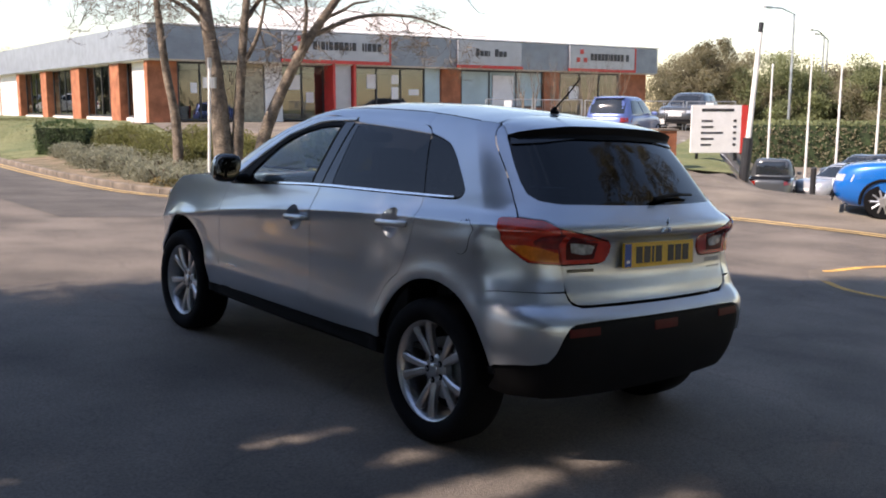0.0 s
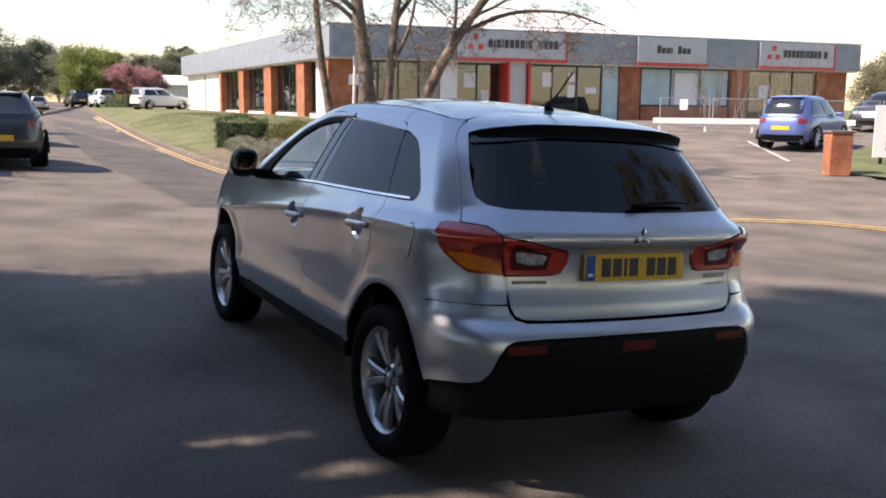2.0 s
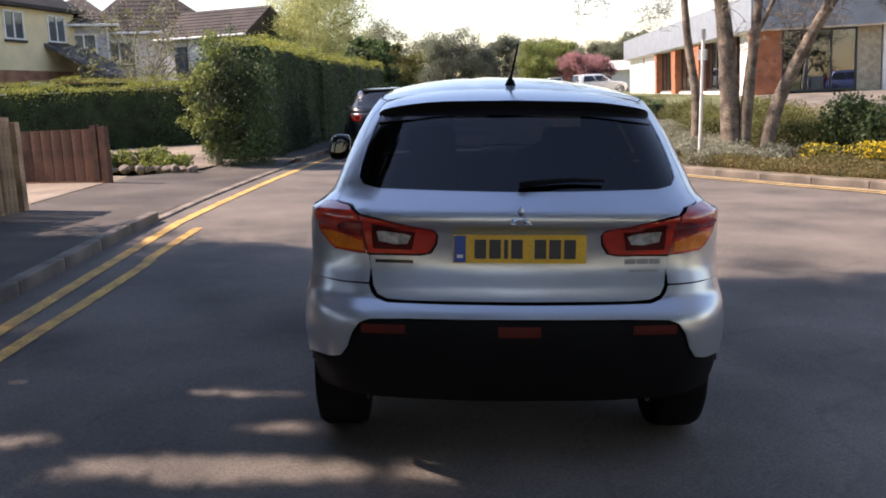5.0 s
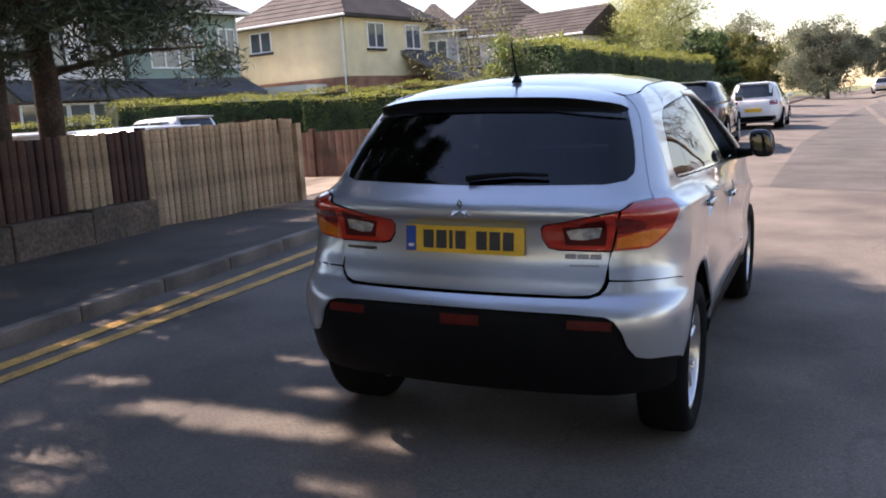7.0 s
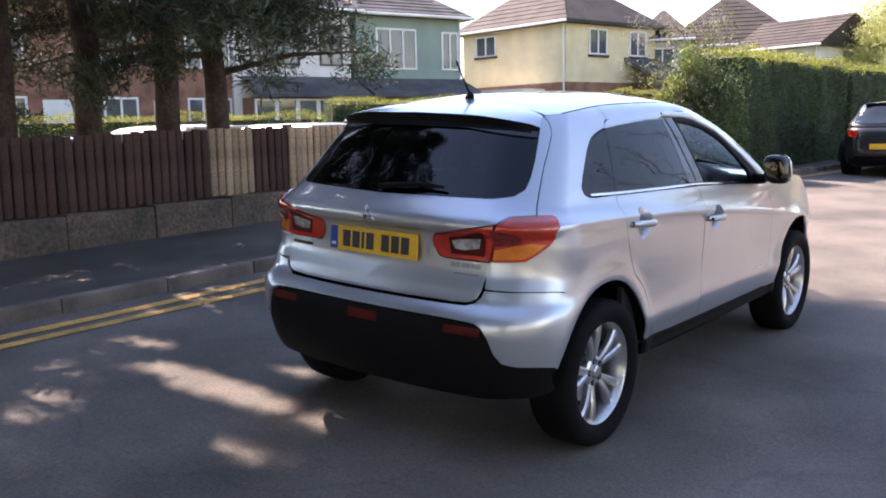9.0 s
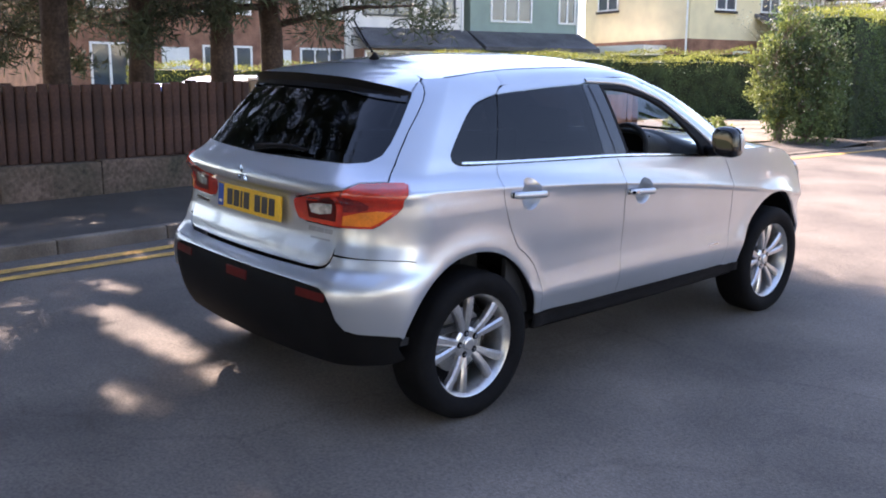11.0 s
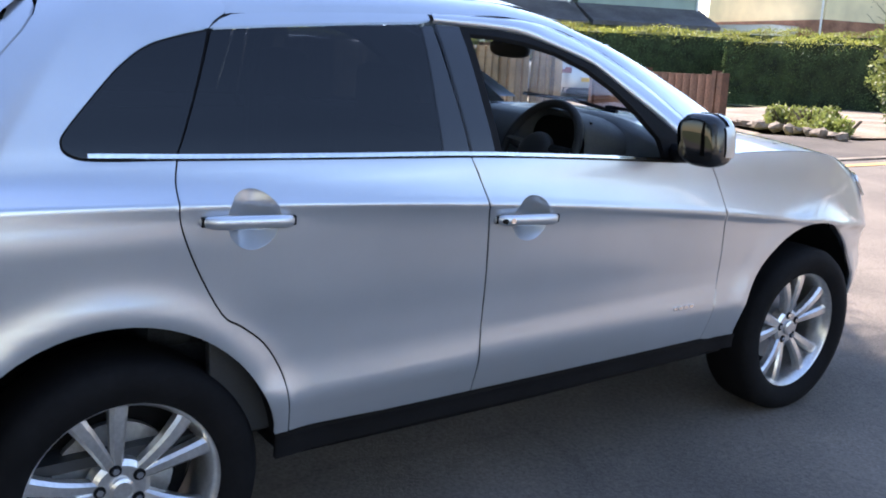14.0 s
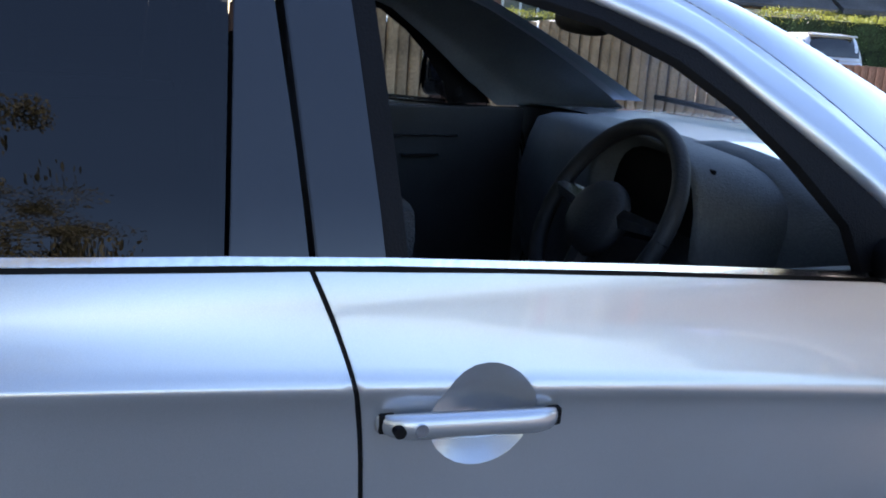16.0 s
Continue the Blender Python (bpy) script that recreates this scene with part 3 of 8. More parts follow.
# ---- directional board, brick pillar, leaning pole, bollard ----
bz = ground_z(18.4, 11.2)
board = empty("direction_board", pose(18.4, 11.2, bz, 0, 0, -33), "white direction board with red edge on dark posts", "sign board")
boxed("panel", (-0.78, 0.62, -0.03, 0.03, 0.22, 1.5), M_PAPER, board)
boxed("edge_panel", (0.622, 0.8, -0.035, 0.03, 0.2, 1.5), M_RED, board, "orange-red edge panel")
for x in (-0.6, 0.5):
    boxed("post", (x, x + 0.07, 0.03, 0.09, 0, 1.3), M_BLACK, board)
for k, w in enumerate((0.75, 0.32, 0.34, 0.62, 0.36, 0.3)):
    z = 1.33 - (0.0 if k == 0 else 0.12 + k * 0.16)
    boxed("writing_bar", (-0.5, -0.5 + w * (1.2 if k == 0 else 1), -0.037, -0.031, z, z + (0.075 if k == 0 else 0.05)), M_LETTER, board)
    if k:
        boxed("arrow_mark", (0.4, 0.49, -0.037, -0.031, z, z + 0.06), M_LETTER, board)
pil = empty("brick_pillar", pose(15.2, 10.6, ground_z(15.2, 10.6), 0, 0, -30), "short red-brick pillar with a flat cap", "pillar")
pm = brick_pier(-0.24, 0.24, -0.24, 0.24, 0.95, M_BRICKR, pil)
pm.name = "brickwork"
boxed("cap", (-0.27, 0.27, -0.27, 0.27, 0.95, 1.0), M_KERB, pil, bevel=0.01)
lp = empty("leaning_pole", pose(17.5, 9.8, ground_z(17.5, 9.8) - 0.05, 0, 6.5, 0), "leaning white pole with black foot and tip", "pole")
part("foot", tube(bmesh.new(), [(0, 0, 0), (0, 0, 1.1)], 0.13, 12), M_BLACK, lp)
part("shaft", tube(bmesh.new(), [(0, 0, 1.1), (0, 0, 3.75)], [0.07, 0.06], 12), M_WPOST, lp)
part("tip", tube(bmesh.new(), [(0, 0, 3.75), (0, 0, 4.0)], 0.062, 12), M_BLACK, lp)
bol = empty("bollard", pose(15.2, 6.7, ground_z(15.2, 6.7)), "short dark metal bollard on the tarmac", "bollard")
part("post", tube(bmesh.new(), [(0, 0, 0), (0, 0, 0.62), (0, 0, 0.66)], [0.06, 0.06, 0.03], 10), M_BLACK, bol)
# flagpoles and road lamps far off
fp = empty("flagpole", pose(37.8, 21.2, -1.65), "slender white flagpole beyond the car park", "flagpole", "row of flagpoles")
part("shaft", tube(bmesh.new(), [(0, 0, -1.5), (0, 0, 5.3)], [0.07, 0.04], 8), M_WPOST, fp)
part("finial", tube(bmesh.new(), [(0, 0, 5.28), (0, 0, 5.4)], [0.07, 0.03], 8), M_WPOST, fp)
for x, y, h in ((38.7, 19.7, -1.4), (39.3, 18.5, -1.05), (39.9, 16.9, -0.9)):
    copy_thing(fp, pose(x, y, h))
lamp = empty("street_lamp", pose(62, 34, -1.0), "tall slim grey street lamp on the far road", "street lamp", "far street lamps")
part("column", tube(bmesh.new(), [(0, 0, 0), (0, 0, 9.6), (-1.2, 0.4, 10.0), (-2.0, 0.7, 10.0)], [0.12, 0.08, 0.06, 0.05], 8), M_STEEL, lamp)
boxed("lantern", (-2.9, -2.0, 0.6, 0.85, 9.93, 10.08), M_STEEL, lamp, bevel=0.02)
for x, y in ((76, 39), (80.5, 41)):
    copy_thing(lamp, pose(x, y, -1.6, 0, 0, 20))
# name post in the flower bed: white pole with a grey head
post = empty("sign_post", pose(4.42, 13.1, ground_z(4.42, 13.1), 1.5, 1.5, 0), "slim white sign post in the flower bed", "sign post")
part("pole", tube(bmesh.new(), [(0, 0, -0.2), (0, 0, 2.44)], 0.030, 10), M_WPOST, post)
part("cap", tube(bmesh.new(), [(0, 0, 2.38), (0, 0, 2.56)], [0.042, 0.042], 10), M_STEEL, post)
plate = boxed("plate", (-0.02, 0.02, -0.25, 0.25, 2.0, 2.2), M_STEEL, post, "thin grey sign plate seen edge-on")


# ---- houses ----
def window(parent, x0, x1, z0, z1, y, n=2, frame_m=None, sill=True):
    """A casement in a wall that faces -y."""
    frame_m = frame_m or M_FRAME
    w = empty("window")
    w.parent = parent
    bm = bmesh.new()
    for k in range(n + 1):
        c = x0 + (x1 - x0) * k / n
        box(bm, c - 0.035, c + 0.035, y - 0.05, y + 0.03, z0, z1)
    for z in (z0, z1 - 0.07):
        box(bm, x0, x1, y - 0.048, y + 0.03, z, z + 0.07)
    part("frame", bm, frame_m, w)
    boxed("pane", (x0 + 0.03, x1 - 0.03, y - 0.015, y - 0.004, z0 + 0.05, z1 - 0.05), M_HOMEGLASS, w)
    if sill:
        boxed("sill", (x0 - 0.08, x1 + 0.08, y - 0.12, y + 0.02, z0 - 0.1, z0 - 0.005), M_TILE, w)
    return w


def house(m, W, D, H, walls, roof_m, label, hip=True, rise=2.6, brick=0.0, over=0.4):
    """Walls, roof with eaves, gutter; front faces -y."""
    h = empty("house", m, label, "house", "houses along the road")
    boxed("wall", (0, W, 0, D, brick, H), walls, h)
    if brick:
        boxed("brick_base", (-0.02, W + 0.02, -0.02, D + 0.02, -0.4, brick), M_BRICKB, h, "brown brick lower wall")
    else:
        boxed("plinth", (-0.02, W + 0.02, -0.02, D + 0.02, -0.4, 0.2), M_BRICKB, h)
    bm = bmesh.new()
    o = over
    i = D / 2 if hip else 0.0
    eave = [(-o, -o), (W + o, -o), (W + o, D + o), (-o, D + o)]
    lo = [bm.verts.new((x, y, H - 0.12)) for x, y in eave]
    hi = [bm.verts.new((x, y, H + 0.02)) for x, y in eave]
    r0, r1 = bm.verts.new((min(i, W / 2 - 0.1) - (0 if hip else o), D / 2, H + rise)), bm.verts.new((max(W - i, W / 2 + 0.1) + (0 if hip else o), D / 2, H + rise))
    bm.faces.new(lo[::-1])
    for k in range(4):
        bm.faces.new((lo[k], lo[(k + 1) % 4], hi[(k + 1) % 4], hi[k]))
    bm.faces.new((hi[0], hi[1], r1, r0))
    bm.faces.new((hi[2], hi[3], r0, r1))
    bm.faces.new((hi[1], hi[2], r1))
    bm.faces.new((hi[3], hi[0], r0))
    part("roof", bm, roof_m, h)
    if not hip:
        for x in (0.0, W):
            pydata("gable", [(x, 0, H), (x, D, H), (x, D / 2, H + rise * 0.97)], [(0, 1, 2)], walls, h)
    bm = bmesh.new()
    for row in range(int((D / 2 + o) / 0.3)):
        f = row * 0.3 / (D / 2 + o)
        x0, x1 = -o + f * (i + o if hip else 0), W + o - f * (i + o if hip else 0)
        y, z = -o + row * 0.3, H + 0.035 + f * (rise - 0.02)
        if x1 - x0 > 0.5:
            box(bm, x0, x1, y, y + 0.05, z - 0.03, z + 0.012)
    tagged(part("tiling", bm, roof_m, h), kind="stuff")
    part("gutter", tube(bmesh.new(), [(-o, -o - 0.05, H - 0.06), (W + o, -o - 0.05, H - 0.06)], 0.06, 8), M_FRAME, h)
    part("downpipe", tube(bmesh.new(), [(W - 0.1, -0.06, 0.0), (W - 0.1, -0.06, H - 0.1)], 0.04, 8), M_FRAME, h)
    return h


def facing(corner_l, corner_r, z):
    """Pose of a house whose front runs from its left to its right corner as seen from the street."""
    dx, dy = corner_r[0] - corner_l[0], corner_r[1] - corner_l[1]
    return pose(corner_l[0], corner_l[1], z, 0, 0, math.degrees(math.atan2(dy, dx)))


# cream house with brick base, its side turned to the road
ch = house(facing((-24.3, 32.5), (-17.82, 31.2), 0.6), 6.6, 6.2, 5.35, M_CREAM, M_TILE, "cream rendered house with a brown tiled roof", True, 2.7, 2.75)
window(ch, 0.95, 2.25, 4.15, 5.1, 0)
window(ch, 4.6, 5.6, 1.1, 2.1, 0)
side = empty("side_windows")
side.parent = ch
side.matrix_basis = pose(6.6, 0, 0, 0, 0, 90)
for x in (1.5, 4.3):
    window(side, x, x + 1.15, 3.95, 5.1, 0)
window(side, 2.7, 3.7, 1.2, 2.3, 0)
pydata("lean_to_roof", [(6.6, 3.9, 3.9), (6.6, 6.6, 3.9), (9.3, 6.6, 2.5), (9.3, 3.9, 2.5), (6.6, 3.9, 3.75), (6.6, 6.6, 3.75), (9.3, 6.6, 2.35), (9.3, 3.9, 2.35)], [(0, 3, 2, 1), (4, 5, 6, 7), (3, 7, 6, 2), (0, 4, 7, 3), (1, 2, 6, 5)], M_TILEG, ch)
boxed("lean_to_wall", (6.63, 9.1, 4.1, 6.4, -0.3, 2.4), M_BRICKB, ch)
grg = empty("garage", facing((-23.6, 30.2), (-19.2, 30.0), 0.5), "low white garage with a flat roof beside the cream house", "garage")
boxed("wall", (0, 4.4, 0, 1.4, -0.3, 2.35), M_WHITE, grg)
boxed("flat_roof", (-0.1, 4.5, -0.15, 1.45, 2.35, 2.6), M_WHITE, grg)
boxed("garage_door", (0.9, 3.4, -0.05, -0.002, 0.0, 2.1), M_FRAME, grg)
# sage green house and its white neighbour
gh = house(facing((-22.23, 22.84), (-20.73, 27.56), 0.5), 4.95, 8, 5.5, M_GREENR, M_TILEG, "sage green rendered house with white windows", True, 2.5)
window(gh, 0.9, 2.7, 3.35, 4.95, 0, 3, sill=False)
window(gh, 4.0, 4.75, 3.35, 4.9, 0, 2, sill=False)
window(gh, 0.6, 2.6, 0.8, 2.0, 0, 3, sill=False)
window(gh, 3.2, 4.7, 0.8, 2.0, 0, 2, sill=False)
pydata("porch_roof", [(-0.1, 0.02, 3.0), (5.0, 0.02, 3.0), (5.0, -1.5, 2.35), (-0.1, -1.5, 2.35), (-0.1, 0.02, 2.85), (5.0, 0.02, 2.85), (5.0, -1.5, 2.2), (-0.1, -1.5, 2.2)], [(0, 3, 2, 1), (4, 5, 6, 7), (3, 7, 6, 2), (0, 4, 7, 3), (1, 2, 6, 5)], M_TILEG, gh)
wh = house(facing((-23.40, 17.70), (-22.06, 22.30), 0.5), 4.80, 8, 5.5, M_WHITE, M_TILEG, "white rendered house with dark bay windows", True, 2.5)
window(wh, 0.7, 2.6, 3.4, 4.9, 0, 3, M_DARKF, False)
window(wh, 3.5, 4.4, 3.4, 4.9, 0, 2, M_DARKF, False)
bay = boxed("bay", (0.3, 4.6, -0.9, -0.02, 0.0, 2.2), M_BRICKB, wh)
for k in range(5):
    window(wh, 0.4 + k * 0.83, 1.15 + k * 0.83, 1.1, 2.15, -0.9, 1, None, False)
pydata("bay_roof", [(0.3, 0.02, 3.0), (4.9, 0.02, 3.0), (4.9, -1.3, 2.3), (0.3, -1.3, 2.3), (0.3, 0.02, 2.9), (4.9, 0.02, 2.9), (4.9, -1.3, 2.2), (0.3, -1.3, 2.2)], [(0, 3, 2, 1), (4, 5, 6, 7), (3, 7, 6, 2), (0, 4, 7, 3), (1, 2, 6, 5)], M_TILEG, wh)
# brick terrace behind the pines
bh = house(facing((-24.37, 7.77), (-23.54, 17.51), 0.5), 11, 8, 5.2, M_BRICKB, M_TILEG, "red-brown brick terraced house with white bay windows", True, 2.5)
for x in (1.0, 4.6, 8.2):
    window(bh, x, x + 1.7, 0.8, 2.2, 0, 3, None, False)
    window(bh, x, x + 1.7, 3.2, 4.5, 0, 3, None, False)
for x in (3.2, 6.9):
    boxed("door", (x, x + 0.9, -0.05, -0.002, 0, 2.1), M_FRAME, bh)
# white houses farther on: one hipped, one with its gable to the road
fh = house(facing((-17.0, 39.6), (-11.6, 41.6), 0.6), 5.9, 7.0, 4.6, M_WHITE, M_TILE, "white rendered house with a brown hipped roof", True, 2.9)
window(fh, 0.8, 2.0, 3.1, 4.2, 0)
window(fh, 3.9, 5.0, 3.1, 4.2, 0)
fh2 = house(facing((-13.2, 38.9), (-9.3, 37.6), 0.6), 4.2, 4.2, 4.1, M_WHITE, M_TILE, "white house with a brown gabled roof", False, 1.35, over=0.3)
window(fh2, 0.6, 1.2, 2.4, 3.7, 0, 1, M_DARKF)
end = empty("gable_windows")
end.parent = fh2
end.matrix_basis = pose(4.2, 0, 0, 0, 0, 90)
window(end, 1.7, 2.4, 2.6, 3.8, 0, 1, M_DARKF)
lilac = house(facing((-17.2, 37.0), (-15.3, 37.9), 0.5), 2.1, 5, 4.9, mat("lilac_render", (0.45, 0.44, 0.48), 0.85), M_TILE, "pale lilac rendered house end", True, 1.6)
window(lilac, 0.5, 1.5, 3.3, 4.5, 0)

# ---- plants ----
M_BARK = mat("bark", (0.11, 0.085, 0.063), 0.95, 0, 0.25, 5, 0.25, 30, 1.0, 24)
M_BARKD = mat("dark_pine_bark", (0.055, 0.04, 0.032), 0.95, 0, 0.25, 5, 0.25, 30, 1.0, 24)
M_BARKP = mat("pale_bark", (0.17, 0.135, 0.10), 0.95, 0, 0.25, 5, 0.25, 30, 1.0, 24)
M_PINE = mat("pine_needles", (0.048, 0.066, 0.034), 0.8, 0, 0.3, 1.5, island=0.4)
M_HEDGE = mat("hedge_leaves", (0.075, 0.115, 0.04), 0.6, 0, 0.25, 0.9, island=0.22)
M_HEDGETOP = mat("yellow_green_hedge_leaves", (0.25, 0.265, 0.05), 0.6, 0, 0.25, 0.9, island=0.22)
# near-black green: the shade deep in the hedges put into a colour
M_HEDGESHADE = mat("hedge_inner_shade", (0.025, 0.04, 0.014), 0.95, 0, 0.3, 3, 0.3, 20)
M_LAVENDER = mat("grey_green_shrub", (0.30, 0.30, 0.21), 0.8, 0, 0.2, 1.2, island=0.22)
M_BRONZE = mat("bronze_ground_cover", (0.17, 0.13, 0.055), 0.85, 0, 0.3, 0.9, island=0.4, tint=(0.11, 0.11, 0.035))
M_OLIVE = mat("olive_shrub", (0.16, 0.16, 0.045), 0.7, 0, 0.25, 1.0, island=0.22)
M_YFLOWER = mat("yellow_flowers", (0.85, 0.62, 0.02), 0.6, 0, 0.1, 2, island=0.15)
M_WILLOW = mat("willow_leaves", (0.46, 0.47, 0.19), 0.6, 0, 0.2, 1.0, island=0.22)
M_LIME = mat("lime_leaves", (0.22, 0.26, 0.07), 0.6, 0, 0.2, 1.0, island=0.22)
M_PINKB = mat("pink_blossom", (0.42, 0.22, 0.22), 0.6, 0, 0.15, 1.0, island=0.25)
# M_FARLEAF and M_FARMID are paled to carry the haze of distance
M_FARLEAF = mat("hazed_far_leaves", (0.20, 0.21, 0.13), 0.7, 0, 0.3, 0.3, island=0.22)
M_FARDARK = mat("far_dark_leaves", (0.05, 0.07, 0.035), 0.7, 0, 0.3, 0.3, island=0.4)
M_BUD = mat("budding_twigs", (0.23, 0.205, 0.125), 0.8, 0, 0.2, 0.4, island=0.22)
M_BUDG = mat("budding_green", (0.20, 0.22, 0.10), 0.8, 0, 0.2, 0.4, island=0.22)
M_FARMID = mat("hazed_evergreen_leaves", (0.13, 0.145, 0.10), 0.7, 0, 0.3, 0.3, island=0.22)
M_WHITEFL = mat("white_flowers", (0.7, 0.7, 0.65), 0.6, 0, 0.1, 2, island=0.1)



def thin_leaf(m, amount):
    """Lets part of the light through a leaf material."""
    n, l = m.node_tree.nodes, m.node_tree.links
    b = n["Principled BSDF"]
    tr = n.new("ShaderNodeBsdfTranslucent")
    l.new(b.inputs["Base Color"].links[0].from_socket, tr.inputs["Color"])
    mx = n.new("ShaderNodeMixShader")
    mx.inputs[0].default_value = amount
    l.new(b.outputs[0], mx.inputs[1])
    l.new(tr.outputs[0], mx.inputs[2])
    l.new(mx.outputs[0], n["Material Output"].inputs[0])


for m in (M_WILLOW, M_LIME, M_FARLEAF, M_FARMID, M_BUD, M_BUDG, M_HEDGETOP, M_HEDGE, M_PINKB, M_LAVENDER, M_OLIVE, M_BRONZE, M_YFLOWER, M_BLADE):
    thin_leaf(m, 0.4)


def leaves(name, pts, size, material, parent, seed, long=1.8, up=0.3, label=""):
    """A leaf-shaped bent quad at each point, turned at random."""
    rng = np.random.default_rng(seed)
    pts = np.asarray(pts, float)
    n = len(pts)
    a = rng.normal(size=(n, 3))
    a[:, 2] += up
    a /= np.linalg.norm(a, axis=1)[:, None]
    b = np.cross(a, rng.normal(size=(n, 3)))
    b /= np.linalg.norm(b, axis=1)[:, None]
    c = np.cross(a, b)
    s = size * rng.uniform(0.6, 1.4, size=(n, 1))
    v = np.stack([pts, pts + a * s * long * 0.5 + b * s * 0.5 + c * s * 0.12, pts + a * s * long, pts + a * s * long * 0.5 - b * s * 0.5 + c * s * 0.12], 1).reshape(-1, 3)
    me = bpy.data.meshes.new(name)
    me.vertices.add(len(v))
    me.vertices.foreach_set("co", v.ravel())
    me.loops.add(4 * n)
    me.loops.foreach_set("vertex_index", np.arange(4 * n, dtype=np.int32))
    me.polygons.add(n)
    me.polygons.foreach_set("loop_start", np.arange(0, 4 * n, 4, dtype=np.int32))
    me.update(calc_edges=True)
    return link(name, me, material, parent, label)


def clump_points(centres, radii, per, seed, shell=0.55):
    rng = np.random.default_rng(seed)
    out = []
    for c, r in zip(centres, radii):
        d = rng.normal(size=(per, 3))
        d /= np.linalg.norm(d, axis=1)[:, None]
        out.append(np.asarray(c) + d * (shell + (1 - shell) * rng.random((per, 1))) * np.asarray(r))
    return np.concatenate(out)


def branches(bm, rng, p, d, length, r, depth, spread, gravity, tips, sides=6, kids=(2, 4)):
    """Limbs that fork and taper; tips collects the ends of the twigs."""
    pts, rad = [p], [r]
    n = 4
    for k in range(n):
        d = (d + Vector((rng.gauss(0, 0.12), rng.gauss(0, 0.12), rng.gauss(0, 0.1) + gravity))).normalized()
        p = p + d * length / n
        pts.append(p)
        rad.append(r * (1 - 0.45 * (k + 1) / n))
    tube(bm, pts, rad, sides if r > 0.03 else 4, False)
    if depth == 0:
        tips.extend(pts[1:])
        return
    for k in range(rng.randint(*kids)):
        q = pts[rng.choice((2, 3, 4, 4))]
        ax = d.orthogonal().normalized()
        ax.rotate(Matrix.Rotation(rng.uniform(0, 6.28), 3, d))
        nd = (d + ax * rng.uniform(0.4, 1.0) * spread).normalized()
        branches(bm, rng, q, nd, length * rng.uniform(0.6, 0.82), rad[-1] * rng.uniform(0.6, 0.85), depth - 1, spread, gravity, tips, sides, kids)


# gaps in the pine crowns that let the sun down to the road: place on the ground, half length, half width
GAPS = ((-1.25, -0.62, 0.72, 0.17), (-0.30, -0.62, 0.22, 0.10), (-0.40, -1.12, 0.20, 0.07), (-1.75, -1.30, 0.16, 0.07), (-1.55, -1.55, 0.14, 0.06), (-1.25, 0.30, 0.30, 0.07), (-1.05, -0.15, 0.26, 0.09), (-2.15, -0.35, 0.3, 0.08), (-2.1, -1.0, 0.15, 0.05))


def sunlit_gap(pts, grow=0.05):
    """True for the points whose shadow falls into one of the gaps."""
    k = pts[:, 2] / SUN_FROM.z
    x, y = pts[:, 0] - SUN_FROM.x * k, pts[:, 1] - SUN_FROM.y * k
    hit = np.zeros(len(pts), bool)
    for gx, gy, a, b in GAPS:
        wob = 1 + 0.25 * np.sin(x * 9 + gx * 5) * np.sin(y * 13 + gy)
        hit |= ((x - gx) / (a + grow)) ** 2 + ((y - gy) / (b + grow)) ** 2 < wob
    return hit


# pines behind the fence
def pine(x, y, h, seed, lean=0.0, low=2.2, wide=1.0):
    rng = random.Random(seed)
    z = ground_z(x, y)
    t = empty("pine_tree", pose(x, y, z), "dark pine with rough brown trunk behind the fence", "tree", "pines behind the fence")
    bm = bmesh.new()
    pts = [Vector((lean * k / 6 * 0.6 + rng.gauss(0, 0.05), rng.gauss(0, 0.05), -0.1 + h * k / 6)) for k in range(7)]
    tube(bm, pts, [0.165 * (1 - 0.12 * k) for k in range(7)], 10)
    part("trunk", bm, M_BARKD, t, smooth=True)
    bm = bmesh.new()
    cs, rs = [], []
    k = 0
    zz = low
    while zz < h:
        f = (zz - low) / (h - low)
        reach = wide * (3.1 * (1 - f) ** 0.75 + 0.35) * rng.uniform(0.7, 1.1)
        a = rng.uniform(0, 6.28)
        i = min(5, int(zz / h * 6))
        o = pts[i].lerp(pts[i + 1], zz / h * 6 - i)
        e = Vector((math.cos(a) * reach, math.sin(a) * reach, zz - o.z + rng.uniform(-0.5, 0.35)))
        zz += rng.uniform(0.12, 0.27)
        reachpts = np.array([tuple(Vector((x, y, z)) + o + e * q) for q in (0.25, 0.4, 0.55, 0.7, 0.85, 1.0)])
        if not sunlit_gap(reachpts, -0.02).any():
            tube(bm, [o, o + e * 0.5 + Vector((0, 0, 0.1)), o + e], [0.05, 0.035, 0.012], 5, False)
        for j in range(7):
            w = 0.3 + 0.75 * j / 6
            cs.append(o + e * w + Vector((rng.gauss(0, 0.22), rng.gauss(0, 0.22), rng.gauss(0, 0.12))))
            s = rng.uniform(0.28, 0.5)
            rs.append((s * 1.25, s * 1.25, s * 0.6))
    part("branchwork", bm, M_BARKD, t)
    near = y > -5
    pts = clump_points(cs, rs, 290 if near else 100, seed, 0.2)
    pts = pts[~sunlit_gap(pts + np.array((x, y, z)), 0.025)]
    leaves("needles", pts, 0.0182 if near else 0.032, M_PINE, t, seed, 7.5, 0.35)
    return t


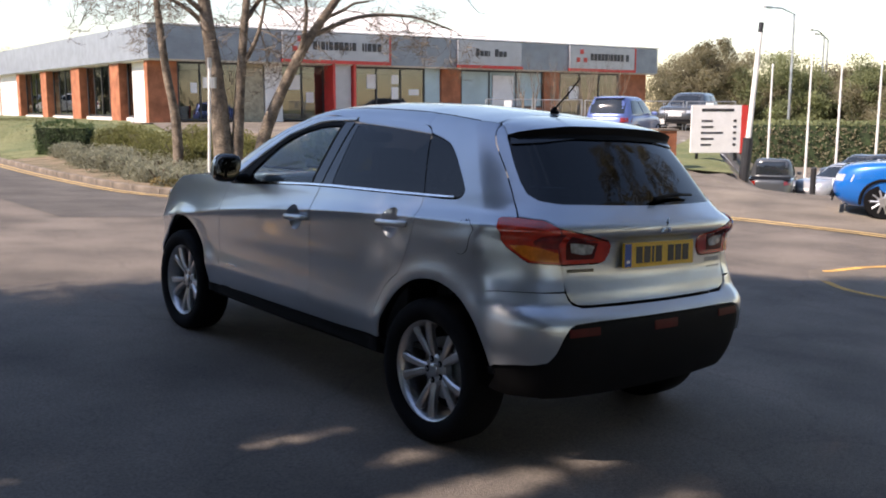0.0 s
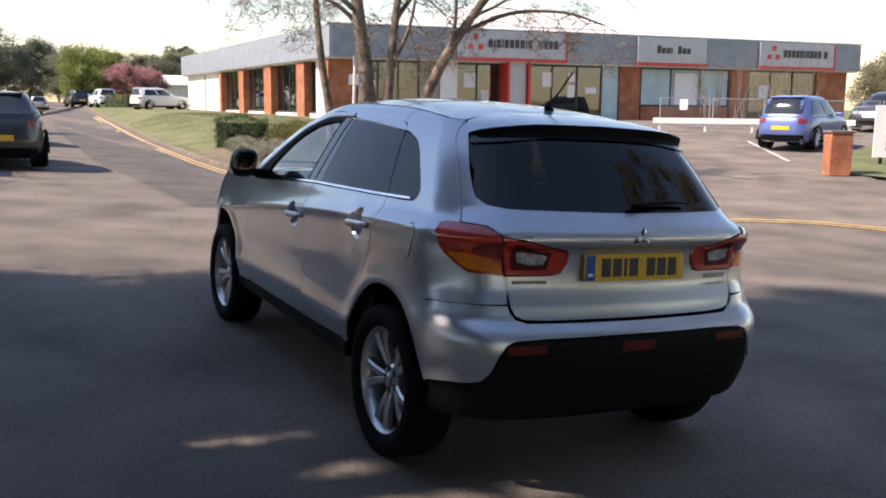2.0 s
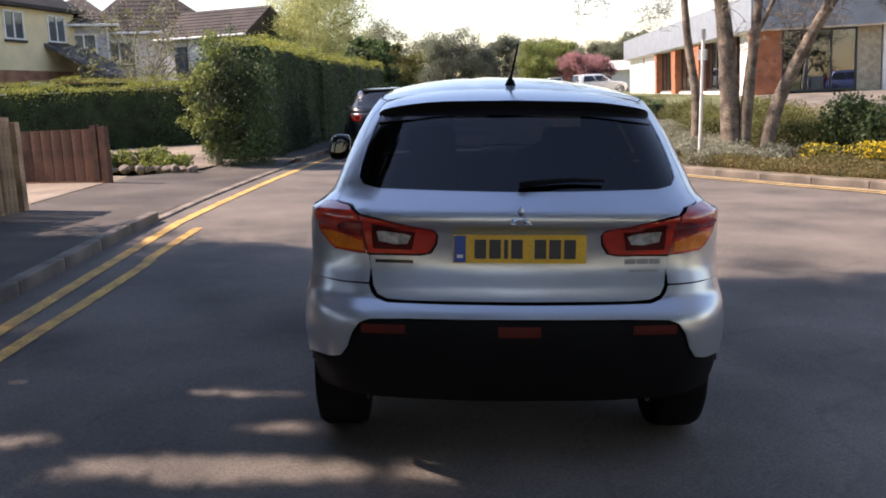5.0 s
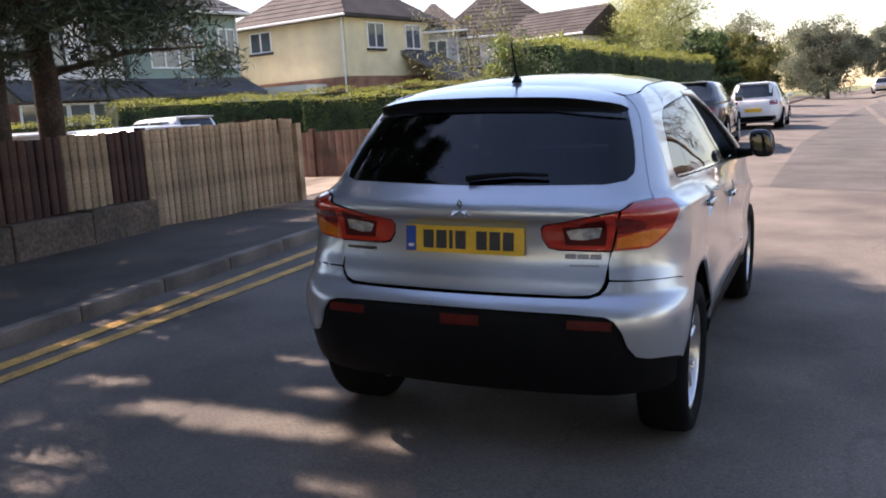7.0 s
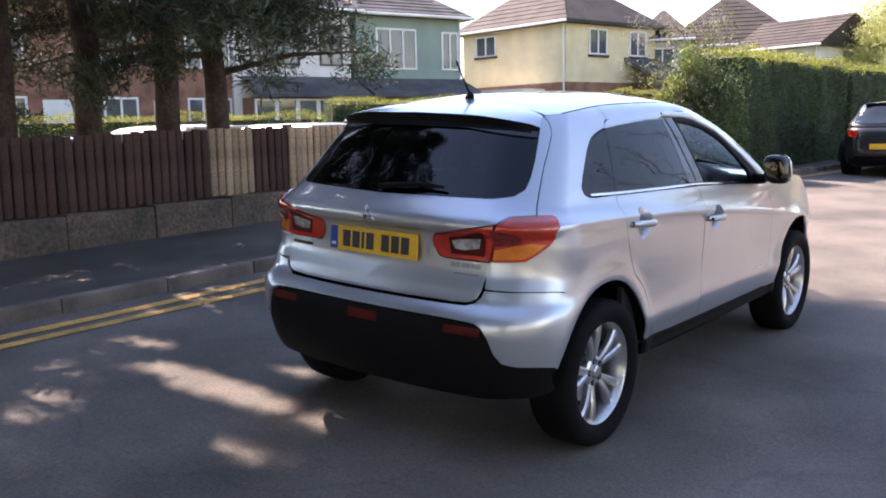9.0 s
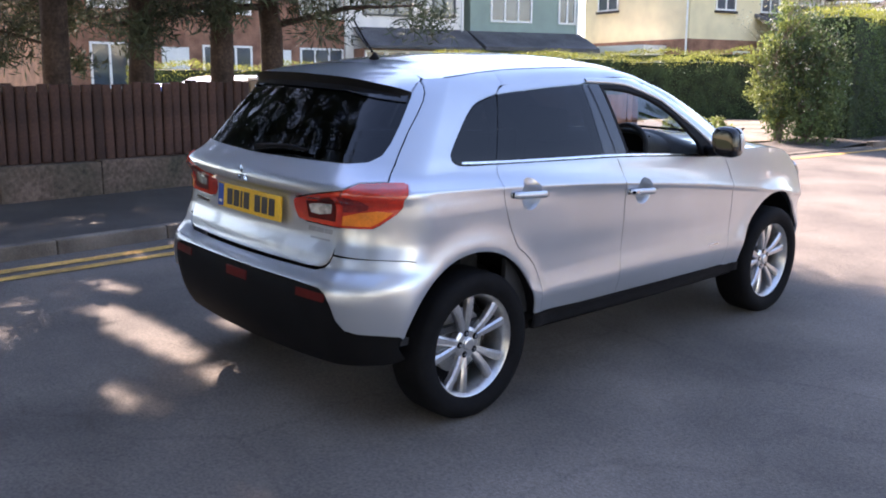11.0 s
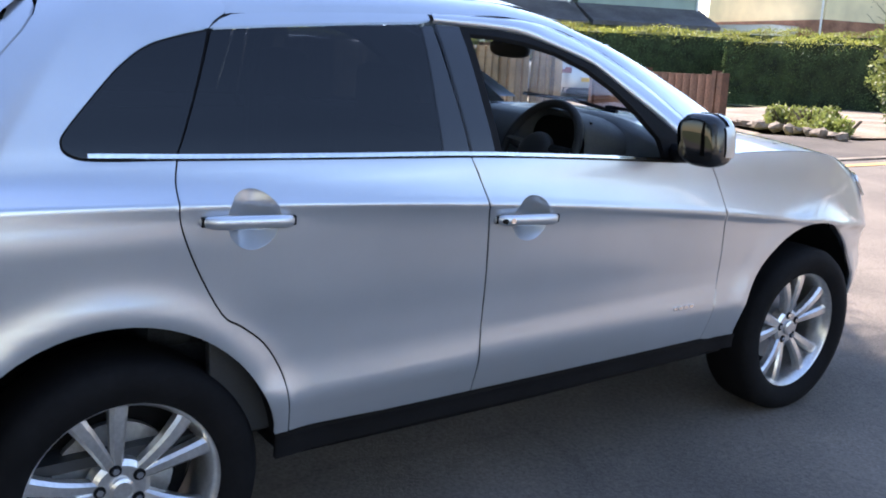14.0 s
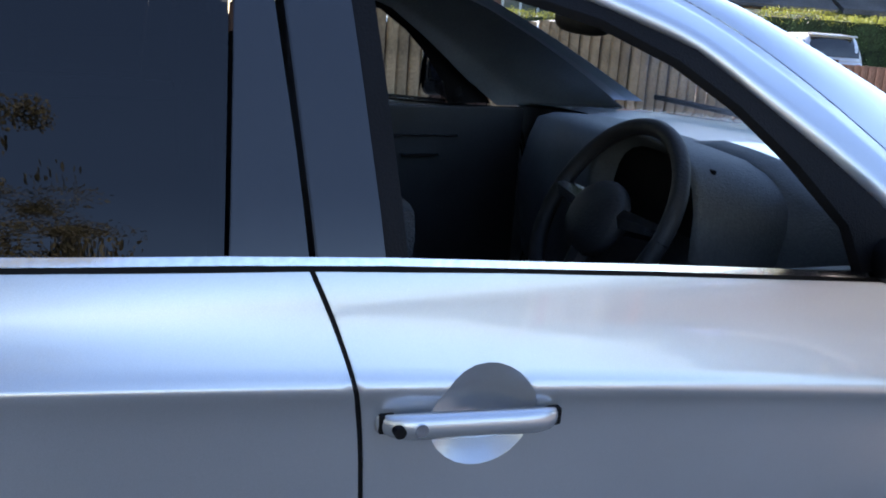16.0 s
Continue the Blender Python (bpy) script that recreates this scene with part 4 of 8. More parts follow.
# the last two stand out of view, added to shade the ground behind
for k, (x, y, h, ln, lo, wd) in enumerate(((-6.9, 1.12, 13.5, 0.2, 2.5, 1.0), (-6.9, 2.05, 14.5, 0.0, 2.7, 0.9), (-6.95, 3.22, 14.0, 0.1, 2.55, 0.8), (-6.9, 3.9, 12.5, -0.1, 2.2, 0.68), (-7.0, -0.9, 14.0, 0.1, 2.3, 1.0), (-7.1, -3.7, 14.5, 0.0, 2.3, 1.0), (-7.0, -6.9, 14.0, 0.2, 2.3, 1.0), (-7.2, -10.0, 14.5, 0.1, 2.3, 1.1), (-7.0, -13.4, 14.0, 0.0, 2.3, 1.1), (-7.2, -17.0, 14.5, 0.1, 2.3, 1.1), (-7.0, -20.6, 14.0, 0.0, 2.3, 1.1))):
    pine(x, y, h, 40 + k, ln, lo, wd)


# the leafless tree in the flower bed: four stems, long limbs and drooping sprays of twigs
def bare_tree():
    t = empty("bare_tree", pose(5.5, 14.3, ground_z(5.5, 14.3) + 0.08), "multi-stemmed tree just coming into leaf in the flower bed", "tree")
    rng = random.Random(5)
    off = Vector((5.5, 14.3, ground_z(5.5, 14.3) + 0.08))
    stems = (
        (((5.15, 16.1, 0.1), (5.18, 16.2, 1.3), (5.02, 16.3, 2.6), (4.93, 16.5, 4.6), (4.9, 16.6, 6.2)), 0.12, 0.05),
        (((5.45, 14.45, 0.0), (5.42, 14.5, 1.0), (5.36, 14.6, 2.3), (5.24, 14.7, 3.6), (5.1, 14.9, 5.6)), 0.23, 0.10),
        (((5.62, 14.35, 0.0), (5.72, 14.35, 1.2), (5.85, 14.4, 2.3), (6.0, 14.4, 3.6), (6.3, 14.5, 5.2)), 0.14, 0.06),
        (((6.0, 14.2, 0.0), (6.25, 14.15, 1.1), (6.75, 14.05, 2.2), (7.25, 13.9, 3.1), (8.0, 13.6, 4.2)), 0.15, 0.08),
    )
    limbs = (((5.24, 14.7, 3.5), (4.4, 14.6, 4.0), (3.4, 14.5, 4.1), (2.5, 14.3, 3.9)), ((5.24, 14.7, 3.3), (4.7, 15.0, 3.75), (4.0, 15.3, 3.9)), ((7.0, 13.95, 2.7), (7.1, 13.8, 3.5), (6.9, 13.6, 4.3)), ((7.25, 13.9, 3.1), (8.3, 13.6, 3.55), (9.4, 13.2, 3.6), (10.3, 12.9, 3.35)), ((5.85, 14.4, 2.4), (6.2, 14.2, 3.2), (6.35, 14.0, 4.4)), ((6.0, 14.4, 3.4), (6.7, 14.6, 4.1), (7.6, 14.8, 4.3)), ((4.93, 16.5, 4.4), (4.0, 16.3, 4.9), (3.0, 16.0, 4.8)))
    bm = bmesh.new()
    tips = []
    for pts, r0, r1 in stems:
        fine = [Vector(p) - off for p in smooth_line(pts, 5)]
        n = len(fine)
        tube(bm, fine, [(r0 + (r1 - r0) * k / (n - 1)) * (1.25 if k == 0 else 1 + rng.uniform(-0.05, 0.05)) for k in range(n)], 9, False)
        for k in range(3):
            d = Vector((rng.gauss(0, 1), rng.gauss(0, 1), rng.uniform(0.1, 0.8))).normalized()
            branches(bm, rng, fine[-1 - k * 2], d, 1.6, r1 * 0.6, 2, 0.9, -0.03, tips, 5, (2, 4))
    for pts in limbs:
        fine = [Vector(p) - off for p in smooth_line(pts, 5)]
        n = len(fine)
        tube(bm, fine, [0.06 - 0.042 * k / (n - 1) for k in range(n)], 6, False)
        for k in range(3, n, 2):
            for j in range(2):
                d = Vector((rng.gauss(0, 1), rng.gauss(0, 1), rng.uniform(-0.8, 0.7))).normalized()
                branches(bm, rng, fine[k], d, rng.uniform(0.5, 0.85), 0.014, 2, 0.9, -0.05, tips, 4, (2, 3))
    part("trunk", bm, M_BARKP, t, smooth=True)
    bm = bmesh.new()
    for p in tips:
        d = Vector((rng.gauss(0, 1), rng.gauss(0, 1), rng.gauss(-0.2, 0.7))).normalized()
        e = Vector((rng.gauss(0, 1), rng.gauss(0, 1), rng.gauss(0, 0.7))).normalized()
        tube(bm, [p, p + d * 0.16, p + d * 0.28 + e * 0.07], [0.006, 0.004, 0.002], 3, False)
        tube(bm, [p + d * 0.14, p + d * 0.18 + e * 0.16], [0.005, 0.003], 3, False)
    tagged(part("spray", bm, M_BARKP, t), kind="stuff")
    return t


bare_tree()


def hedge(name, line, width, height, seed, label, top_m, density=260, side_m=None, leaf=0.030, group=""):
    """A clipped hedge along a line: dark core standing for the shade within, with leaves over top and sides."""
    rng = np.random.default_rng(seed)
    h = empty(name, None, label, "hedge", group)
    bm = bmesh.new()
    P, T = [], []
    for (x0, y0), (x1, y1) in zip(line, line[1:]):
        L = math.hypot(x1 - x0, y1 - y0)
        ux, uy = (x1 - x0) / L, (y1 - y0) / L
        m = Matrix.Translation((x0, y0, ground_z((x0 + x1) / 2, (y0 + y1) / 2))) @ Matrix.Rotation(math.atan2(uy, ux), 4, "Z")
        nseg = max(2, int(L / 0.5))
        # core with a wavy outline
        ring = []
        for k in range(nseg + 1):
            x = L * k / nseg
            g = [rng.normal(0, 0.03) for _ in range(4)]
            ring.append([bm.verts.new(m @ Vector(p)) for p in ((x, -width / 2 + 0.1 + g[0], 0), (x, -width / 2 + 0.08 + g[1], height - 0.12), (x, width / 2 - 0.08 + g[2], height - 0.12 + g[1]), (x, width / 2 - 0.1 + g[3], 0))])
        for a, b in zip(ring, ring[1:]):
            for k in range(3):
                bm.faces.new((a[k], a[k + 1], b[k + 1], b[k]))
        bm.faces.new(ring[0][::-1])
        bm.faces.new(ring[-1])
        n = int(density * L * (height * 2 + width))
        u = rng.random((n, 2))
        w = rng.random(n) * (2 * height + width)
        wob = 0.06 * np.sin(u[:, 0] * L * 2.1 + seed) + 0.05 * np.sin(u[:, 0] * L * 5.3 + w * 3)
        dep = rng.normal(0, 0.035, n) + wob
        loc = np.empty((n, 3))
        loc[:, 0] = u[:, 0] * L
        s1, s2 = w < height, w > height + width
        tp = ~(s1 | s2)
        loc[s1, 1], loc[s1, 2] = -width / 2 - dep[s1], w[s1]
        loc[s2, 1], loc[s2, 2] = width / 2 + dep[s2], w[s2] - height - width
        loc[tp, 1], loc[tp, 2] = w[tp] - height - width / 2, height + dep[tp]
        M = np.array(m)
        g = loc @ M[:3, :3].T + M[:3, 3]
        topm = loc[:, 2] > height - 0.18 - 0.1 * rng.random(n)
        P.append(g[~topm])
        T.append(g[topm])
        e = int(density * width * height * 2)
        ends = np.stack([np.where(rng.random(e) < 0.5, -0.02, L + 0.02) + rng.normal(0, 0.03, e), (rng.random(e) - 0.5) * width, rng.random(e) * height], 1)
        P.append(ends @ M[:3, :3].T + M[:3, 3])
    part("inside", bm, M_HEDGESHADE, h)
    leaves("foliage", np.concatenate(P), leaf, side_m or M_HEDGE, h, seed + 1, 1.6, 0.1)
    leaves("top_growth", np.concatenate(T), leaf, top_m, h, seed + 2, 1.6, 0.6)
    return h


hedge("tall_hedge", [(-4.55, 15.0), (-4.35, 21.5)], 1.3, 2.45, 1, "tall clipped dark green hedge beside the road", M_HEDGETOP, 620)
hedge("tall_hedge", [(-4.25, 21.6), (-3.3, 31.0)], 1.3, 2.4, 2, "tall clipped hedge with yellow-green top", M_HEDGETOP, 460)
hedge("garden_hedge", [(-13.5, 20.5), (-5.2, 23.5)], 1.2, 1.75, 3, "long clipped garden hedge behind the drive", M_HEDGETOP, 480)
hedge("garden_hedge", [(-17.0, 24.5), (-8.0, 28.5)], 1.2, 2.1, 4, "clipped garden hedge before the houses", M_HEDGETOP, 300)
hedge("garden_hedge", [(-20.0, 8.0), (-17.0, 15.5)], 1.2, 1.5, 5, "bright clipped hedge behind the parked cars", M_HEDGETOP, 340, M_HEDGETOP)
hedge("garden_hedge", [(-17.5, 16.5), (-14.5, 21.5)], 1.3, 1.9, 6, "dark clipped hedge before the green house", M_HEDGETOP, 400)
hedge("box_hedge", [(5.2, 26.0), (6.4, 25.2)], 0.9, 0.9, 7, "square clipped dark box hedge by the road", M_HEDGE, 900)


def shrub(name, x, y, rx, ry, h, material, seed, label, category="shrub", per=260, n=9, leaf=0.04, sink=0.0, long=1.8, extra=None, base=None):
    rng = random.Random(seed)
    z = (ground_z(x, y) if base is None else base) - sink
    s = empty(name, pose(x, y, z), label, category)
    cs, rs = [], []
    for k in range(n):
        a, r = rng.uniform(0, 6.28), math.sqrt(rng.random()) * 0.7
        q = rng.uniform(0.45, 0.7)
        cs.append((math.cos(a) * rx * r, math.sin(a) * ry * r, h * (0.28 + 0.3 * rng.random() * (1 - r * 0.6))))
        rs.append((rx * 0.42 * q * 1.5, ry * 0.42 * q * 1.5, h * 0.42))
    bm = bmesh.new()
    for k in range(12):
        a, r = rng.uniform(0, 6.28), rng.uniform(0.2, 0.6)
        tube(bm, [(0, 0, 0), (math.cos(a) * rx * r * 0.5, math.sin(a) * ry * r * 0.5, h * 0.35), (math.cos(a) * rx * r, math.sin(a) * ry * r, h * 0.7)], [0.03, 0.02, 0.008], 4, False)
    part("stems", bm, M_BARK, s)
    pts = clump_points(cs, rs, per, seed, 0.55)
    pts = pts[pts[:, 2] > 0.02]
    leaves("foliage", pts, leaf, material, s, seed, long, 0.5)
    if extra is not None:
        rr = np.random.default_rng(seed)
        sel = pts[(rr.random(len(pts)) < extra[1]) & (pts[:, 2] > h * extra[3])] + [0, 0, 0.03]
        tagged(leaves("flowers", sel, extra[2], extra[0], s, seed + 9, 1.0, 0.9), kind="stuff")
    return s


# flower bed by the showroom
bed = tagged(sheet("flower_bed", BED, M_SOIL, 0.10, 1.0), "raised earth bed behind the kerb", "flower bed", kind="structure")
BEDPLANTS = [(4.75, 12.9, 0.5), (5.3, 12.6, 0.45), (4.35, 13.9, 0.5), (5.0, 13.7, 0.55), (4.25, 14.9, 0.55), (4.9, 15.1, 0.6), (4.3, 16.1, 0.6), (4.5, 17.2, 0.65), (5.2, 16.9, 0.6), (4.6, 18.4, 0.65), (4.7, 19.7, 0.6), (5.4, 18.9, 0.65), (4.9, 21.0, 0.6), (5.6, 20.5, 0.6), (5.1, 22.4, 0.65), (5.7, 22.0, 0.55), (5.3, 23.8, 0.6), (6.2, 13.4, 0.45)]
for k, (x, y, h) in enumerate(BEDPLANTS):
    shrub("bed_shrub", x, y, 0.72, 0.68, h, M_LAVENDER, 100 + k, "rounded grey-green shrub in the flower bed", per=420, n=10, leaf=0.022, long=2.4)
for k, (x, y, rx, h) in enumerate(((6.9, 14.6, 1.1, 0.85), (6.3, 16.4, 1.1, 0.85), (7.9, 15.4, 1.1, 0.85), (6.2, 18.3, 1.2, 0.9), (7.6, 17.4, 1.2, 0.9), (6.5, 20.3, 1.2, 0.9), (7.9, 19.6, 1.2, 0.95), (6.7, 22.4, 1.2, 0.9), (8.2, 21.8, 1.2, 0.9), (7.2, 24.4, 1.2, 0.9), (9.2, 16.6, 1.1, 0.85))):
    shrub("bed_shrub", x, y, rx, 1.0, h, M_OLIVE, 160 + k, "olive-green spreading shrub in the flower bed", per=640, n=12, leaf=0.026)
shrub("evergreen_bush", 7.9, 13.9, 1.15, 1.05, 1.35, M_HEDGE, 130, "rounded evergreen bush behind the yellow flowers", per=500, n=12, leaf=0.045)
for k, (x, y) in enumerate(((7.2, 11.5), (7.8, 11.7), (8.4, 12.0), (8.0, 12.5), (6.4, 11.9), (8.9, 12.9))):
    shrub("yellow_flowers", x, y, 0.62, 0.55, 0.42, M_OLIVE, 140 + k, "mound of bright yellow spring flowers", "flowers", 260, 8, 0.03, extra=(M_YFLOWER, 0.9 if k < 4 else 0.3, 0.035, 0.2), sink=-0.12)
# low ground cover over the front of the bed
rng = np.random.default_rng(9)
P = []
FRONTBED = [(3.7, 14.2), (4.2, 12.7), (5.3, 10.95), (6.3, 9.75), (7.15, 8.6), (7.5, 9.3), (8.5, 11.4), (6.4, 12.6), (5.2, 13.2), (4.2, 15.0)]
while len(P) < 60000:
    q = rng.random((4000, 2)) * (5.2, 7.2) + (3.6, 8.3)
    P += [(x, y, ground_z(x, y) + 0.1 + 0.13 * rng.random() * (1 + 0.7 * math.sin(x * 2.3) * math.sin(y * 2.9))) for x, y in q if inside(x, y, FRONTBED)]
tagged(leaves("ground_cover", P, 0.020, M_BRONZE, None, 77, 1.9, 0.7), "low bronze-green ground cover over the bed", "ground cover", kind="stuff")
# grass verge blades near the showroom
P = []
while len(P) < 22000:
    q = rng.random((6000, 2)) * (8, 26) + (3.3, 20)
    P += [(x, y, ground_z(x, y) + 0.04) for x, y in q if x > road_right(y) + 0.25 and x < 4.0 + (y - 20) * 0.5 + 1.6]
LAWN = [(road_right(y) + 0.12, float(y)) for y in (20, 26, 34, 45, 60, 90)] + [(14.0, 90.0), (12.4, 60.0), (11.9, 36.0), (8.0, 24.0), (6.0, 21.2)]
tagged(sheet("lawn", LAWN, M_GRASS, 0.06, 1.6), "mown grass verge beside the showroom", "lawn", kind="structure")
tagged(leaves("lawn_grass", [(x, y, z + 0.01) for x, y, z in P], 0.016, M_BLADE, None, 78, 2.4, 1.0), "short spring grass on the verge", "grass", kind="stuff")


def tree(x, y, h, r, material, seed, label, per=120, n=60, leaf=0.12, trunk=0.2, squash=0.8, crown=0.35, bark=None, droop=0.0, scatter=0.28):
    rng = random.Random(seed)
    z = ground_z(x, y)
    t = empty("tree", pose(x, y, z), label, "tree")
    bm = bmesh.new()
    tips = []
    branches(bm, rng, Vector((0, 0, -0.2)), Vector((0, 0, 1)), h * 0.42, trunk, 3, 0.8, 0.0, tips, 7, (3, 4))
    part("trunk", bm, bark or M_BARK, t)
    cs, rs = [], []
    for k in range(n):
        d = Vector((rng.gauss(0, 1), rng.gauss(0, 1), rng.gauss(0, 1))).normalized() * rng.uniform(0.25, 1.0) ** 0.6
        c = Vector((d.x * r, d.y * r, h * crown + (h * (1 - crown)) * (0.5 + 0.5 * d.z * squash / 0.8)))
        q = r * rng.uniform(0.6, 1.3) * scatter
        cs.append(c)
        rs.append((q, q, q * (0.75 + droop)))
    leaves("crown", clump_points(cs, rs, per, seed, 0.3), leaf, material, t, seed, 1.7, -droop)
    return t


# climbing shrub on a stump by the drive, with pale flowers
tree(-4.75, 13.6, 2.55, 0.75, M_LIME, 201, "leafy climbing shrub on a pale stump beside the drive", 150, 40, 0.036, 0.10, 0.9, 0.15, M_BARKP)
shrub("climbing_shrub", -4.3, 13.9, 0.95, 1.1, 2.9, M_HEDGE, 202, "tall glossy-leaved shrub beside the hedge", per=900, n=16, leaf=0.034, extra=(M_WHITEFL, 0.02, 0.03, 0.2))
for k, (x, y, h) in enumerate(((-5.9, 12.9, 0.5), (-5.2, 12.8, 0.4), (-6.6, 13.2, 0.45))):
    shrub("border_plant", x, y, 0.55, 0.45, h, M_LIME, 210 + k, "low green border plants by the drive", per=260, n=7, leaf=0.035)
tree(-10.4, 26.8, 4.9, 2.3, M_LAVENDER, 203, "small tree with fresh sparse leaves in a garden", 60, 50, 0.035, 0.12, 0.9, 0.3)
tree(-11.5, 30.0, 5.2, 2.2, M_OLIVE, 204, "small garden tree with sparse leaves", 20, 46, 0.07, 0.1, 0.9, 0.3)
# willow and the trees down the road
tree(-6.6, 41.0, 6.6, 3.3, M_WILLOW, 205, "yellow-green weeping willow above the hedge", 700, 90, 0.05, 0.3, 0.9, 0.2, None, 0.5)
tree(-3.6, 34.5, 3.4, 1.5, M_HEDGE, 206, "dark rounded evergreen at the end of the hedge", 260, 40, 0.1, 0.2, 0.9, 0.1)
far_house = house(facing((14.6, 92.0), (21.5, 90.5), 1.0), 6.5, 7.0, 2.4, M_WHITE, M_ROOFW, "low white house with a pale gabled roof beyond the verge", False, 1.0, over=0.3)
for k, (x, y, h, r, m) in enumerate(((17.5, 108, 6.0, 4.0, M_FARLEAF), (23, 116, 6.4, 4.6, M_FARLEAF), (29, 122, 6.6, 5, M_FARLEAF), (13, 124, 6.6, 5, M_FARLEAF), (35, 128, 6.8, 5, M_FARLEAF), (-4.2, 60, 4.6, 2.4, M_OLIVE), (0.6, 84, 7.0, 3.6, M_FARMID), (-8.0, 95, 8.5, 4.5, M_FARLEAF), (-1.5, 120, 8, 5, M_FARLEAF), (7.0, 130, 8, 4.2, M_FARMID), (13.0, 118, 7.0, 3.4, M_LIME), (24, 150, 7.5, 5, M_FARLEAF), (31, 150, 9, 3, M_FARMID), (9.6, 88, 5.4, 3.0, M_LIME), (12.8, 86, 4.0, 2.7, M_PINKB), (-13, 75, 7, 3.5, M_FARLEAF), (-18, 90, 9, 5, M_FARLEAF), (-3, 150, 9, 6, M_FARLEAF), (14, 165, 8, 6, M_FARLEAF))):
    tree(x, y, h, r, m, 300 + k, "pink blossoming tree down the road" if m is M_PINKB else "rounded tree down the road", 520, 60, 0.11 if y > 100 else 0.085, 0.2, 0.9, 0.12)
hedge("low_hedge", [(9.4, 74.0), (10.4, 70.0)], 2.0, 0.9, 31, "low dark hedge on the far verge", M_OLIVE, 60, None, 0.1)
# wooded bank east of the car park
rng = random.Random(77)
for k in range(34):
    q = k / 33
    a, d = radians(36.0 - 24 * q), 92 + rng.uniform(-6, 9) - 14 * q
    tree(-3.4 + math.cos(a) * d, -3.3 + math.sin(a) * d, (rng.uniform(6.0, 7.6) - 0.6 * q) * (0.68 + 0.32 * min(1.0, q * 5)), rng.uniform(3.4, 4.4), rng.choice((M_BUD, M_BUD, M_BUDG)), 400 + k, "budding tree on the wooded bank", 560, 50, 0.085, 0.2, 0.95, 0.1)
hedge("scrub_hedge", [(47.0, 30.0), (52.0, 22.0), (58.0, 10.0)], 3.0, 2.6, 32, "rough mixed hedge along the car park bank", M_BUDG, 70, M_BUD, 0.10)
# tree across the junction, seen only as a reflection in the car
tree(13.2, -4.2, 14.0, 4.8, M_BUD, 500, "tall spreading tree across the junction", 620, 90, 0.055, 0.3, 0.95, 0.25, None, 0.0, 0.18)
tree(20.0, -11.0, 7.0, 3.4, M_FARDARK, 501, "bushy tree across the junction", 90, 50, 0.12, 0.25, 0.9, 0.12)
# unseen trees behind the camera, made tall and dense to shut out rear sky
for k, (x, y) in enumerate(((-10.5, -14.5), (-4.5, -12.5), (1.5, -12.0), (7.0, -12.5), (12.5, -14.0))):
    tree(x, y, 16.0 if x < 5 else 13.0, 6.2 if x < 5 else 4.8, M_FARDARK, 510 + k, "unseen tall dark tree behind, blocking the rear sky", 240, 60, 0.12, 0.3, 0.9, 0.15)
# thin bare shrubs before the showroom window
for k, (x, y) in enumerate(((29.6, 29.6), (31.2, 29.3), (33.0, 29.0), (34.6, 28.6))):
    sh = empty("bare_shrub", pose(x, y, ground_z(x, y)), "tall thin leafless shrub before the showroom", "shrub", "bare shrubs")
    tips, r2 = [], random.Random(600 + k)
    bm = bmesh.new()
    for i in range(9):
        branches(bm, r2, Vector((r2.uniform(-0.5, 0.5), r2.uniform(-0.3, 0.3), -0.1)), Vector((r2.gauss(0, 0.12), r2.gauss(0, 0.12), 1)).normalized(), 1.6, 0.03, 2, 0.35, 0.03, tips, 4, (2, 3))
    tagged(part("growth", bm, M_BARKP, sh), kind="stuff")

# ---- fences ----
# darker brown holds the shade on this fence; the sunlit panel uses M_BOARDR
M_BOARD = mat("shaded_brown_fence_boards", (0.068, 0.031, 0.020), 0.85, 0, 0.2, 3, 0.15, 40, 0.6, 30, obj=0.3)
M_BOARDR = mat("red_brown_fence_boards", (0.125, 0.06, 0.036), 0.85, 0, 0.2, 3, 0.15, 40, 0.6, 30, obj=0.3)
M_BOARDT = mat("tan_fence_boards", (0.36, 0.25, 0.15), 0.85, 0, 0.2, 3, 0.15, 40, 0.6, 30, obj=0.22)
M_PLINTH = mat("mossy_low_wall", (0.10, 0.068, 0.05), 0.95, 0, 0.3, 2, 0.25, 25, 1.0, 25, tint=(0.07, 0.06, 0.04))


def board_mesh(name, w, h, t, material):
    """An upright board with rounded arrises, its face towards +x."""
    sec = ((-t, 0.0), (-t, w), (-t * 0.35, w), (-t * 0.08, w * 0.86), (0.0, w * 0.62), (0.0, w * 0.36), (-t * 0.08, w * 0.14), (-t * 0.35, 0.0))
    n = len(sec)
    verts = [(x, y, 0.0) for x, y in sec] + [(x, y, h - 0.004 * (i % 2)) for i, (x, y) in enumerate(sec)]
    faces = [(i, i + n, (i + 1) % n + n, (i + 1) % n) for i in range(n)] + [tuple(range(n)), tuple(range(2 * n - 1, n - 1, -1))]
    me = bpy.data.meshes.new(name)
    me.from_pydata(verts, [], faces)
    me.update()
    me.materials.append(material)
    return me


